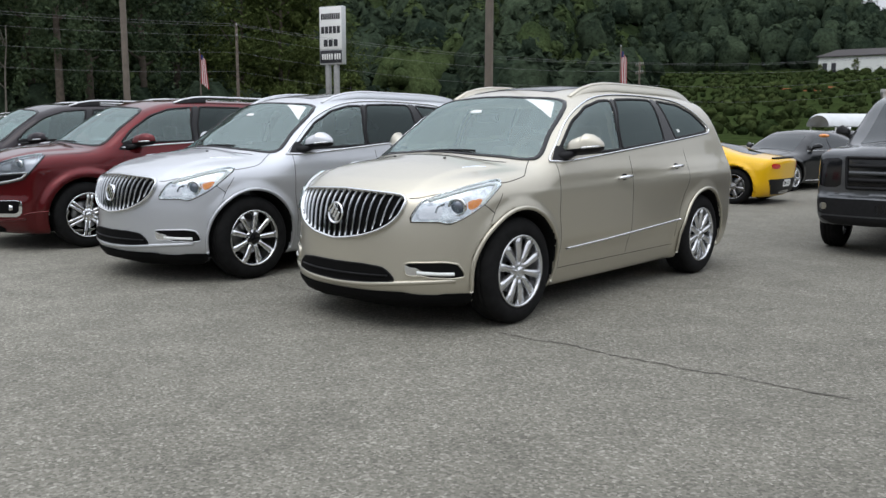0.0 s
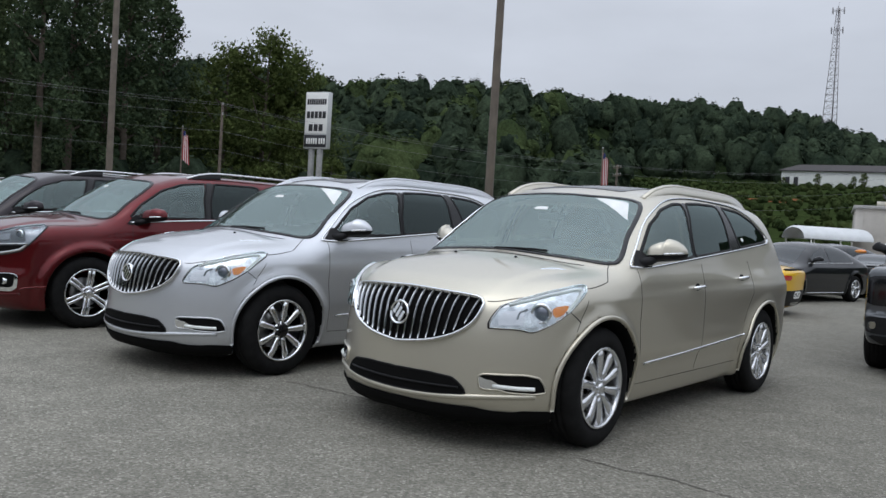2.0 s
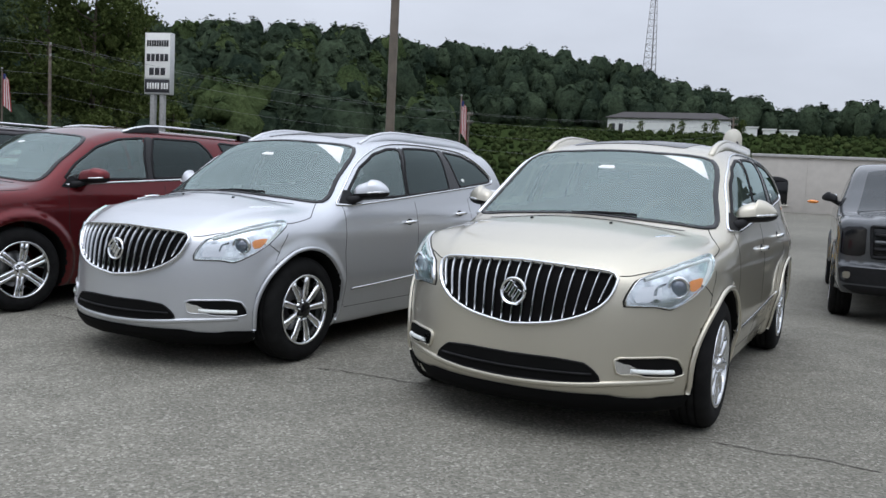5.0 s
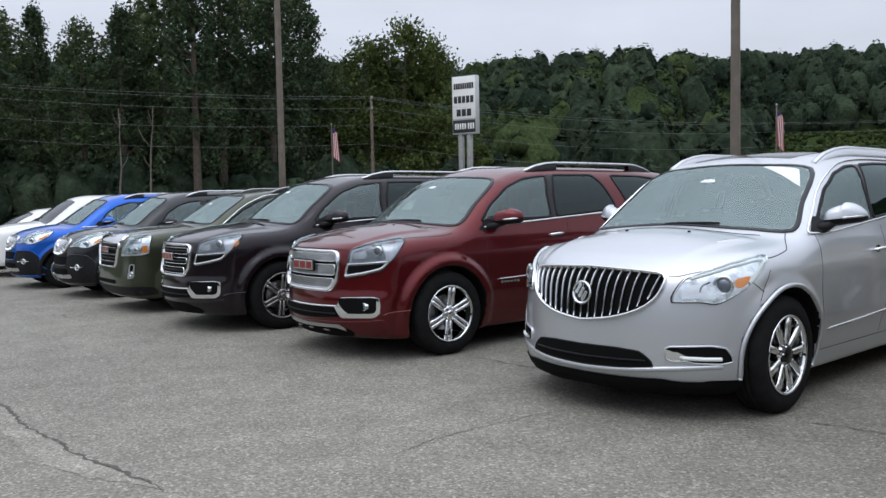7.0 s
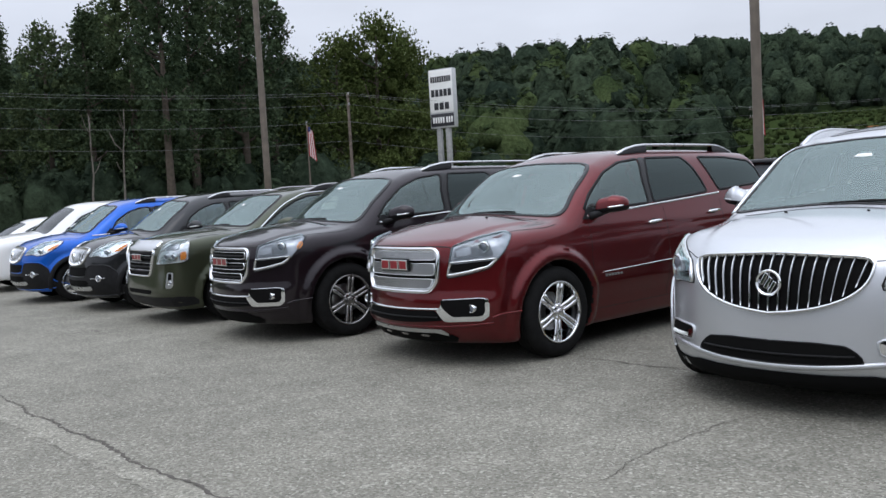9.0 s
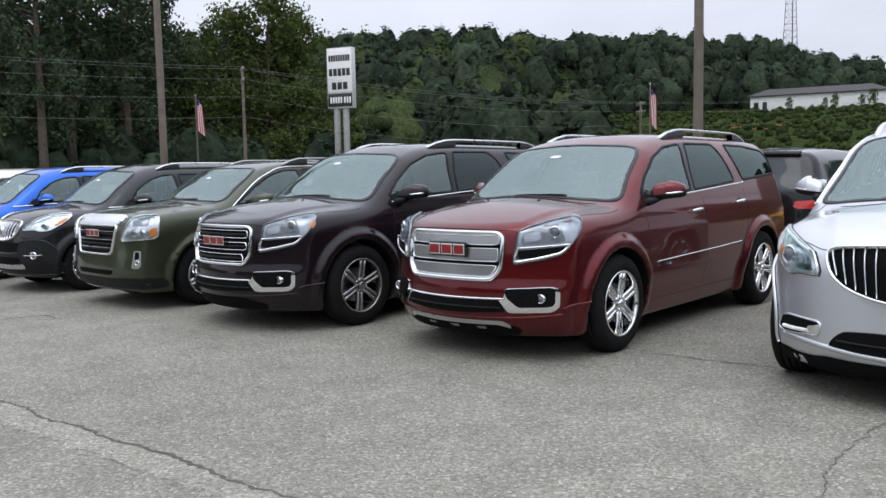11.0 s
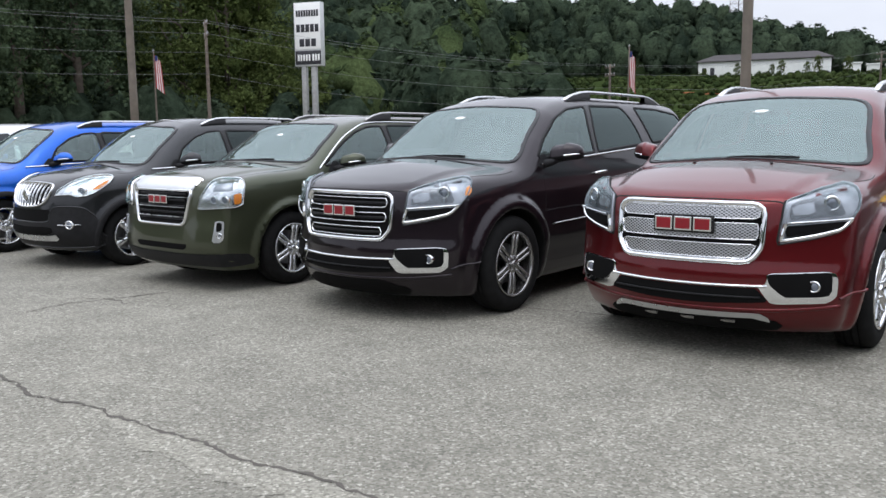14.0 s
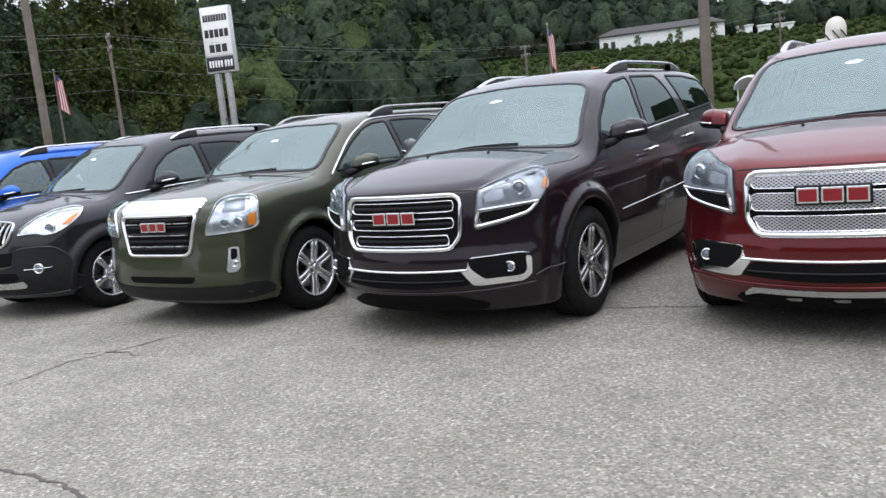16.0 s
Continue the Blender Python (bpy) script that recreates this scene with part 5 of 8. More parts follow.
def boxy_lamps(root, sh, right, mat):
    out = rounded(v3([(2.265, 0.532, 0.786), (2.235, 0.562, 0.90), (2.13, 0.600, 1.036), (2.07, 0.635, 1.056), (1.97, 0.785, 1.056), (1.95, 0.828, 1.028), (2.0, 0.855, 0.827), (2.06, 0.842, 0.805), (2.24, 0.637, 0.788)], 36), 0.016)
    am = rounded(v3([(2.075, 0.826, 0.925), (2.005, 0.846, 0.928), (2.025, 0.850, 0.832), (2.085, 0.832, 0.830)], 36), 0.008)
    hl = headlamp(root, sh, out, 36, right, [(*v3([(2.20, 0.700, 0.872)], 36)[0], 0.034), (*v3([(2.14, 0.790, 0.872)], 36)[0], 0.034)], am)
    patch("upper_lens", sh, rounded(v3([(2.15, 0.640, 0.950), (2.11, 0.655, 1.020), (2.02, 0.775, 1.025), (2.06, 0.800, 0.950)], 36), 0.01), 36, LAMP_GREY, hl, off=0.009, step=0.03, flip=right)
    fg = patch("fog_lamp_pocket", sh, rounded(v3([(2.21, 0.721, 0.680), (2.18, 0.795, 0.680), (2.19, 0.795, 0.512), (2.22, 0.772, 0.482), (2.255, 0.706, 0.482), (2.23, 0.715, 0.585)], 36), 0.008), 36, SATIN, root, "bright upright fog lamp surround", off=0.014, step=0.03, flip=right)
    patch("fog_inset", sh, rounded(v3([(2.205, 0.738, 0.668), (2.185, 0.780, 0.668), (2.19, 0.780, 0.590), (2.215, 0.735, 0.580)], 36), 0.006), 36, RECESS, fg, off=0.018, step=0.03, flip=right)
    lamp_round(fg, sh, *v3([(2.20, 0.760, 0.548)], 36)[0], 36, 0.026, right)


BOXY_O = dict(
    RIBBED_O, mark=None, pillar_back=None, body_rail=False, lip=False, skirt=None,
    windows=[[(0.95, 1.15), (0.60, 1.375), (0.36, 1.49), (0.15, 1.545), (-0.08, 1.555), (-0.12, 1.16)],
             [(-0.20, 1.16), (-0.16, 1.56), (-0.6, 1.56), (-0.93, 1.53), (-1.05, 1.2)],
             [(-1.20, 1.17), (-1.1, 1.49), (-1.5, 1.46), (-1.85, 1.36), (-1.9, 1.25), (-1.8, 1.2)]],
    pillar=rounded([(-0.11, 1.16), (-0.07, 1.56), (-0.17, 1.56), (-0.21, 1.16)], 0.005),
    surround=smooth_line([(1.02, 1.115), (0.62, 1.40), (0.36, 1.52), (0.1, 1.585), (-0.5, 1.595), (-1.0, 1.575), (-1.5, 1.53), (-1.9, 1.42)], 5), surround_closed=False,
    shield=[(1.24, 0), (1.22, 0.3), (1.17, 0.5), (1.07, 0.70), (0.80, 0.66), (0.49, 0.57), (0.54, 0.3), (0.555, 0)],
    cowl=[(1.33, 0), (1.315, 0.3), (1.26, 0.5), (1.14, 0.70), (1.08, 0.71), (1.18, 0.51), (1.24, 0.3), (1.255, 0)],
    gaps=[[(0.92, 1.06), (0.94, 0.8), (0.90, 0.5), (0.88, 0.36)], [(-0.18, 1.08), (-0.18, 0.7), (-0.17, 0.36)], [(-1.10, 1.12), (-1.09, 0.9), (-0.95, 0.65), (-0.92, 0.5), (-0.93, 0.40)], [(0.88, 0.34), (-0.93, 0.34)]],
    handles=[(0.02, 0.98), (-0.88, 1.0)], mirror=(0.62, 0.86, 1.06, 1.135, 1.275, 0.86), rail=(0.1, -1.75, 0.62, GREY_ALLOY, BLACK), rail_high=0.07,
    strip=None, hood_gap=[(2.2, 0.52), (1.95, 0.70), (1.6, 0.76), (1.3, 0.77), (1.14, 0.76)],
    paper=None, wheel=W_SIX, lamps=boxy_lamps, front=boxy_front, tail_lamp=[(1.3, 1.0), (1.55, 1.0), (1.55, 0.8), (1.3, 0.8)],
    wipers=[(1.24, -0.05), (1.215, 0.15), (1.175, 0.34)],
    rear_glass=[(0, 1.5), (0.45, 1.47), (0.6, 1.2), (0.55, 1.08), (0, 1.06)], sticker=[(0.80, -0.05), (0.80, 0.05), (0.77, 0.05), (0.77, -0.05)], sunroof=None)


# -- the two small ones
def petite_front(root, sh, mat):
    g = mirrored(smooth_line([(0, 0.955), (0.2, 0.952), (0.355, 0.938), (0.398, 0.905), (0.372, 0.80), (0.30, 0.732), (0.15, 0.702), (0, 0.696)], 5))
    gr = patch("grille", sh, g, "front", RECESS, root, off=0.003, step=0.04)
    ribs(gr, sh, g, np.linspace(-0.34, 0.34, 11), 0.016, 0.024, CHROME, 0.1)
    bead("frame", sh, g, "front", 0.024, 0.026, CHROME, gr, "chrome grille surround", closed=True)
    ring_badge(gr, sh, 0.815, 0.06)
    patch("lower_intake", sh, mirrored(smooth_line([(0, 0.668), (0.36, 0.672), (0.405, 0.660), (0.375, 0.552), (0, 0.540)], 4)), "front", RECESS, root, off=0.008)
    clad = mirrored(smooth_line([(0, 0.530), (0.376, 0.533), (0.41, 0.60), (0.45, 0.685), (0.54, 0.706), (0.75, 0.699), (0.81, 0.63), (0.845, 0.53), (0.85, 0.40), (0.83, 0.27), (0.5, 0.25), (0, 0.245)], 4))
    cl = patch("lower_cladding", sh, clad, "front", BLACK, root, "dark plastic lower bumper", off=0.006)
    # body-colour bead in place of the bright highlight along the cladding's edge
    bead("cladding_edge", sh, clad, "front", 0.016, 0.010, mat, cl, closed=True, off=0.003)
    patch("intake_slot", sh, mirrored(smooth_line([(0, 0.475), (0.38, 0.48), (0.46, 0.45), (0.40, 0.40), (0, 0.39)], 4)), "front", RECESS, cl, off=0.010)
    patch("skid_plate", sh, mirrored(smooth_line([(0, 0.378), (0.40, 0.384), (0.485, 0.397), (0.51, 0.345), (0.46, 0.330), (0, 0.322)], 4)), "front", SATIN, root, "bright skid plate", off=0.016)


def petite_lamps(root, sh, right, mat):
    out = rounded(v3([(1.955, 0.465, 0.826), (1.91, 0.487, 0.888), (1.79, 0.56, 0.968), (1.66, 0.63, 1.016), (1.52, 0.70, 1.036), (1.43, 0.75, 1.028), (1.425, 0.778, 1.006), (1.52, 0.819, 0.943), (1.66, 0.821, 0.868), (1.76, 0.779, 0.820), (1.83, 0.70, 0.811), (1.86, 0.647, 0.834)], 42), 0.014)
    am = rounded(v3([(1.70, 0.785, 0.888), (1.57, 0.790, 0.960), (1.47, 0.785, 0.992), (1.53, 0.808, 0.945), (1.63, 0.815, 0.890)], 42), 0.008)
    headlamp(root, sh, out, 42, right, [(*v3([(1.78, 0.733, 0.874)], 42)[0], 0.046)], am)
    lamp_round(root, sh, *v3([(1.91, 0.655, 0.508)], 35)[0], 35, 0.046, right)
    bead("fog_trim", sh, v3([(1.97, 0.53, 0.505), (1.91, 0.655, 0.506), (1.84, 0.755, 0.512)], 35), 35, 0.012, 0.016, CHROME, root, off=0.008, flip=right)


PETITE_O = dict(
    RIBBED_O, name="small_crossover", mark=None, pillar_back=None, body_rail=False, skirt=None,
    windows=[[(0.62, 1.145), (0.50, 1.32), (0.28, 1.455), (0.06, 1.52), (-0.12, 1.53), (-0.16, 1.15)],
             [(-0.24, 1.155), (-0.20, 1.535), (-0.6, 1.53), (-0.85, 1.505), (-0.98, 1.225)],
             [(-1.06, 1.20), (-0.95, 1.44), (-1.3, 1.39), (-1.55, 1.30), (-1.5, 1.24)]],
    pillar=rounded([(-0.15, 1.15), (-0.11, 1.53), (-0.21, 1.535), (-0.25, 1.15)], 0.005),
    surround=np.array([(0.95, 1.085), (0.4, 1.11), (-0.3, 1.125), (-1.0, 1.175)]), surround_closed=False,
    shield=[(1.14, 0), (1.12, 0.28), (1.07, 0.48), (0.97, 0.66), (0.72, 0.625), (0.42, 0.54), (0.465, 0.28), (0.475, 0)],
    cowl=[(1.22, 0), (1.205, 0.28), (1.15, 0.48), (1.03, 0.66), (0.98, 0.67), (1.08, 0.49), (1.135, 0.28), (1.15, 0)],
    gaps=[[(0.78, 1.02), (0.80, 0.8), (0.76, 0.5), (0.74, 0.36)], [(-0.22, 1.08), (-0.22, 0.7), (-0.21, 0.36)], [(-1.0, 1.14), (-0.98, 0.9), (-0.82, 0.65), (-0.78, 0.5), (-0.80, 0.40)]],
    handles=[(-0.02, 0.93), (-0.8, 0.96)], mirror=(0.48, 0.83, 1.03, 1.135, 1.275, 0.70), rail=(0.1, -1.6, 0.585, SATIN, BLACK), rail_high=0.065,
    strip=None, hood_gap=[(1.85, 0.42), (1.65, 0.60), (1.4, 0.70), (1.2, 0.74), (1.05, 0.73)],
    sill=[(0.86, 0.40), (-0.86, 0.40), (-0.86, 0.25), (0.86, 0.25)], lip_w=0.07, lip_mat=BLACK,
    paper=None, wheel=W_FIVE, lamps=petite_lamps, front=petite_front, tail_lamp=[(1.2, 1.0), (1.4, 1.0), (1.4, 0.78), (1.2, 0.78)],
    wipers=[(1.14, -0.05), (1.11, 0.15), (1.07, 0.32)],
    rear_glass=[(0, 1.46), (0.42, 1.43), (0.56, 1.2), (0.5, 1.06), (0, 1.04)], sticker=[(0.70, -0.05), (0.70, 0.05), (0.67, 0.05), (0.67, -0.05)], sunroof=None)

CHAMPAGNE = paint("champagne_paint", (0.56, 0.525, 0.435), 0.80, 0.38)
SILVER = paint("silver_paint", (0.58, 0.595, 0.62), 0.82, 0.40)
CRIMSON = paint("crimson_paint", (0.112, 0.010, 0.012), 0.7, 0.30, 0.25)
PLUM = paint("dark_plum_paint", (0.014, 0.0095, 0.0125), 0.4, 0.30, 0.3)
OLIVE = paint("olive_green_paint", (0.056, 0.063, 0.039), 0.6, 0.32, 0.2)
CHARCOAL = paint("charcoal_paint", (0.022, 0.023, 0.025), 0.4, 0.32, 0.3)
BLUE = paint("blue_paint", (0.010, 0.105, 0.50), 0.4, 0.3, 0.2)
WHITE = paint("white_paint", (0.78, 0.78, 0.77), 0.0, 0.35, 0.02)
YELLOW = paint("yellow_paint", (0.80, 0.46, 0.01), 0.0, 0.3, 0.04)
BLACK_PAINT = paint("black_paint", (0.010, 0.011, 0.013), 0.2, 0.3, 0.2)
SLATE = paint("slate_grey_paint", (0.085, 0.09, 0.095), 0.5, 0.34, 0.2)

suv("champagne crossover with bright upright-bar grille and ten-spoke wheels", "ribbed", RIBBED, CHAMPAGNE, (1.29, 7.693), 227.8, CABIN_TAN, CABIN_TAN, RIBBED_O)
suv("silver crossover with upright-bar grille and chrome wheels", "ribbed", RIBBED, SILVER, (-1.027, 9.553), 227.0, CABIN_DARK, CABIN_DARK, dict(RIBBED_O, wheel=W_CHROME_NINE))
o_amber[0] = False
suv("crimson crossover with wide chrome mesh grille and chrome wheels", "framed", FRAMED, CRIMSON, (-3.32, 11.62), 223.1, CABIN_DARK, CABIN_DARK, dict(FRAMED_O, side_badge=(0.86, 0.655)))
o_amber[0] = True
suv("dark plum crossover with black three-bar grille and grey wheels", "framed", FRAMED, PLUM, (-5.357, 13.238), 221.4, CABIN_DARK, CABIN_DARK, dict(FRAMED_O, front=framed_front_bars, wheel=W_GREY_TWIN))
suv("olive green boxy crossover with chrome-capped grille", "boxy", BOXY, OLIVE, (-7.2, 14.87), 222.6, CABIN_DARK, CABIN_DARK, dict(BOXY_O, mirror_mat=OLIVE))
suv("charcoal small crossover with dark lower cladding", "petite", PETITE, CHARCOAL, (-9.13, 16.40), 222.5, CABIN_DARK, CABIN_DARK, PETITE_O)
suv("bright blue small crossover with dark lower cladding", "petite", PETITE, BLUE, (-11.0, 17.95), 222.5, CABIN_DARK, CABIN_DARK, PETITE_O)

# ---- ground ----
def asphalt(name, gain):
    m, nt, b = material(name)
    fine, mid, big = noise_node(nt, 55.0, 4.0, 0.7), noise_node(nt, 2.2, 5.0, 0.6), noise_node(nt, 0.16, 4.0, 0.55)
    stones = nt.nodes.new("ShaderNodeTexVoronoi")
    stones.inputs["Scale"].default_value = 74.0
    tc = nt.nodes.new("ShaderNodeTexCoord")
    nt.links.new(tc.outputs["Object"], stones.inputs["Vector"])
    sepc = nt.nodes.new("ShaderNodeSeparateColor")
    nt.links.new(stones.outputs["Color"], sepc.inputs[0])
    r = ramp_node(nt, sepc.outputs[0], [(p, [gain * k for k in c]) for p, c in ((0.0, (0.140, 0.134, 0.110)), (0.30, (0.198, 0.189, 0.157)), (0.72, (0.246, 0.235, 0.197)), (0.92, (0.305, 0.292, 0.248)), (1.0, (0.41, 0.394, 0.340)))])

    def times(a, node, lo, hi):
        mr = nt.nodes.new("ShaderNodeMapRange")
        mr.inputs["From Min"].default_value, mr.inputs["From Max"].default_value = 0.3, 0.7
        mr.inputs["To Min"].default_value, mr.inputs["To Max"].default_value = lo, hi
        nt.links.new(node.outputs[0], mr.inputs["Value"])
        mx = nt.nodes.new("ShaderNodeMix")
        mx.data_type, mx.blend_type = "RGBA", "MULTIPLY"
        mx.inputs[0].default_value = 1.0
        nt.links.new(a, mx.inputs[6])
        nt.links.new(mr.outputs[0], mx.inputs[7])
        return mx.outputs[2]

    # the base tone darkens with x, from about -5.4 to 2.6
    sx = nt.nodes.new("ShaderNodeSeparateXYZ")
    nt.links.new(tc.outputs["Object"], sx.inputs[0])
    side_tone = nt.nodes.new("ShaderNodeMath")
    side_tone.operation = "MULTIPLY_ADD"
    side_tone.inputs[1].default_value, side_tone.inputs[2].default_value = -0.05, 0.43
    nt.links.new(sx.outputs["X"], side_tone.inputs[0])
    c = times(times(times(times(r.outputs[0], fine, 0.84, 1.13), mid, 0.85, 1.12), big, 0.86, 1.12), side_tone, 0.78, 1.04)
    nt.links.new(c, b.inputs["Base Color"])
    b.inputs["Roughness"].default_value = 0.9
    b.inputs["Specular IOR Level"].default_value = 0.25
    bump_node(nt, b, stones.outputs["Distance"], 0.45, 0.005)
    return m


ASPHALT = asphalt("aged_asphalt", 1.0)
GRASS = plain("grass", (0.030, 0.044, 0.015), 0.95, 0.0, 0.40, 0.9, bump=0.05, spec=0.0)
WOODLAND = plain("woodland_floor", (0.018, 0.027, 0.012), 0.95, 0.0, 0.4, 0.2, spec=0.0)
CRACK = plain("crack_tar", (0.085, 0.076, 0.064), 0.95)
PATCH = asphalt("worn_asphalt", 1.20)


def polar(az, d, z=0.0):
    """A point at the bearing az (degrees right of ahead) and distance d from the middle of the walk."""
    return Vector((-3 + d * math.sin(radians(az)), 3 + d * math.cos(radians(az)), z))


RIDGE = Line([-80, -40, -20, -5, 6, 14, 20, 24, 30, 37, 50, 80], [36, 36, 36, 36, 37, 37, 37, 34, 19, 8, 6, 6])


def land(x, y):
    """Height of the land: the flat lot, a grassy bank on one side and the wooded hill."""
    dx, dy = x + 3, y - 3
    d = np.hypot(dx, dy)
    az = np.degrees(np.arctan2(dx, dy))
    open_side = sstep(8, 17, az)
    bank = 21.0 * open_side * sstep(40, 380, d) * 1.12
    d0, d1 = 95 + 240 * open_side, 300 + 170 * open_side
    hill = RIDGE(np.clip(az, -80, 80)) * sstep(d0, d1, d)
    return (bank + hill) * sstep(100, 82, np.abs(az))


gx = np.concatenate([-np.geomspace(1500, 60, 26), np.arange(-54, 55, 6.0), np.geomspace(60, 1500, 26)])
gy = np.concatenate([-np.geomspace(1500, 60, 14), np.arange(-54, 400, 9.0), np.geomspace(410, 1800, 14)])
GX, GY = np.meshgrid(gx, gy, indexing="ij")
GZ = land(GX, GY)
nx, ny = GX.shape
gv = np.stack([GX, GY, GZ], axis=2).reshape(-1, 3)
gf = [(i * ny + j, (i + 1) * ny + j, (i + 1) * ny + j + 1, i * ny + j + 1) for i in range(nx - 1) for j in range(ny - 1)]
gc = gv[np.array(gf)].mean(axis=1)
dist = np.hypot(gc[:, 0] + 3, gc[:, 1] - 3)
azs = np.degrees(np.arctan2(gc[:, 0] + 3, gc[:, 1] - 3))
lot = np.where((dist < 64) | (gc[:, 1] < 20), 0, np.where((azs > 10) & (dist < 345), 1, 2))
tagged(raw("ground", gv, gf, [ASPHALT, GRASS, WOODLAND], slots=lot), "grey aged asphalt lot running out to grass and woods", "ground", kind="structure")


def crack(pts, w=0.018, seed=1, name="crack"):
    """A ragged dark crack in the asphalt, lying flush on it."""
    rng = random.Random(seed)
    line = dense(np.array(pts, float), 0.03, False)
    d = np.gradient(line, axis=0)
    d /= np.linalg.norm(d, axis=1)[:, None]
    nrm = np.stack([-d[:, 1], d[:, 0]], axis=1)
    wob = 0.0
    v, f = [], []
    for i, (p, n) in enumerate(zip(line, nrm)):
        wob = wob * 0.8 + rng.uniform(-0.016, 0.016)
        ww = w * rng.uniform(0.15, 1.0) * min(1, (i + 1) / 9, (len(line) - i) / 9)
        q = p + n * wob
        v += [(*(q + n * ww / 2), 0.004), (*(q - n * ww / 2), 0.004)]
    f = [(2 * i, 2 * i + 1, 2 * i + 3, 2 * i + 2) for i in range(len(line) - 1)]
    return tagged(raw(name, v, f, CRACK, smooth=False), "thin dark ragged crack in the asphalt", "crack", "cracks in the asphalt", "structure")


LONG_CRACK = [(-10.2, 11.0), (-9.57, 10.46), (-9.09, 9.92), (-8.72, 9.60), (-8.33, 9.22), (-7.74, 8.62), (-7.25, 8.13), (-6.87, 7.80), (-6.49, 7.42), (-5.86, 6.85), (-5.47, 6.54), (-4.9, 6.15)]
crack([(0.70, 5.75), (0.90, 5.57), (1.25, 5.30), (1.57, 4.98), (1.86, 4.72), (2.10, 4.60), (2.7, 4.1)], 0.022, 1)
crack(LONG_CRACK, 0.036, 2)
crack([(-3.62, 9.86), (-3.30, 9.52), (-3.02, 9.26), (-2.6, 8.95)], 0.022, 3)
crack([(-9.98, 12.22), (-9.80, 12.42), (-9.58, 12.66), (-9.30, 12.80), (-8.77, 13.06)], 0.026, 4)
crack([(-9.72, 12.87), (-9.40, 12.85), (-9.20, 12.70), (-9.02, 12.42)], 0.026, 5)
crack([(-3.85, 6.77), (-3.63, 7.08), (-3.25, 7.48), (-2.69, 7.91)], 0.010, 6)
crack([(-1.35, 7.66), (-1.10, 7.46), (-0.84, 7.26), (-0.66, 7.08), (-0.3, 6.8)], 0.022, 7)
crack([(-5.85, 11.82), (-5.68, 11.64), (-5.31, 11.35), (-5.0, 11.1)], 0.022, 8)


def worn_band(pts, w, seed):
    """A ragged paler strip of worn asphalt along a crack."""
    g = random.Random(seed)
    line = dense(np.array(pts, float), 0.05, False)
    d = np.gradient(line, axis=0)
    d /= np.linalg.norm(d, axis=1)[:, None]
    nr = np.stack([d[:, 1], -d[:, 0]], axis=1)
    v, reach = [], 0.7
    for i, (p, n) in enumerate(zip(line, nr)):
        end = min(1, i / 16, (len(line) - 1 - i) / 16)
        reach = reach * 0.8 + g.uniform(0.07, 0.19)
        v += [(*p, 0.0025), (*(p + n * w * end * (reach + g.uniform(-0.12, 0.12))), 0.0025)]
    f = [(2 * i + 1, 2 * i, 2 * i + 2, 2 * i + 3) for i in range(len(line) - 1)]
    return tagged(raw("worn_strip", v, f, PATCH, smooth=False), "paler worn strip of asphalt beside a crack", "asphalt", kind="structure")


worn_band(LONG_CRACK[3:], 0.30, 3)

CLAY = plain("red_clay", (0.17, 0.072, 0.035), 0.95, 0.0, 0.35, 0.8, spec=0.0)


def bare_clay(x, y, across, along, seed):
    """A ragged bare spot of red clay on the bank."""
    g = random.Random(seed)
    ring = [(g.uniform(0.6, 1.1), 2 * math.pi * k / 18) for k in range(18)]
    v = [(x, y, 0.0)] + [(x + across * r * f * math.cos(a), y + along * r * f * math.sin(a), 0.0) for f in (0.35, 0.7, 1.0) for r, a in ring]
    v = [(a, b, float(land(np.float64(a), np.float64(b))) + 0.10) for a, b, _ in v]
    f = [(0, 1 + k, 1 + (k + 1) % 18) for k in range(18)]
    for lv in (0, 1):
        f += [(1 + lv * 18 + k, 19 + lv * 18 + k, 19 + lv * 18 + (k + 1) % 18, 1 + lv * 18 + (k + 1) % 18) for k in range(18)]
    return tagged(raw("bare_clay", v, f, CLAY), "bare red clay on the grassy bank", "ground", kind="structure")


bare_clay(78.5, 180.0, 3.4, 9.0, 4)
bare_clay(86.0, 186.0, 2.2, 6.0, 6)

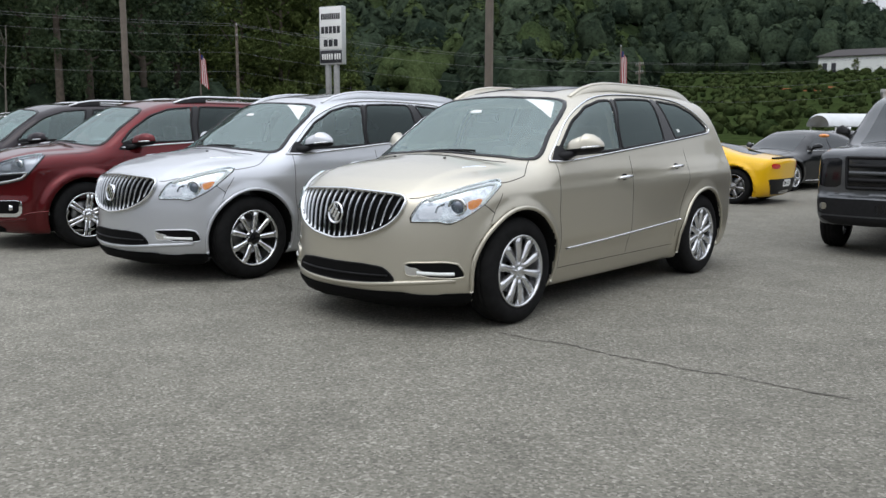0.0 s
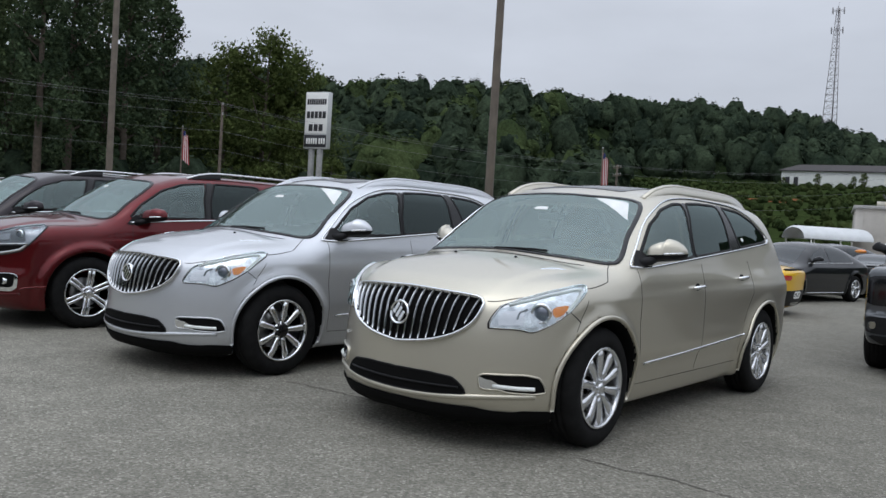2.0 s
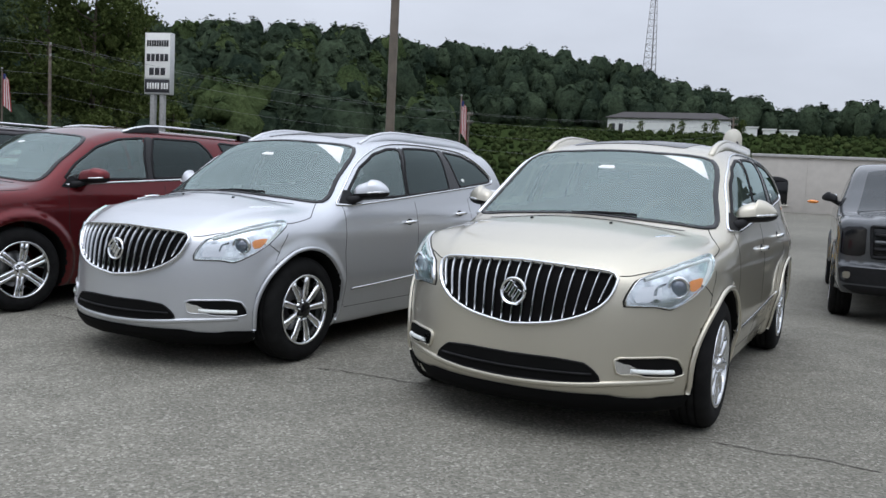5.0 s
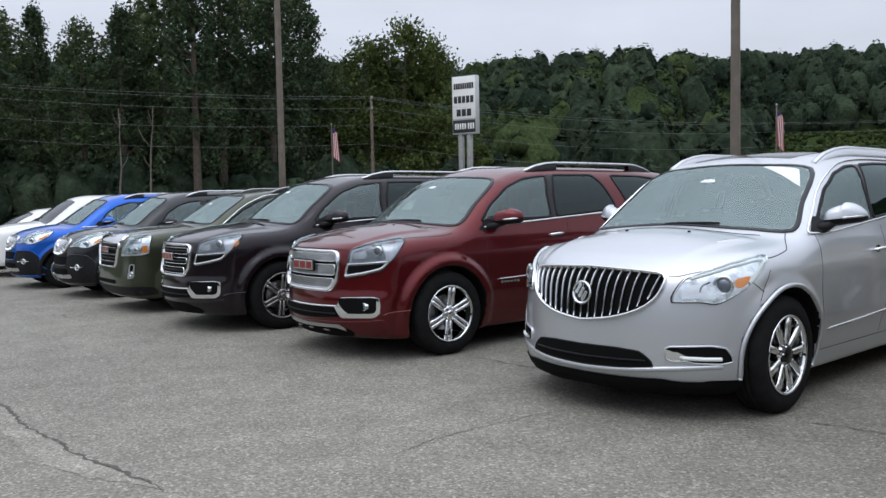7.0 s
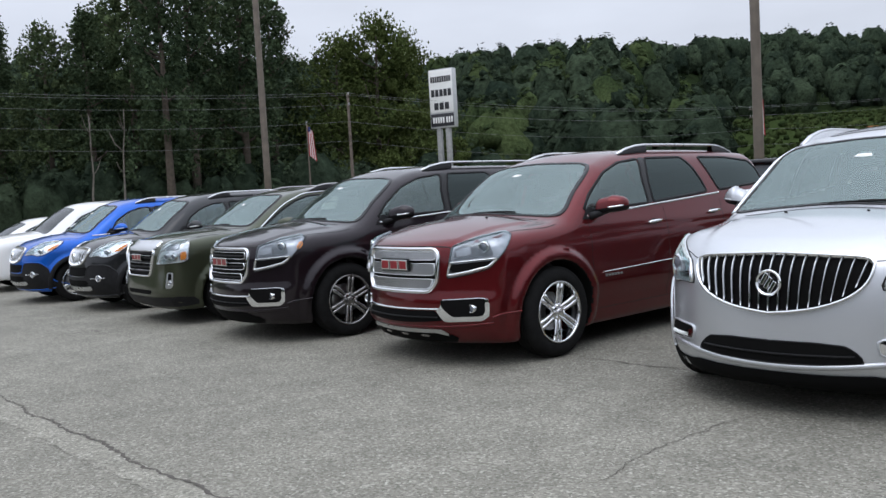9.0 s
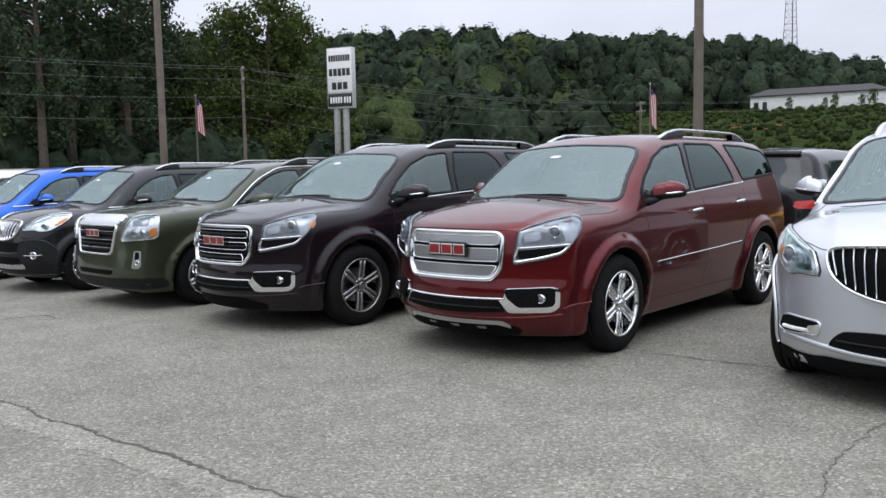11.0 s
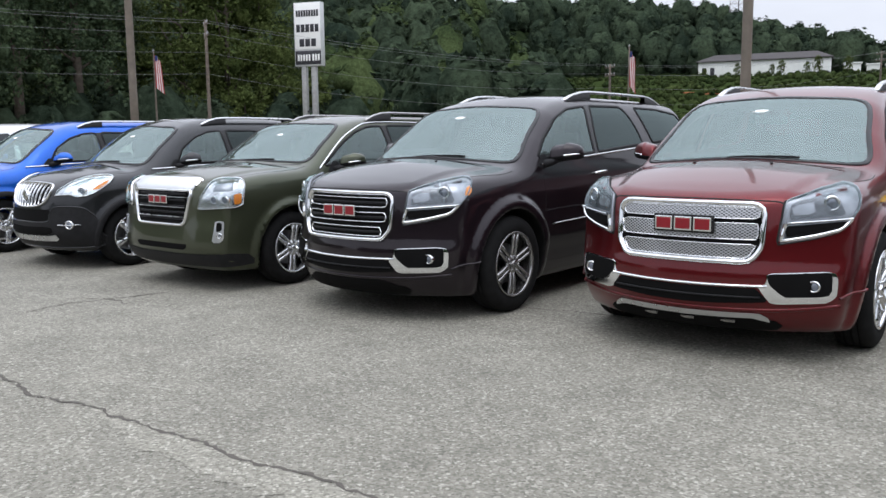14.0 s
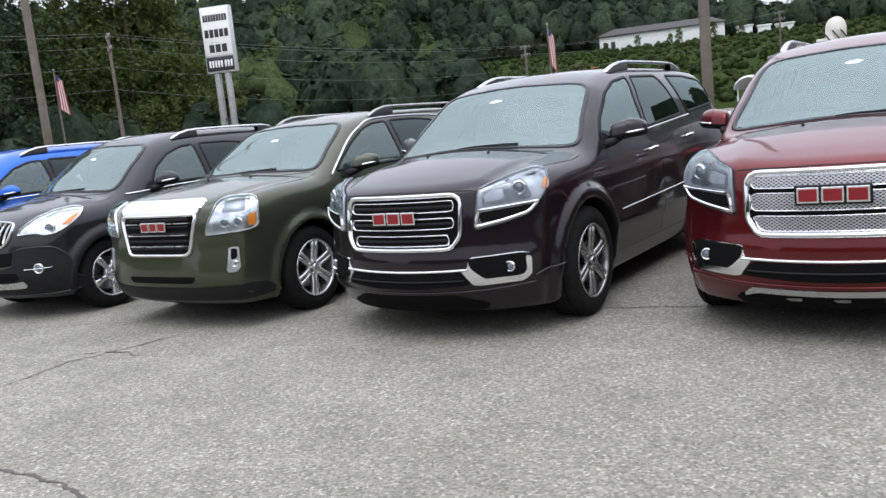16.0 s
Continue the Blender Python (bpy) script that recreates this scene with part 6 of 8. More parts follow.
# ---- trees ----
def leaf_material(name, dark, light, tuft_scale=2.6, depth=0.3):
    m = bpy.data.materials.new(name)
    m.use_nodes = True
    nt = m.node_tree
    nt.nodes.clear()
    out, df, tr, mx = (nt.nodes.new(k) for k in ("ShaderNodeOutputMaterial", "ShaderNodeBsdfDiffuse", "ShaderNodeBsdfTranslucent", "ShaderNodeMixShader"))
    geo = nt.nodes.new("ShaderNodeNewGeometry")
    big = noise_node(nt, 0.11, 4.0)
    add = nt.nodes.new("ShaderNodeMath")
    add.operation = "MULTIPLY_ADD"
    add.inputs[1].default_value = 0.30
    nt.links.new(geo.outputs["Random Per Island"], add.inputs[0])
    nt.links.new(big.outputs[0], add.inputs[2])
    r = ramp_node(nt, add.outputs[0], [(0.42, dark), (0.86, light)])
    # leaves and the shaded gaps between them, put into the colour as light and dark
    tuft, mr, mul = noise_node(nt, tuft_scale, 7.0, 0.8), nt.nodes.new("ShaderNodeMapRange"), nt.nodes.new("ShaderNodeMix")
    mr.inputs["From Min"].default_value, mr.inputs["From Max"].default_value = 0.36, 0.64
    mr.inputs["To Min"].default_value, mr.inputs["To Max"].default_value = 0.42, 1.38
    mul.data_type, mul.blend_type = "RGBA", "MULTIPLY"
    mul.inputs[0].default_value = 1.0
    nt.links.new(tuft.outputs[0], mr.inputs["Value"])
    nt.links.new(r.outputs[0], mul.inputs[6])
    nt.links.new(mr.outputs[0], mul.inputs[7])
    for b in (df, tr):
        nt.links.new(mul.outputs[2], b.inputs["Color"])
    grain, bp = noise_node(nt, tuft_scale * 1.2, 6.0, 0.75), nt.nodes.new("ShaderNodeBump")
    bp.inputs["Strength"].default_value, bp.inputs["Distance"].default_value = 0.7, depth
    nt.links.new(grain.outputs[0], bp.inputs["Height"])
    nt.links.new(bp.outputs[0], df.inputs["Normal"])
    mx.inputs[0].default_value = 0.16
    nt.links.new(df.outputs[0], mx.inputs[1])
    nt.links.new(tr.outputs[0], mx.inputs[2])
    nt.links.new(mx.outputs[0], out.inputs["Surface"])
    return m


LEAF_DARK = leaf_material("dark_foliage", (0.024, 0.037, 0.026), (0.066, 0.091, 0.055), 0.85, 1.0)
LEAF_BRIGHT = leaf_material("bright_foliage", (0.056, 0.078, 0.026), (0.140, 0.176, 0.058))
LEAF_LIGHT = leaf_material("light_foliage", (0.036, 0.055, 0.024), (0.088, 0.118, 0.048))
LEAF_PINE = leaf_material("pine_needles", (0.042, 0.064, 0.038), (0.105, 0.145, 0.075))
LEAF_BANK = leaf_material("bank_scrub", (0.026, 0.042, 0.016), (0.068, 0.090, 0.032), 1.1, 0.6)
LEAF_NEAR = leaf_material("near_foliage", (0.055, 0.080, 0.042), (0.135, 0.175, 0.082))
BARK = plain("bark", (0.085, 0.068, 0.052), 0.95, 0.0, 0.35, 4, bump=0.02)


def leaf_quads(centres, sizes, rng, up=0.35, facing=None):
    """Pointed leaf-like quads at the centres, each turned at random, or about the way that its crown faces there."""
    n = len(centres)
    nr = rng.normal(size=(n, 3)) + [0, 0, up] if facing is None else 0.42 * rng.normal(size=(n, 3)) + facing + [0, 0, up]
    nr /= np.linalg.norm(nr, axis=1)[:, None]
    t = np.cross(nr, rng.normal(size=(n, 3)))
    t /= np.linalg.norm(t, axis=1)[:, None]
    b = np.cross(nr, t)
    s = (sizes * rng.uniform(0.6, 1.35, n))[:, None]
    k = rng.uniform(0.35, 0.8, n)[:, None]
    return np.stack([centres - t * s, centres + b * s * k, centres + t * s, centres - b * s * k], axis=1).reshape(-1, 3)


def quad_mesh(name, v, mat, parent=None, label="", lumps=None):
    """One mesh of loose leaf quads and, within them, the rounded leafy masses (triangles)."""
    me = bpy.data.meshes.new(name)
    n = len(v) // 4
    tv, tf = lumps if lumps is not None else (np.zeros((0, 3)), np.zeros((0, 3), int))
    m = len(tf)
    me.vertices.add(4 * n + len(tv))
    me.vertices.foreach_set("co", np.concatenate([np.asarray(v), tv]).astype(np.float32).ravel())
    me.loops.add(4 * n + 3 * m)
    me.loops.foreach_set("vertex_index", np.concatenate([np.arange(4 * n), tf.ravel() + 4 * n]).astype(np.int32))
    me.polygons.add(n + m)
    me.polygons.foreach_set("loop_start", np.concatenate([np.arange(0, 4 * n, 4), 4 * n + np.arange(0, 3 * m, 3)]).astype(np.int32))
    me.update(calc_edges=True)
    return dress(new(name, me), mat, parent, label, True)


def outline_at(t, tall):
    """How wide a crown is at the height t of its own height."""
    t = np.asarray(t, float)
    return (1 - t) ** 0.7 * 0.95 + 0.06 if tall else np.sin(math.pi * np.clip(0.14 + 0.86 * t, 0, 1)) ** 0.6 * (1 - 0.12 * t)


def leafy_core(rng, h, r, base, tall=False, fill=0.80, nu=10, nv=7):
    """The dense, uneven inner mass of a crown."""
    t = np.linspace(0, 1, nv)
    a = np.arange(nu) * 2 * math.pi / nu + rng.uniform(0, 6)
    rad = np.maximum(r * fill * outline_at(0.90 * t, tall), 0.02)[:, None] * rng.uniform(0.80, 1.10, (nv, nu))
    z = (base + (h - base) * 0.92 * t)[:, None] + rng.uniform(-0.05, 0.05, (nv, nu)) * (h - base)
    v = np.stack([rad * np.cos(a), rad * np.sin(a), z], axis=2).reshape(-1, 3)
    f = []
    for i in range(nv - 1):
        for j in range(nu):
            p, q = i * nu + j, i * nu + (j + 1) % nu
            f += [(p, q, q + nu), (p, q + nu, p + nu)]
    f += [((nv - 1) * nu, (nv - 1) * nu + j, (nv - 1) * nu + j + 1) for j in range(1, nu - 1)]
    return v, np.array(f)


def joined(cores):
    vs, fs, n = [], [], 0
    for v, f in cores:
        vs.append(v)
        fs.append(f + n)
        n += len(v)
    return np.concatenate(vs), np.concatenate(fs)


def blobs(rng, h, r, base, count, tall=False, size=0.34, nu=7, nv=5):
    """Small rounded leafy masses spread over a crown's outline: together they give it its lumps and hollows."""
    t = rng.uniform(0.05, 0.96, count)
    a = rng.uniform(0, 2 * math.pi, count)
    rad = r * outline_at(t, tall) * rng.uniform(0.25, 0.78, count)
    c = np.stack([rad * np.cos(a), rad * np.sin(a), base + (h - base) * t], axis=1)
    br = r * size * rng.uniform(0.7, 1.25, count) * (1.0 - 0.35 * t)
    th = np.linspace(0.10, math.pi - 0.10, nv)
    ph = np.arange(nu) * 2 * math.pi / nu
    unit = np.stack([np.sin(th)[:, None] * np.cos(ph), np.sin(th)[:, None] * np.sin(ph), np.cos(th)[:, None] * np.ones(nu)], axis=2).reshape(-1, 3)
    v = c[:, None, :] + unit[None] * br[:, None, None] * rng.uniform(0.65, 1.28, (count, nu * nv, 1)) * np.array([1, 1, 0.95])
    f = []
    for i in range(nv - 1):
        for j in range(nu):
            p, q = i * nu + j, i * nu + (j + 1) % nu
            f += [(p, p + nu, q + nu), (p, q + nu, q)]
    f = (np.array(f)[None] + (np.arange(count) * nu * nv)[:, None, None]).reshape(-1, 3)
    return v.reshape(-1, 3), f


def crown_points(rng, h, r, base, clumps, leaves, tall=False):
    """Leaf centres of a crown: clumps over an uneven outline, each a small loose ball, drawn out upwards."""
    out = []
    for _ in range(clumps):
        t = rng.uniform(0, 1) ** 0.8
        z = base + (h - base) * t
        a = rng.uniform(0, 2 * math.pi)
        rad = r * float(outline_at(t, tall)) * rng.uniform(0.40, 1.06)
        cr = rng.uniform(0.15, 0.32) * r
        p = rng.normal(size=(leaves, 3))
        p *= (rng.uniform(0.25, 1.1, leaves) / np.linalg.norm(p, axis=1))[:, None] * cr * np.array([0.95, 0.95, 1.25 if tall else 0.95])
        out.append(p + [rad * math.cos(a), rad * math.sin(a), z])
    return np.concatenate(out)


def tree(label, at, h, r, base, mat, seed, clumps=70, leaves=42, leaf=0.30, tall=False, spin=0.0):
    rng = np.random.default_rng(seed)
    root = tagged(new("tree"), label, "tree", "trees round the lot")
    bm = bmesh.new()
    lean = rng.normal(size=2) * 0.25
    pts = [(lean[0] * t * t, lean[1] * t * t, h * 0.93 * t) for t in np.linspace(0, 1, 7)]
    tube(bm, pts, 0.2, 8, [0.018 * h * (1 - 0.86 * t) + 0.02 for t in np.linspace(0, 1, 7)])
    for k in range(9):
        t = rng.uniform(max(0.2, base / h), 0.85)
        a = rng.uniform(0, 2 * math.pi)
        ln = r * rng.uniform(0.5, 0.9) * (1 - 0.4 * t)
        z = h * 0.93 * t
        tube(bm, [(lean[0] * t * t, lean[1] * t * t, z), (ln * 0.5 * math.cos(a), ln * 0.5 * math.sin(a), z + ln * 0.25), (ln * math.cos(a), ln * math.sin(a), z + ln * 0.6)], 0.1, 5, [0.007 * h, 0.004 * h, 0.002 * h])
    part("trunk", bm, BARK, root)
    c = crown_points(rng, h, r, base, clumps, leaves, tall)
    quad_mesh("crown", leaf_quads(c, np.full(len(c), leaf), rng), mat, root, "", blobs(rng, h, r * 0.80, base, 30, tall, 0.17, 7, 5))
    root.matrix_world = pose(at[0], at[1], land(np.float64(at[0]), np.float64(at[1])), 0, 0, spin)
    return root


KINDS = [
    tree("tall dark broadleaf tree beyond the lot", polar(-24, 74), 20.5, 4.6, 2.0, LEAF_NEAR, 11, 130, 72, 0.19),
    tree("tall dark pine with thin top", polar(-20.5, 70), 22.5, 3.6, 4.0, LEAF_PINE, 12, 120, 70, 0.17, True),
    tree("bright green rounded broadleaf tree", polar(-8.3, 78), 17.5, 5.9, 1.0, LEAF_BRIGHT, 13, 150, 64, 0.18),
    tree("small light green tree beside the lot", polar(-3.3, 70), 6.2, 2.2, 0.6, LEAF_BRIGHT, 14, 44, 60, 0.15),
]
trng = random.Random(5)
for kind, az, d, sc in [(1, -41.5, 70, 0.85), (0, -39, 82, 0.95), (1, -36.5, 68, 0.78), (0, -34.0, 72, 0.82), (1, -31.6, 78, 0.80), (0, -29.0, 72, 0.78), (1, -26.6, 70, 0.74), (0, -25.6, 84, 0.98),
                        (1, -22.2, 66, 0.96), (0, -18.6, 78, 1.02), (1, -17.2, 72, 0.98), (1, -15.2, 80, 1.0), (0, -13.4, 84, 0.66), (2, -10.9, 80, 0.93), (2, -6.2, 80, 0.94), (0, -4.4, 92, 0.60), (3, -2.2, 74, 0.8), (3, -4.6, 76, 1.1),
                        (3, -7.6, 72, 0.9)]:
    p = polar(az, d)
    q = copy_thing(KINDS[kind], pose(p.x, p.y, float(land(np.float64(p.x), np.float64(p.y))), 0, 0, trng.uniform(0, 360)))
    q.scale = (sc * trng.uniform(0.9, 1.12), sc * trng.uniform(0.9, 1.12), sc)

# young trees on the bank before the long building
for x, y, sc in ((126.9, 255.6, 0.72), (135.8, 250.7, 0.62), (138.2, 249.3, 0.80), (144.5, 245.6, 0.70), (147.0, 244.0, 0.95), (119.0, 262.0, 0.5), (153.0, 238.0, 0.9)):
    q = copy_thing(KINDS[3], pose(x, y, float(land(np.float64(x), np.float64(y))), 0, 0, trng.uniform(0, 360)))
    q.scale = (sc * 0.8, sc * 0.8, sc)

PALE_BARK = plain("pale_dead_bark", (0.14, 0.125, 0.105), 0.95, 0.0, 0.3, 4, bump=0.01)


def bare_trunk(x, y, h, lean, seed):
    """A thin, pale, leafless young tree in front of the wood."""
    g = random.Random(seed)
    t = tagged(new("bare_tree"), "thin pale leafless tree at the wood's edge", "tree", "trees round the lot")
    bm = bmesh.new()
    spine = [(lean * k / 6 + g.uniform(-0.06, 0.06), g.uniform(-0.06, 0.06), h * k / 6) for k in range(7)]
    tube(bm, spine, 0.08, 7, [0.085 - 0.011 * k for k in range(7)])
    part("trunk", bm, PALE_BARK, t)
    for k in (3, 4, 4, 5, 5):
        bm = bmesh.new()
        x0, y0, z0 = spine[k]
        a = g.uniform(0, 2 * math.pi)
        ln = g.uniform(0.5, 1.1)
        tube(bm, [(x0, y0, z0), (x0 + ln * 0.5 * math.cos(a), y0 + ln * 0.5 * math.sin(a), z0 + ln * 0.5), (x0 + ln * 0.8 * math.cos(a), y0 + ln * 0.8 * math.sin(a), z0 + ln * 1.2)], 0.03, 5, [0.035, 0.024, 0.010])
        part("limb", bm, PALE_BARK, t)
    t.matrix_world = pose(x, y, 0)


bare_trunk(-27.7, 55.2, 8.0, 0.43, 3)
bare_trunk(-29.3, 54.4, 7.8, 0.17, 4)
rng = np.random.default_rng(8)


def wood(name, label, spots, leaf, mat, per=(9, 13), lo=8.0, hi=14.0, wide=0.36, lumps=9):
    """Many crowns in one mass: the far woods."""
    cs, ss, ways, cores = [], [], [], []
    for x, y in spots:
        h = rng.uniform(lo, hi)
        r = h * wide * rng.uniform(0.8, 1.2)
        g = np.array([x, y, float(land(np.float64(x), np.float64(y))) - 0.05 * h])
        c = crown_points(rng, h, r, 0.0, per[0], per[1])
        way = (c - [0, 0, 0.45 * h]) / [r, r, 0.6 * h]
        ways.append(way / np.linalg.norm(way, axis=1)[:, None])
        cs.append(c + g)
        if lumps:
            v, f = blobs(rng, h, r * 1.05, 0.0, lumps, False, 0.27)
            cores.append((v + g, f))
        v, f = leafy_core(rng, h, r, 0.0, False, 0.80 if lumps else 0.7, *((10, 7) if hi > 3 else (5, 4)))
        cores.append((v + g, f))
        ss.append(np.full(len(cs[-1]), leaf))
    v = leaf_quads(np.concatenate(cs), np.concatenate(ss), rng, 0.25, np.concatenate(ways))
    return tagged(quad_mesh(name, v, mat, None, "", joined(cores)), label, "woods", kind="stuff")


def scatter(n, az0, az1, d0, d1, gap):
    got = []
    for _ in range(n * 12):
        if len(got) >= n:
            break
        d = math.sqrt(rng.uniform(d0 * d0, d1 * d1))
        p = polar(rng.uniform(az0, az1), d)
        if all((p.x - a) ** 2 + (p.y - b) ** 2 > gap * gap for a, b in got):
            got.append((p.x, p.y))
    return got


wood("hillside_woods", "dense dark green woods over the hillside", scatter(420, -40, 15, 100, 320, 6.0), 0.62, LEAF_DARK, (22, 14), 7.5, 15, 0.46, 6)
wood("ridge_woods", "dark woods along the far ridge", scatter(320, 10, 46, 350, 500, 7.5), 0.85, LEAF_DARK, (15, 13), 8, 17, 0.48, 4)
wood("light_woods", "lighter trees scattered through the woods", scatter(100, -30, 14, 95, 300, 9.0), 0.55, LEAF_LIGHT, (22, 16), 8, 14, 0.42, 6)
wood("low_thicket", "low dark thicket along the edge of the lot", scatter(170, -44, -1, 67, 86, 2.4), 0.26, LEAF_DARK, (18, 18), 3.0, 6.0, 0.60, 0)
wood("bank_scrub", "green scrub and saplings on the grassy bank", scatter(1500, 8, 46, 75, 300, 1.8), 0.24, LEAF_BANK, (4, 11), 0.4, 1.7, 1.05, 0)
# never in view: added to darken what the car sides reflect
wood("added_back_woods", "unseen dark woods added behind the lot for darker reflections", scatter(260, 52, 262, 90, 120, 6.0), 0.9, LEAF_DARK, (5, 4), 14, 20, 0.42, 0)

# ---- poles, lines, flags, sign ----
POLE_BROWN = plain("weathered_pole_paint", (0.155, 0.13, 0.105), 0.6, 0.2, 0.2, 3)
POLE_GREY = plain("galvanised_steel", (0.33, 0.33, 0.32), 0.5, 0.6, 0.15, 5)
TIMBER = plain("weathered_timber", (0.13, 0.105, 0.085), 0.9, 0.0, 0.3, 6)
CABLE = plain("cable", (0.17, 0.175, 0.18), 0.6)
SIGN_WHITE = plain("sign_white", (0.80, 0.80, 0.78), 0.4, 0.0, 0.05, 2)
SIGN_DARK = plain("sign_dark", (0.02, 0.02, 0.025), 0.5)
RED_CLOTH = plain("flag_red", (0.36, 0.025, 0.03), 0.8)
WHITE_CLOTH = plain("flag_white", (0.64, 0.62, 0.61), 0.8)
BLUE_CLOTH = plain("flag_blue", (0.02, 0.03, 0.12), 0.8)


def lamp_post(x, y, r0, h, label):
    p = tagged(new("lamp_post"), label, "lamp post", "posts over the lot")
    bm = bmesh.new()
    tube(bm, [(0, 0, z) for z in np.linspace(0.05, h, 6)], r0, 14, [r0 * (1 - 0.22 * t) for t in np.linspace(0, 1, 6)])
    part("shaft", bm, POLE_BROWN, p)
    bm = bmesh.new()
    box(bm, (0, 0, 0.03), (r0 * 4, r0 * 4, 0.06), None, 0.01)
    part("base_plate", bm, POLE_GREY, p)
    for s in (-1, 1):
        for t in (-1, 1):
            bm = bmesh.new()
            tube(bm, [(s * r0 * 1.5, t * r0 * 1.5, 0.05), (s * r0 * 1.5, t * r0 * 1.5, 0.11)], 0.02, 6)
            part("bolt", bm, POLE_GREY, p)
    p.matrix_world = pose(x, y, 0)
    return p


lamp_post(1.75, 21.82, 0.115, 11.0, "tall brown steel lamp post behind the cars")
lamp_post(-14.36, 40.53, 0.16, 16.0, "tall brown steel lamp post before the trees")


def flag_pole(x, y, top, label, spin):
    p = tagged(new("flag_pole"), label, "flag pole", "flag poles")
    bm = bmesh.new()
    tube(bm, [(0, 0, z) for z in np.linspace(0, top, 5)], 0.05, 8, [0.075, 0.07, 0.06, 0.05, 0.035])
    part("pole", bm, TIMBER, p)
    bm = bmesh.new()
    ellipsoid(bm, (0, 0, top + 0.05), (0.07, 0.07, 0.07), None, 10, 8)
    part("finial", bm, POLE_GREY, p)
    n, hgt, wid = 7, 2.2, 0.50
    flag = new("flag")
    flag.parent = p
    for k in range(n):
        bm = bmesh.new()
        rows = []
        for i in range(12):
            t = i / 11
            z = top - 0.25 - hgt * t
            w0, w1 = wid * k / n, wid * (k + 1) / n
            rows.append([bm.verts.new((0.06 + w * (0.75 + 0.35 * t), 0.05 * math.sin(9 * w + 4 * t) + oo, z - 0.9 * w)) for w, oo in ((w0, 0.0), (w1, 0.0), (w1, 0.012), (w0, 0.012))])
        for a, b in zip(rows, rows[1:]):
            for j in range(4):
                bm.faces.new((a[j], a[(j + 1) % 4], b[(j + 1) % 4], b[j]))
        part("stripe", bm, RED_CLOTH if k % 2 == 0 else WHITE_CLOTH, flag)
    bm = bmesh.new()
    box(bm, (0.16, 0.02, top - 0.48), (0.17, 0.06, 0.36), None, 0.02)
    part("canton", bm, BLUE_CLOTH, flag)
    p.matrix_world = pose(x, y, 0, 0, 0, spin)


flag_pole(-17.73, 65.5, 7.4, "flag pole with a hanging striped flag", 10)
flag_pole(12.54, 55.95, 6.9, "flag pole with a hanging striped flag", 20)


def utility_pole(x, y, h, label, spin):
    p = tagged(new("utility_pole"), label, "utility pole", "utility poles")
    bm = bmesh.new()
    tube(bm, [(0, 0, z) for z in np.linspace(0, h, 5)], 0.11, 9, [0.13, 0.12, 0.11, 0.10, 0.08])
    part("pole", bm, TIMBER, p)
    for z in (h - 0.3, h - 1.0):
        bm = bmesh.new()
        box(bm, (0, 0, z), (0.09, 1.4, 0.10), None, 0.01)
        part("crossarm", bm, TIMBER, p)
        for yy in (-0.6, -0.25, 0.25, 0.6):
            bm = bmesh.new()
            lathe(bm, [(0.0, 0.16), (0.045, 0.15), (0.05, 0.1), (0.035, 0.07), (0.05, 0.04), (0.02, 0.0)], 8, "Z")
            bmesh.ops.translate(bm, verts=bm.verts, vec=(0, yy, z + 0.07))
            part("insulator", bm, POLE_GREY, p)
    p.matrix_world = pose(x, y, float(land(np.float64(x), np.float64(y))), 0, 0, spin)


UP = [(-52.3, 51.1, 11.2), (-13.6, 60.1, 8.8), (18.5, 75.5, 6.8), (53.8, 88.3, 8.0)]
for x, y, h in UP:
    utility_pole(x, y, h, "timber utility pole with two crossarms", 15)


def wire(a, b, sag, r=0.0085):
    bm = bmesh.new()
    a, b = Vector(a), Vector(b)
    tube(bm, [a.lerp(b, t) - Vector((0, 0, 4 * sag * t * (1 - t))) for t in np.linspace(0, 1, 17)], r, 5)
    return tagged(part("power_line", bm, CABLE), "thin dark overhead power line", "power line", "power lines")


for (x0, y0, h0), (x1, y1, h1) in zip(UP, UP[1:]):
    z0, z1 = (float(land(np.float64(x), np.float64(y))) for x, y in ((x0, y0), (x1, y1)))
    for off, dz, sag in ((-0.6, -0.12, 0.6), (0.6, -0.12, 0.66), (0.3, -0.8, 0.78), (-0.1, -2.0, 0.9), (0.0, -3.3, 1.0)):
        wire((x0, y0 + off, z0 + h0 + dz), (x1, y1 + off, z1 + h1 + dz), sag)


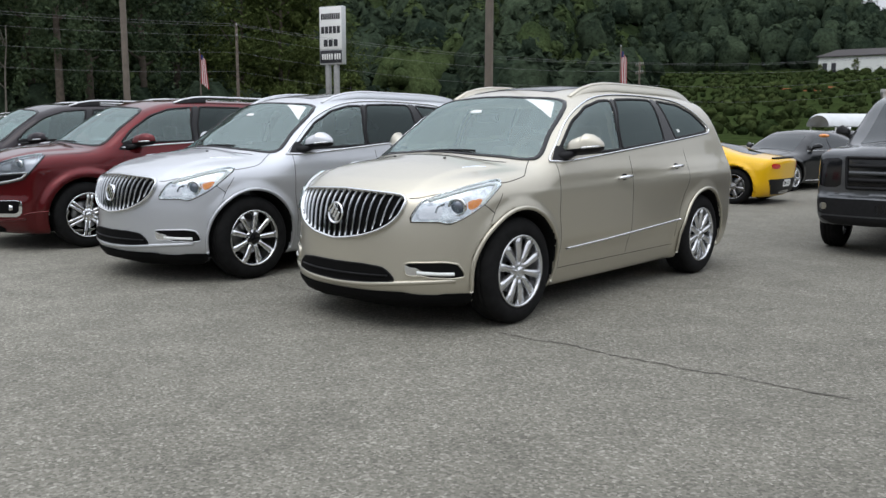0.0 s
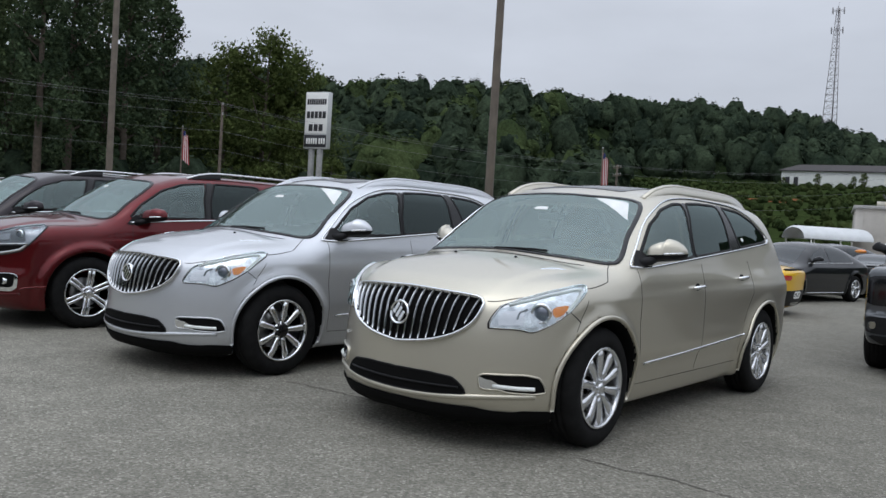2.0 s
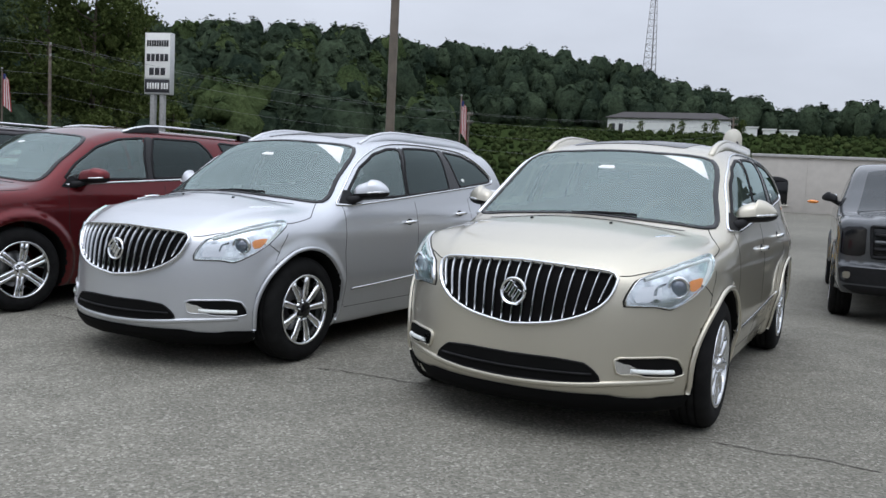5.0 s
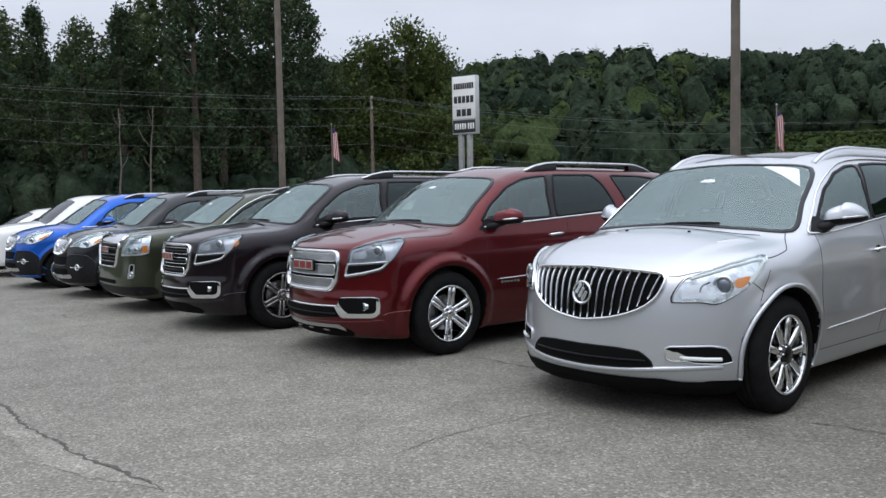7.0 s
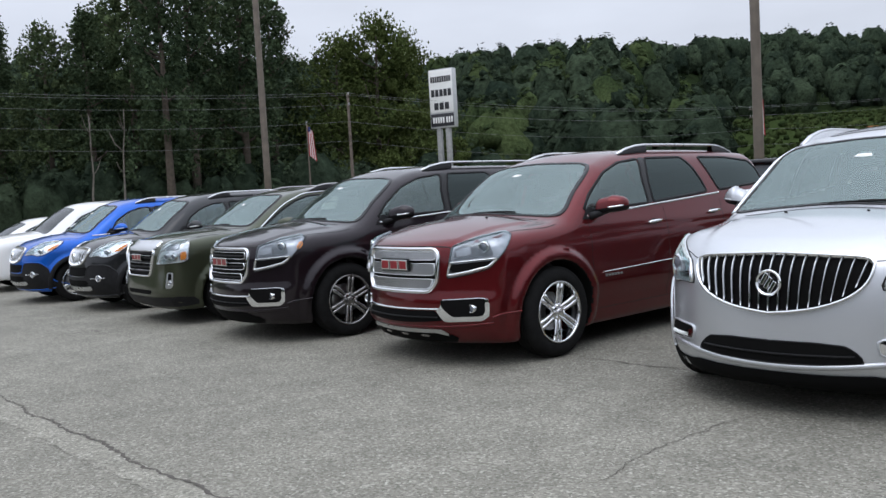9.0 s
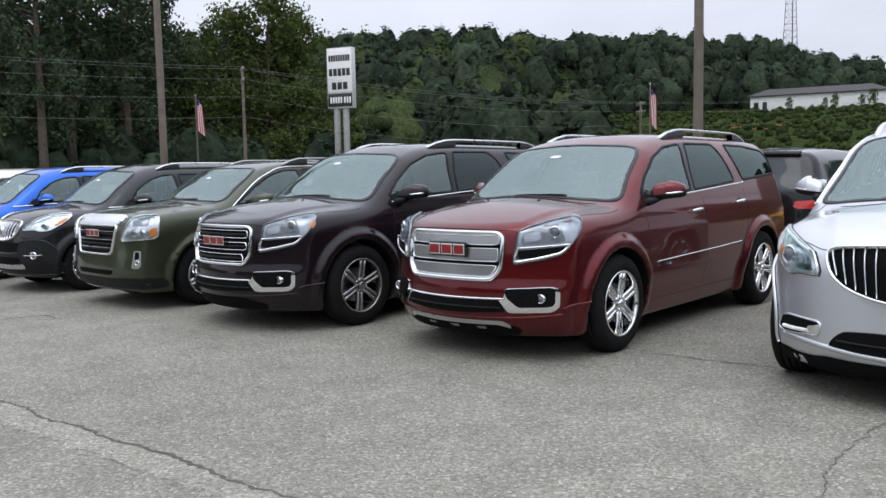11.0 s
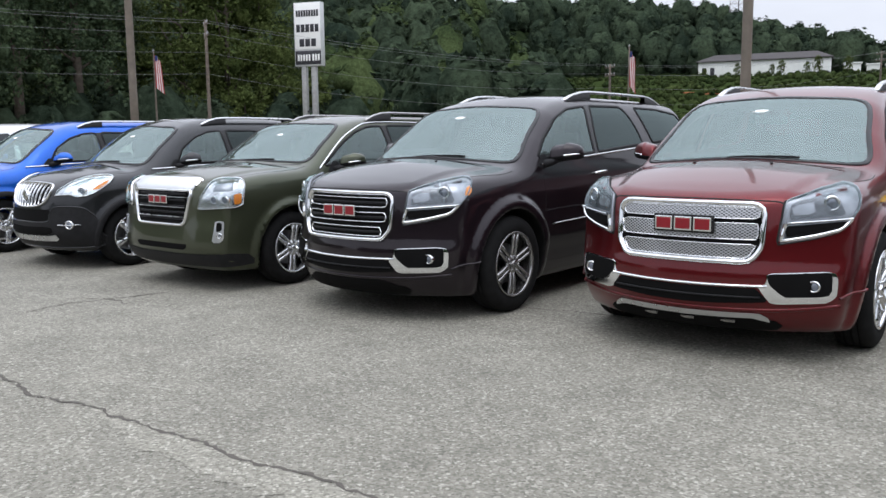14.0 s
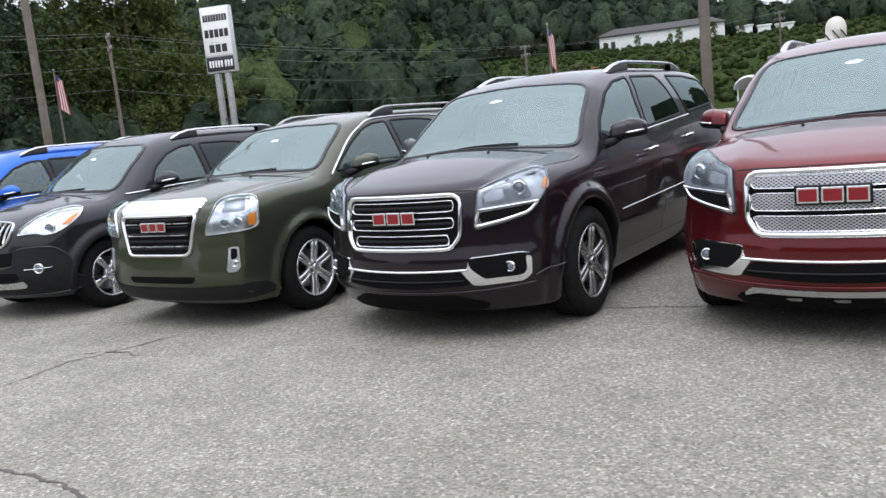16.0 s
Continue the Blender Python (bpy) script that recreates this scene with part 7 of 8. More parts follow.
def pylon_sign():
    s = tagged(new("pylon_sign"), "tall white roadside sign on two steel legs", "sign")
    w, d, top, hb = 2.0, 0.5, 10.35, 4.15
    bm = bmesh.new()
    box(bm, (0, 0, top - hb / 2), (w, d, hb), None, 0.03)
    part("cabinet", bm, plain("sign_edge", (0.55, 0.56, 0.56), 0.4, 0.3, 0.08), s)
    bm = bmesh.new()
    box(bm, (0, -d / 2 - 0.012, top - 1.55), (w - 0.12, 0.03, 3.0), None, 0.005)
    part("face", bm, SIGN_WHITE, s, "white sign face")
    bm = bmesh.new()
    box(bm, (0, -d / 2 - 0.012, top - 3.6), (w - 0.12, 0.03, 0.9), None, 0.005)
    lower = part("lower_panel", bm, SIGN_DARK, s, "dark lower panel")
    for count, z, hh, ww in ((9, top - 0.72, 0.42, 1.68), (5, top - 1.68, 0.50, 1.70), (3, top - 2.62, 0.50, 1.30)):
        step = ww / count
        for k in range(count):
            bm = bmesh.new()
            box(bm, (-ww / 2 + (k + 0.5) * step, -d / 2 - 0.034, z), (step * 0.80, 0.016, hh), None, 0.004)
            part("bar", bm, SIGN_DARK, s)
    for k in range(8):
        bm = bmesh.new()
        box(bm, (-0.7 + k * 0.2 + (0.08 if k > 4 else 0), -d / 2 - 0.034, top - 3.6), (0.13, 0.016, 0.42), None, 0.004)
        part("bar", bm, SIGN_WHITE, lower)
    for xx in (-0.42, 0.30):
        bm = bmesh.new()
        box(bm, (xx, 0, (top - hb) / 2), (0.34, 0.32, top - hb + 0.1), None, 0.02)
        part("leg", bm, POLE_GREY, s)
    bm = bmesh.new()
    box(bm, (-0.06, 0, 3.2), (0.5, 0.2, 0.12), None, 0.01)
    part("brace", bm, SIGN_DARK, s)
    s.matrix_world = pose(-7.2, 62.9, 0, 0, 0, -27)


pylon_sign()


def tower():
    t = tagged(new("lattice_mast"), "tall thin lattice radio mast on the ridge", "mast")
    steel = plain("mast_steel", (0.34, 0.33, 0.34), 0.5, 0.5, 0.1)
    z0 = float(land(np.float64(203), np.float64(400))) - 2
    H = 116.0 - z0

    def at(a, z):
        r = 4.6 - 3.7 * z / H
        return (r * math.cos(a), r * math.sin(a), z)

    for k in range(3):
        a, b = 2 * math.pi * k / 3 + 0.9, 2 * math.pi * (k + 1) / 3 + 0.9
        bm = bmesh.new()
        tube(bm, [at(a, 0), at(a, H)], 0.30 if k == 0 else 0.17, 6)
        part("leg", bm, steel, t)
        for i in range(22):
            u, w = H * i / 22, H * (i + 1) / 22
            bm = bmesh.new()
            tube(bm, [at(a, u), at(b, w)], 0.09, 4)
            tube(bm, [at(a, w), at(b, w)], 0.08, 4)
            part("lattice", bm, steel, t)
    for z in (H - 1.0, H - 10.5):
        for k in range(6):
            a = math.pi * k / 3
            bm = bmesh.new()
            tube(bm, [(0, 0, z), (2.9 * math.cos(a), 2.9 * math.sin(a), z)], 0.10, 4)
            box(bm, (2.9 * math.cos(a), 2.9 * math.sin(a), z), (0.4, 0.4, 2.6), None, 0.05)
            part("antenna", bm, steel, t)
    bm = bmesh.new()
    tube(bm, [(0, 0, H - 1), (0, 0, H + 3)], 0.10, 5)
    part("top_spike", bm, steel, t)
    t.matrix_world = pose(203, 400, z0)


tower()

# ---- buildings ----
ROOF_DARK = plain("dark_shingle", (0.055, 0.050, 0.050), 0.9, 0.0, 0.25, 2)
WALL_WHITE = plain("white_siding", (0.72, 0.73, 0.70), 0.7, 0.0, 0.06, 0.6)
STUCCO = plain("beige_stucco", (0.50, 0.47, 0.43), 0.85, 0.0, 0.08, 1.5, bump=0.004)
CREAM = plain("cream_panel", (0.66, 0.63, 0.55), 0.7, 0.0, 0.08, 1.5)
CANVAS = plain("white_canopy", (0.62, 0.64, 0.65), 0.6, 0.0, 0.06, 2)


def hill_house():
    h = tagged(new("long_building"), "long white building with a dark roof on the hill", "building")
    L, D, z0, ev, rg = 46.0, 14.0, 0.0, 6.6, 9.4
    bm = bmesh.new()
    box(bm, (L / 2, D / 2, ev / 2 - 1.0), (L, D, ev + 2.0), None, 0.05)
    part("wall", bm, WALL_WHITE, h)
    bm = bmesh.new()
    v = [bm.verts.new(p) for p in ((-0.8, -0.8, ev), (L + 0.8, -0.8, ev), (L + 0.8, D + 0.8, ev), (-0.8, D + 0.8, ev), (5, D / 2, rg), (L - 5, D / 2, rg))]
    w = [bm.verts.new(q.co - Vector((0, 0, 0.35))) for q in v[:4]]
    for f in ((0, 1, 5, 4), (1, 2, 5), (2, 3, 4, 5), (3, 0, 4)):
        bm.faces.new([v[i] for i in f])
    for i in range(4):
        bm.faces.new((v[i], v[(i + 1) % 4], w[(i + 1) % 4], w[i]))
    bm.faces.new(w[::-1])
    part("roof", bm, ROOF_DARK, h, smooth=False)
    for x, ww in ((2.2, 1.6), (5.2, 1.6)):
        bm = bmesh.new()
        box(bm, (x, -0.02, 2.4), (ww, 0.12, 3.6), None, 0.02)
        part("door", bm, SIGN_DARK, h)
    h.matrix_world = pose(140, 310, 21.9, 0, 0, math.degrees(math.atan2(-25, 37)))
    for k, (dx, dy, sx) in enumerate(((53, 6, 5.5), (60, 10, 4.5), (67, 8, 6.0))):
        e = tagged(new("outbuilding"), "small white outbuilding on the hill", "building", "outbuildings on the hill")
        bm = bmesh.new()
        box(bm, (0, 0, 1.5), (sx, 4, 5.0), None, 0.05)
        part("wall", bm, WALL_WHITE, e)
        bm = bmesh.new()
        box(bm, (0, 0, 4.2), (sx + 0.8, 4.8, 0.5), None, 0.1)
        part("roof", bm, WALL_WHITE, e)
        q = h.matrix_world @ Vector((dx, dy, 0))
        e.matrix_world = pose(q.x, q.y, q.z - 0.4 * k, 0, 0, -34)


hill_house()


def showroom():
    """The low beige building beside the lot, with an arched panel on its roof, a window and a barrel canopy."""
    b = tagged(new("low_building"), "low beige stucco building with arched roof panel", "building")
    L, D, H = 26.0, 12.0, 3.9
    bm = bmesh.new()
    box(bm, (L / 2, D / 2, H / 2), (L, D, H), None, 0.03)
    part("wall", bm, STUCCO, b)
    bm = bmesh.new()
    box(bm, (L / 2, D / 2, H + 0.09), (L + 0.3, D + 0.3, 0.2), None, 0.03)
    part("parapet", bm, plain("grey_coping", (0.40, 0.39, 0.38), 0.7), b)
    bm = bmesh.new()
    for x in (0.5, 7.2):
        box(bm, (x, -0.01, H / 2), (0.05, 0.04, H - 0.1), None, 0.01)
    part("wall_joint", bm, STUCCO, b)
    bm = bmesh.new()
    n = 16
    prof = [(1.2, 0.0), (1.2, 0.35), (1.75, 0.35), (1.75, 0.8)] + [(2.35 + 0.6 * math.cos(a), 0.9 + 0.75 * math.sin(a)) for a in np.linspace(math.pi * 0.98, 0.0, n)] + [(2.95, 0.0)]
    fr = [bm.verts.new((x, 0.3, H + 0.15 + z)) for x, z in prof]
    bk = [bm.verts.new((x, 0.65, H + 0.15 + z)) for x, z in prof]
    bm.faces.new(fr)
    bm.faces.new(bk[::-1])
    for i in range(len(prof)):
        j = (i + 1) % len(prof)
        bm.faces.new((fr[i], bk[i], bk[j], fr[j]))
    part("arched_panel", bm, CREAM, b, "cream arched roof panel")
    for x in (2.0, 2.6, 3.1):
        bm = bmesh.new()
        tube(bm, [(x, 0.1, H + 0.2), (x - 0.5, 0.3, H + 0.95)], 0.05, 6)
        part("strut", bm, SIGN_DARK, b)
    wd = new("window")
    wd.parent = b
    bm = bmesh.new()
    box(bm, (5.2, -0.01, 1.5), (1.7, 0.08, 1.5), None, 0.02)
    ellipsoid(bm, (5.2, -0.01, 2.25), (0.85, 0.04, 0.35))
    part("pane", bm, GLOSS_BLACK, wd)
    bm = bmesh.new()
    box(bm, (5.2, -0.06, 0.70), (1.9, 0.14, 0.1), None, 0.02)
    part("sill", bm, CREAM, wd)
    b.matrix_world = pose(28.6, 53.2, 0, 0, 0, -28)
    c = tagged(new("canopy"), "white barrel canopy on thin posts", "canopy")
    bm = bmesh.new()
    n = 14
    arc = [(1.5 * math.cos(a), 0.8 * math.sin(a)) for a in np.linspace(math.pi, 0, n)]
    rows = [[bm.verts.new((x, y * k, 1.75 + z * k)) for y, z in arc] for x, k in ((0, 0.85), (0.15, 1), (4.6, 1))]
    rows2 = [[bm.verts.new((x, y * k * 0.96, 1.72 + z * k * 0.95)) for y, z in arc] for x, k in ((0.02, 0.85), (0.15, 1), (4.6, 1))]
    for rr in (rows, rows2):
        for a, d in zip(rr, rr[1:]):
            for j in range(n - 1):
                bm.faces.new((a[j], a[j + 1], d[j + 1], d[j]))
    bm.faces.new(rows[0])
    part("cover", bm, CANVAS, c)
    for x in (0.4, 2.4):
        for y in (-1.4, 1.4):
            bm = bmesh.new()
            tube(bm, [(x, y, 0), (x, y, 1.8)], 0.05, 8)
            part("post", bm, SIGN_WHITE, c)
    c.matrix_world = pose(24.3, 52.6, 0, 0, 0, 6)


showroom()

# ---- cars farther off: a plainer build with glass, lamps, bumpers and wheels ----
SEDAN = dict(
    RIBBED, wb=2.84, R=0.335, xf=2.42, xr=-2.50, low=0.17, plan_w=0.93, flare=0.02, haunch=0.02, crease=0.02, hood_x=1.15, edge=0.16, dome=0.12,
    top=[(-2.9, 0.98), (-2.45, 1.03), (-1.95, 1.10), (-1.5, 1.24), (-0.95, 1.40), (-0.35, 1.46), (0.1, 1.43), (0.55, 1.28), (1.1, 1.0), (1.25, 0.96), (1.8, 0.88), (2.2, 0.78), (2.7, 0.6)],
    plan=[(-2.9, 0.62), (-2.4, 0.80), (-2.0, 0.89), (-1.4, 0.925), (0, 0.93), (1.3, 0.925), (1.7, 0.90), (2.0, 0.85), (2.3, 0.74), (2.6, 0.6)],
    tuck=[(0, 0.1), (0.2, 0.05), (0.4, 0.0), (0.7, 0.0), (0.85, 0.02), (0.95, 0.07), (1.1, 0.14), (1.3, 0.24), (1.5, 0.36)],
    nose=[(0.1, 0.2), (0.22, 0.05), (0.4, 0.0), (0.6, 0.02), (0.75, 0.10), (0.9, 0.3)], tail=[(0.1, 0.2), (0.3, 0.03), (0.6, 0.0), (0.9, 0.06), (1.1, 0.2), (1.4, 0.5)],
    nose_round=0.35, nose_pow=2.4, tail_round=0.25, cabin=None)
COUPE = dict(
    SEDAN, wb=2.71, xf=2.15, xr=-2.12, R=0.345, plan_w=0.94, low=0.14, flare=0.035, haunch=0.05, hood_x=0.75, edge=0.18,
    top=[(-2.6, 0.84), (-2.1, 0.90), (-1.8, 0.95), (-1.3, 1.02), (-0.8, 1.16), (-0.3, 1.23), (0.1, 1.19), (0.6, 0.97), (0.9, 0.88), (1.5, 0.80), (2.0, 0.66), (2.4, 0.5)],
    plan=[(-2.5, 0.74), (-2.1, 0.87), (-1.7, 0.94), (-1.2, 0.95), (-0.2, 0.91), (0.8, 0.92), (1.3, 0.93), (1.7, 0.86), (2.0, 0.72), (2.4, 0.5)],
    tuck=[(0, 0.1), (0.2, 0.05), (0.4, 0.0), (0.65, 0.0), (0.8, 0.03), (0.9, 0.09), (1.05, 0.2), (1.3, 0.36)],
    tail=[(0.1, 0.22), (0.25, 0.08), (0.45, 0.03), (0.6, 0.02), (0.85, 0.0), (0.95, 0.06), (1.2, 0.5)], tail_round=0.16)
WAGON = dict(
    RIBBED, nose_round=0.29, nose_pow=2.9, wb=2.91, R=0.385, xf=2.36, xr=-2.46, plan_w=0.98, flare=0.035, haunch=0.0, hood_x=1.2, edge=0.11, low=0.24,
    top=[(-2.9, 1.60), (-2.2, 1.67), (-1.6, 1.71), (-0.8, 1.74), (0, 1.73), (0.3, 1.70), (0.55, 1.62), (0.95, 1.36), (1.2, 1.18), (1.32, 1.14), (1.7, 1.11), (2.1, 1.04), (2.5, 0.9)],
    tail=[(0.2, 0.14), (0.35, 0.03), (0.55, 0.0), (0.8, 0.03), (1.0, 0.05), (1.15, 0.08), (1.4, 0.22), (1.65, 0.34), (1.8, 0.4)], tail_round=0.14, cabin=None)
TRUCK = dict(
    RIBBED, wb=3.68, R=0.405, xf=2.80, xr=-3.08, plan_w=0.985, flare=0.035, flare_w=0.12, haunch=0.0, crease=0.0, hood_x=1.55, edge=0.10, sharp=0.07, dome=0.05, low=0.34,
    top=[(-3.4, 1.36), (-1.25, 1.36), (-1.12, 1.38), (-1.02, 1.80), (-0.9, 1.88), (-0.1, 1.93), (0.5, 1.90), (0.75, 1.84), (1.15, 1.55), (1.5, 1.32), (1.62, 1.28), (2.2, 1.26), (2.6, 1.22), (2.75, 1.17), (3.1, 1.0)],
    plan=[(-3.3, 0.94), (-2.9, 0.965), (0, 0.975), (1.8, 0.97), (2.3, 0.965), (2.6, 0.94), (3.0, 0.86)],
    tuck=[(0, 0.1), (0.35, 0.05), (0.5, 0.01), (0.8, 0.0), (1.1, 0.0), (1.3, 0.02), (1.45, 0.08), (1.7, 0.16), (1.95, 0.24)],
    nose=[(0.2, 0.2), (0.36, 0.05), (0.46, 0.0), (0.66, 0.0), (0.70, 0.05), (0.95, 0.06), (1.15, 0.08), (1.24, 0.16), (1.4, 0.4)],
    tail=[(0.2, 0.2), (0.5, 0.02), (0.8, 0.0), (1.5, 0.02), (2.0, 0.05)], nose_round=0.13, nose_pow=3.0, tail_round=0.05, cabin=None, bed=(-2.98, -1.2, 0.85))


def far_car(label, key, spec, mat, where, heading, o, wheel_style=W_FIVE):
    root = tagged(new(o["name"]), label, o.get("category", "car"), "cars farther back")
    sh = Shape(spec)
    body_mesh(key, sh, [], None, mat, root, 0.045)
    for view, poly, nm, m in o["panels"]:
        both = view == "side" or isinstance(view, int)
        for right in ((False, True) if both else (False,)):
            patch(nm, sh, rounded(np.array(poly), 0.03), view, m, root, off=0.006, step=0.07, flip=right)
    for view, line, nm, w, hh, m in o.get("beads", ()):
        for right in ((False, True) if view == "side" or isinstance(view, int) else (False,)):
            bead(nm, sh, np.array(line), view, w, hh, m, root, flip=right)
    for right in (False, True):
        if o.get("mirror"):
            mx, mz = o["mirror"]
            my = float(sh.lay([(mx, mz)], "side")[0][0][1])
            side_mirror(root, sh, (mx - 0.08, my + 0.02, my + 0.22, mz + 0.03, mz + 0.16, mx + 0.10), o.get("mirror_mat", mat), right, False)
        for ax in (spec["wb"] / 2, -spec["wb"] / 2):
            wheel(root, ax, spec["plan_w"], spec["R"], spec["R"] * 0.68, wheel_style, right)
    underbody(root, spec)
    root.matrix_world = pose(where[0], where[1], 0, 0, 0, heading)
    return root


GLASS_CAR = plain("dark_car_glass", (0.020, 0.026, 0.029), 0.05, 0.0, 0.1)
SEDAN_O = dict(name="sedan", mirror=(0.62, 0.98), panels=[
    ("side", [(0.72, 0.985), (0.35, 1.20), (0.0, 1.33), (-0.12, 1.34), (-0.14, 0.985)], "side_window", GLASS_CAR),
    ("side", [(-0.22, 0.985), (-0.20, 1.345), (-0.7, 1.32), (-1.15, 1.20), (-1.35, 1.03)], "side_window", GLASS_CAR),
    ("top", [(1.08, -0.62), (1.12, 0.0), (1.08, 0.62), (0.35, 0.50), (0.38, 0.0), (0.35, -0.50)], "windshield", GLASS_CAR),
    ("top", [(-1.0, -0.5), (-1.0, 0.5), (-1.75, 0.58), (-1.75, -0.58)], "rear_window", GLASS_CAR),
    ("front", [(-0.42, 0.66), (0.42, 0.66), (0.36, 0.48), (-0.36, 0.48)], "grille", GLOSS_BLACK),
    ("front", [(-0.6, 0.36), (0.6, 0.36), (0.5, 0.24), (-0.5, 0.24)], "lower_intake", GLOSS_BLACK),
    (42, [(-0.72, 0.62), (-0.80, 0.72), (-1.12, 0.78), (-1.05, 0.66)], "headlamp", REFLECTOR),
    ("rear", [(-0.75, 0.86), (-0.4, 0.86), (-0.4, 0.74), (-0.75, 0.72)], "tail_lamp", RED_LENS),
    ("rear", [(0.75, 0.86), (0.4, 0.86), (0.4, 0.74), (0.75, 0.72)], "tail_lamp", RED_LENS),
    ("rear", [(-0.26, 0.62), (0.26, 0.62), (0.26, 0.50), (-0.26, 0.50)], "plate_holder", STICKER)],
    beads=[("side", [(0.9, 0.24), (-0.9, 0.24)], "sill_trim", 0.025, 0.012, CHROME), ("side", [(0.8, 0.95), (-1.3, 0.985)], "window_trim", 0.018, 0.008, CHROME)])
COUPE_O = dict(name="sports_car", mirror=(0.45, 0.86), panels=[
    ("side", [(0.5, 0.90), (0.1, 1.07), (-0.3, 1.13), (-0.75, 1.07), (-1.0, 0.95)], "side_window", GLASS_CAR),
    ("top", [(0.75, -0.6), (0.8, 0), (0.75, 0.6), (0.1, 0.5), (0.1, -0.5)], "windshield", GLASS_CAR),
    ("top", [(-0.7, -0.42), (-0.7, 0.42), (-1.6, 0.5), (-1.6, -0.5)], "rear_window", GLASS_CAR),
    ("rear", [(-0.80, 0.50), (0.80, 0.50), (0.62, 0.20), (-0.62, 0.20)], "rear_bumper", BLACK),
    ("rear", [(-0.76, 0.80), (-0.45, 0.785), (-0.48, 0.70), (-0.72, 0.70)], "tail_lamp", RED_LENS),
    ("rear", [(0.76, 0.80), (0.45, 0.785), (0.48, 0.70), (0.72, 0.70)], "tail_lamp", RED_LENS),
    ("rear", [(-0.22, 0.48), (0.22, 0.48), (0.22, 0.34), (-0.22, 0.34)], "plate_holder", STICKER),
    ("rear", [(-0.30, 0.26), (0.30, 0.26), (0.28, 0.19), (-0.28, 0.19)], "exhaust", CHROME),
    ("side", [(0.78, 0.66), (0.95, 0.60), (0.80, 0.42), (0.70, 0.45)], "side_vent", GLOSS_BLACK),
    ("side", [(0.85, 0.24), (-0.85, 0.24), (-0.85, 0.18), (0.85, 0.18)], "sill", BLACK)],
    beads=[("rear", [(-0.6, 0.89), (0, 0.90), (0.6, 0.89)], "spoiler", 0.05, 0.03, BLACK)])
WAGON_O = dict(name="crossover", mirror=(0.72, 1.13), panels=[
    ("side", [(0.85, 1.13), (0.5, 1.42), (0.2, 1.54), (-0.1, 1.56), (-0.12, 1.13)], "side_window", GLASS_CAR),
    ("side", [(-0.2, 1.13), (-0.18, 1.565), (-0.9, 1.55), (-1.1, 1.17)], "side_window", GLASS_CAR),
    ("side", [(-1.2, 1.18), (-1.05, 1.545), (-1.75, 1.50), (-1.95, 1.25)], "side_window", GLASS_CAR),
    ("top", [(1.18, -0.70), (1.25, 0), (1.18, 0.70), (0.5, 0.58), (0.54, 0), (0.5, -0.58)], "windshield", GLASS_CAR),
    ("rear", [(-0.62, 1.56), (0.62, 1.56), (0.70, 1.16), (-0.70, 1.16)], "rear_window", GLASS_CAR),
    ("rear", [(-0.90, 1.06), (-0.62, 1.04), (-0.62, 0.95), (-0.88, 0.95)], "tail_lamp", RED_LENS),
    ("rear", [(0.90, 1.06), (0.62, 1.04), (0.62, 0.95), (0.88, 0.95)], "tail_lamp", RED_LENS),
    ("rear", [(-0.84, 0.52), (0.84, 0.52), (0.80, 0.30), (-0.80, 0.30)], "rear_bumper", BLACK),
    ("rear", [(-0.86, 0.58), (-0.66, 0.58), (-0.66, 0.53), (-0.86, 0.53)], "reflector", RED_LENS),
    ("rear", [(0.86, 0.58), (0.66, 0.58), (0.66, 0.53), (0.86, 0.53)], "reflector", RED_LENS),
    ("rear", [(-0.26, 0.90), (0.26, 0.90), (0.26, 0.76), (-0.26, 0.76)], "plate_holder", GLOSS_BLACK),
    ("front", [(-0.5, 0.98), (0.5, 0.98), (0.45, 0.72), (-0.45, 0.72)], "grille", GLOSS_BLACK),
    (38, [(-0.95, 0.82), (-0.95, 0.95), (-0.70, 1.0), (-0.72, 0.84)], "headlamp", REFLECTOR)],
    beads=[("rear", [(-0.62, 1.62), (0, 1.64), (0.62, 1.62)], "spoiler", 0.09, 0.05, GLOSS_BLACK), ("rear", [(-0.45, 0.985), (0.45, 0.985)], "tail_trim", 0.03, 0.014, CHROME), ("rear", [(-0.75, 0.62), (0.75, 0.62)], "bumper_trim", 0.02, 0.012, CHROME),
           ("side", [(0.95, 1.09), (-1.9, 1.15)], "window_trim", 0.018, 0.008, CHROME)])
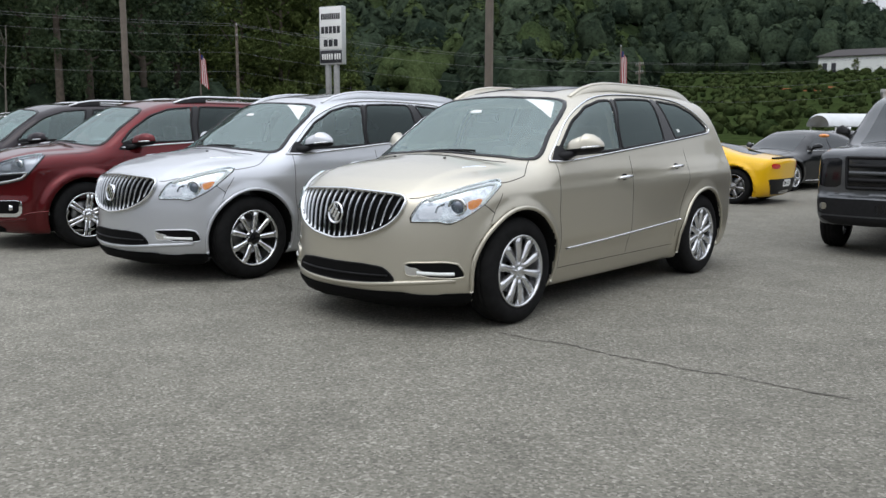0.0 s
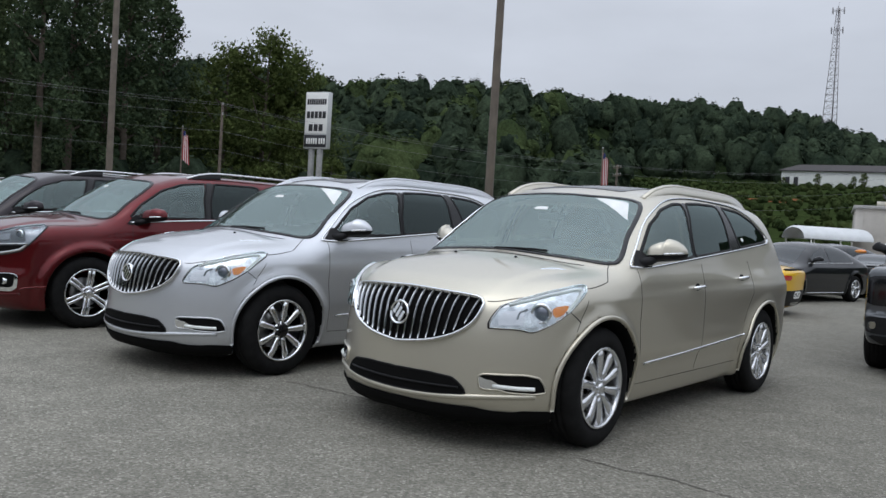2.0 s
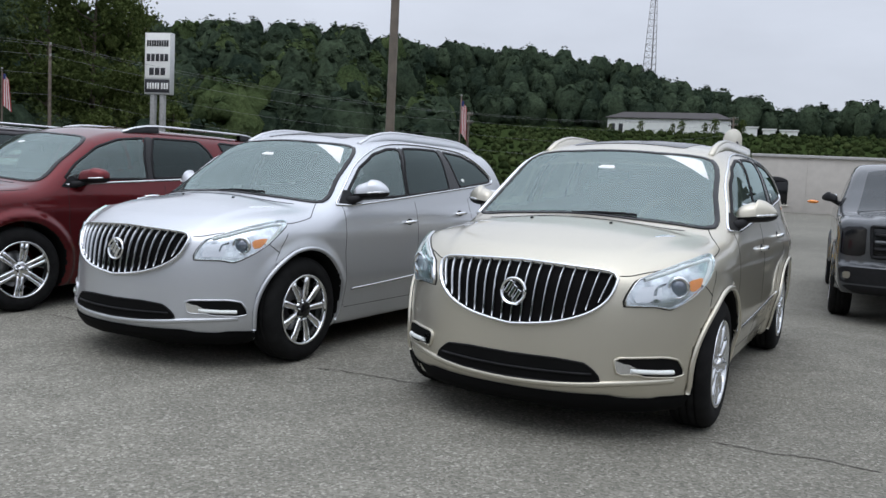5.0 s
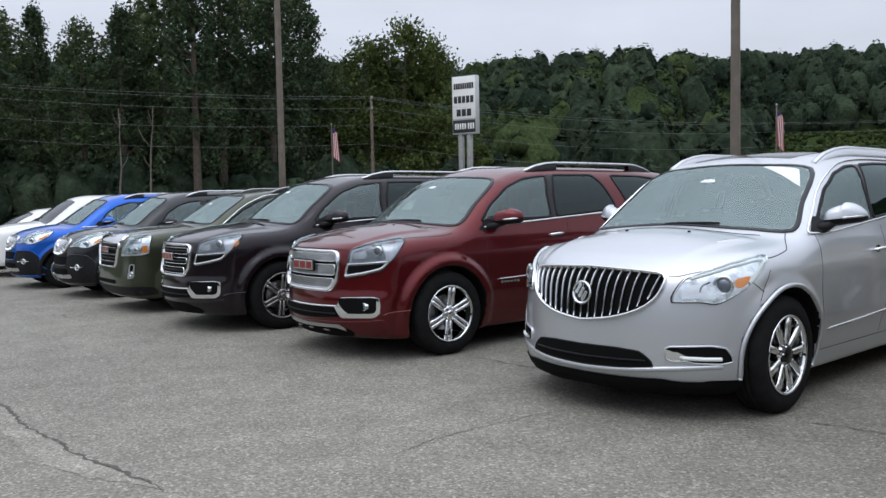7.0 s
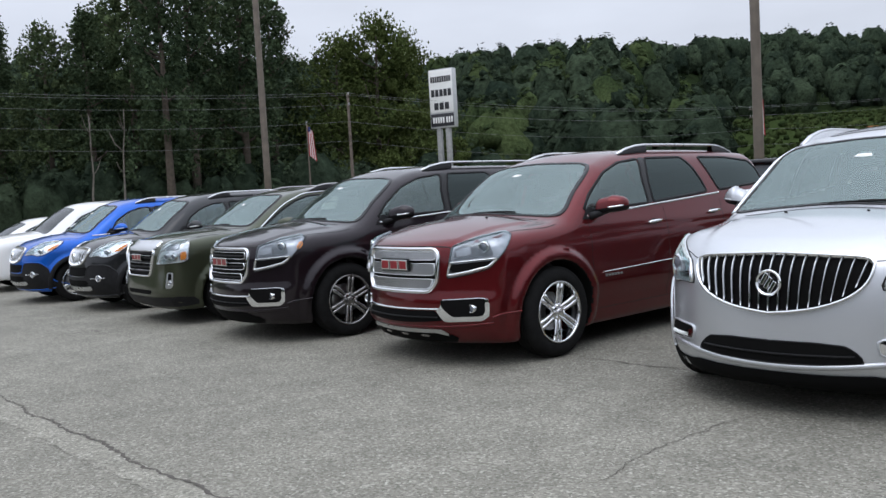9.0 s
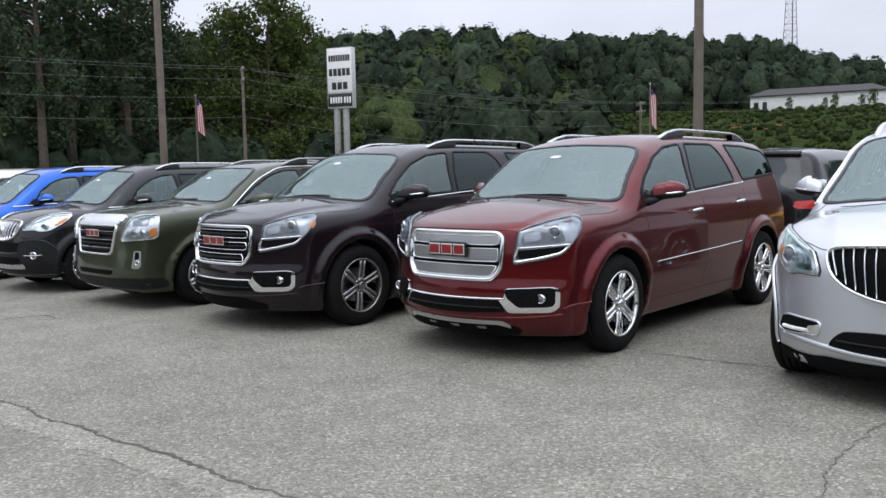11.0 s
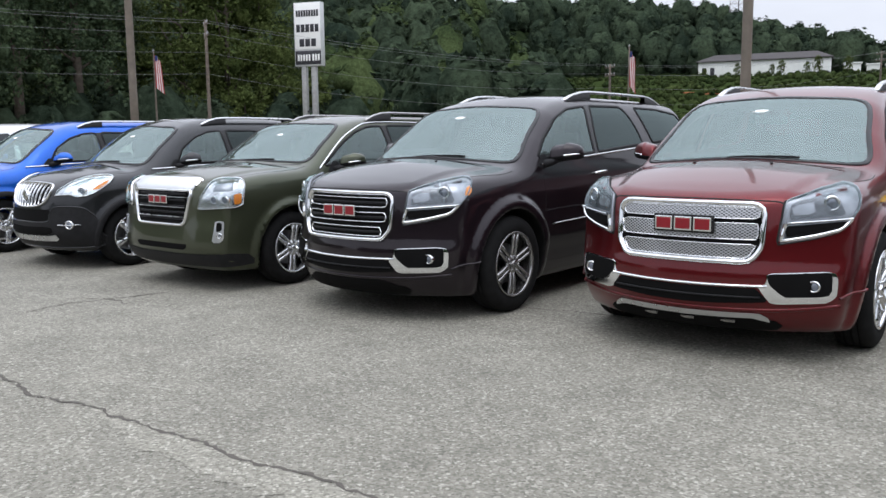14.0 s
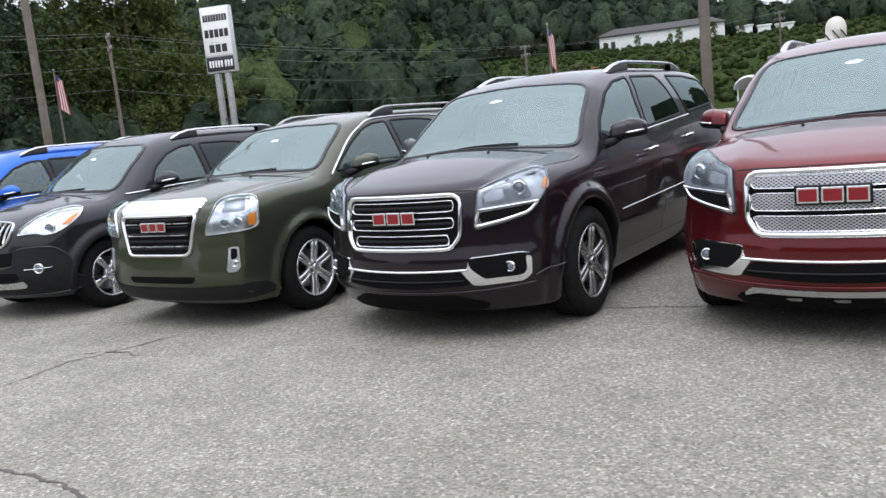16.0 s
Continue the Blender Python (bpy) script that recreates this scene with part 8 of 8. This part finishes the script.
TRUCK_O = dict(name="pickup_truck", category="pickup truck", mirror=(1.02, 1.34), mirror_mat=BLACK, panels=[
    ("side", [(1.12, 1.33), (0.72, 1.66), (0.5, 1.74), (0.2, 1.76), (0.18, 1.33)], "side_window", GLASS_CAR),
    ("side", [(0.08, 1.33), (0.10, 1.77), (-0.8, 1.73), (-0.88, 1.33)], "side_window", GLASS_CAR),
    ("top", [(1.46, -0.74), (1.52, 0), (1.46, 0.74), (0.74, 0.62), (0.78, 0), (0.74, -0.62)], "windshield", GLASS_CAR),
    ("front", [(-0.62, 1.12), (0.62, 1.12), (0.60, 0.78), (-0.60, 0.78)], "grille", GLOSS_BLACK),
    ("front", [(-0.93, 0.655), (0.93, 0.655), (0.90, 0.47), (-0.90, 0.47)], "front_bumper", BLACK),
    ("front", [(-0.28, 0.62), (0.28, 0.62), (0.28, 0.50), (-0.28, 0.50)], "plate_holder", GLOSS_BLACK),
    ("front", [(-0.9, 0.45), (0.9, 0.45), (0.75, 0.36), (-0.75, 0.36)], "valance", BLACK),
    ("front", [(0.67, 1.12), (0.92, 1.10), (0.92, 0.78), (0.67, 0.78)], "headlamp", GLOSS_BLACK),
    ("front", [(-0.67, 1.12), (-0.92, 1.10), (-0.92, 0.78), (-0.67, 0.78)], "headlamp", GLOSS_BLACK)],
    beads=[("front", [(-0.58, 0.87), (0.58, 0.87)], "bar", 0.05, 0.035, BLACK), ("front", [(-0.58, 0.95), (0.58, 0.95)], "bar", 0.05, 0.035, SLATE), ("front", [(-0.58, 1.03), (0.58, 1.03)], "bar", 0.05, 0.035, BLACK),
           ("front", [(-0.62, 1.12), (0.62, 1.12), (0.60, 0.78), (-0.60, 0.78), (-0.62, 1.12)], "frame", 0.04, 0.03, BLACK)])

truck = far_car("slate grey pickup truck with black grille and bumper", "truck", TRUCK, SLATE, (7.22, 11.15), 232.0, TRUCK_O, W_DARK)
tsh = Shape(TRUCK)
for right in (False, True):
    fl = patch("fog_lamp", tsh, rounded(np.array([(0.80, 0.60), (0.88, 0.60), (0.88, 0.52), (0.80, 0.52)]), 0.03), "front", CHROME, truck, off=0.012, step=0.03, flip=right)
    bm = bmesh.new()
    ellipsoid(bm, (1.085, (-1 if right else 1) * 1.26, 1.36), (0.03, 0.07, 0.025))
    part("mirror_marker", bm, AMBER, truck)
far_car("bright yellow low sports car seen from behind", "coupe", COUPE, YELLOW, (5.75, 17.75), 140.0, COUPE_O, W_DARK)
far_car("black sedan with bright wheels parked across the lot", "sedan", SEDAN, BLACK_PAINT, (9.56, 21.3), 215.0, SEDAN_O)
far_car("black low sports car seen from behind", "coupe", COUPE, BLACK_PAINT, (13.6, 24.6), 60.0, COUPE_O, W_DARK)
far_car("dark sedan parked farther back", "sedan", SEDAN, BLACK_PAINT, (12.2, 25.0), 200.0, SEDAN_O)
far_car("dark grey crossover with red tail lamps, parked rear out", "wagon", WAGON, BLACK_PAINT, (0.71, 15.39), 45.0, WAGON_O)
far_car("white crossover beyond the blue one", "wagon", WAGON, WHITE, (-13.1, 20.7), 224.0, WAGON_O)
far_car("white sedan in the front row", "sedan", SEDAN, WHITE, (-15.3, 22.4), 224.0, SEDAN_O)
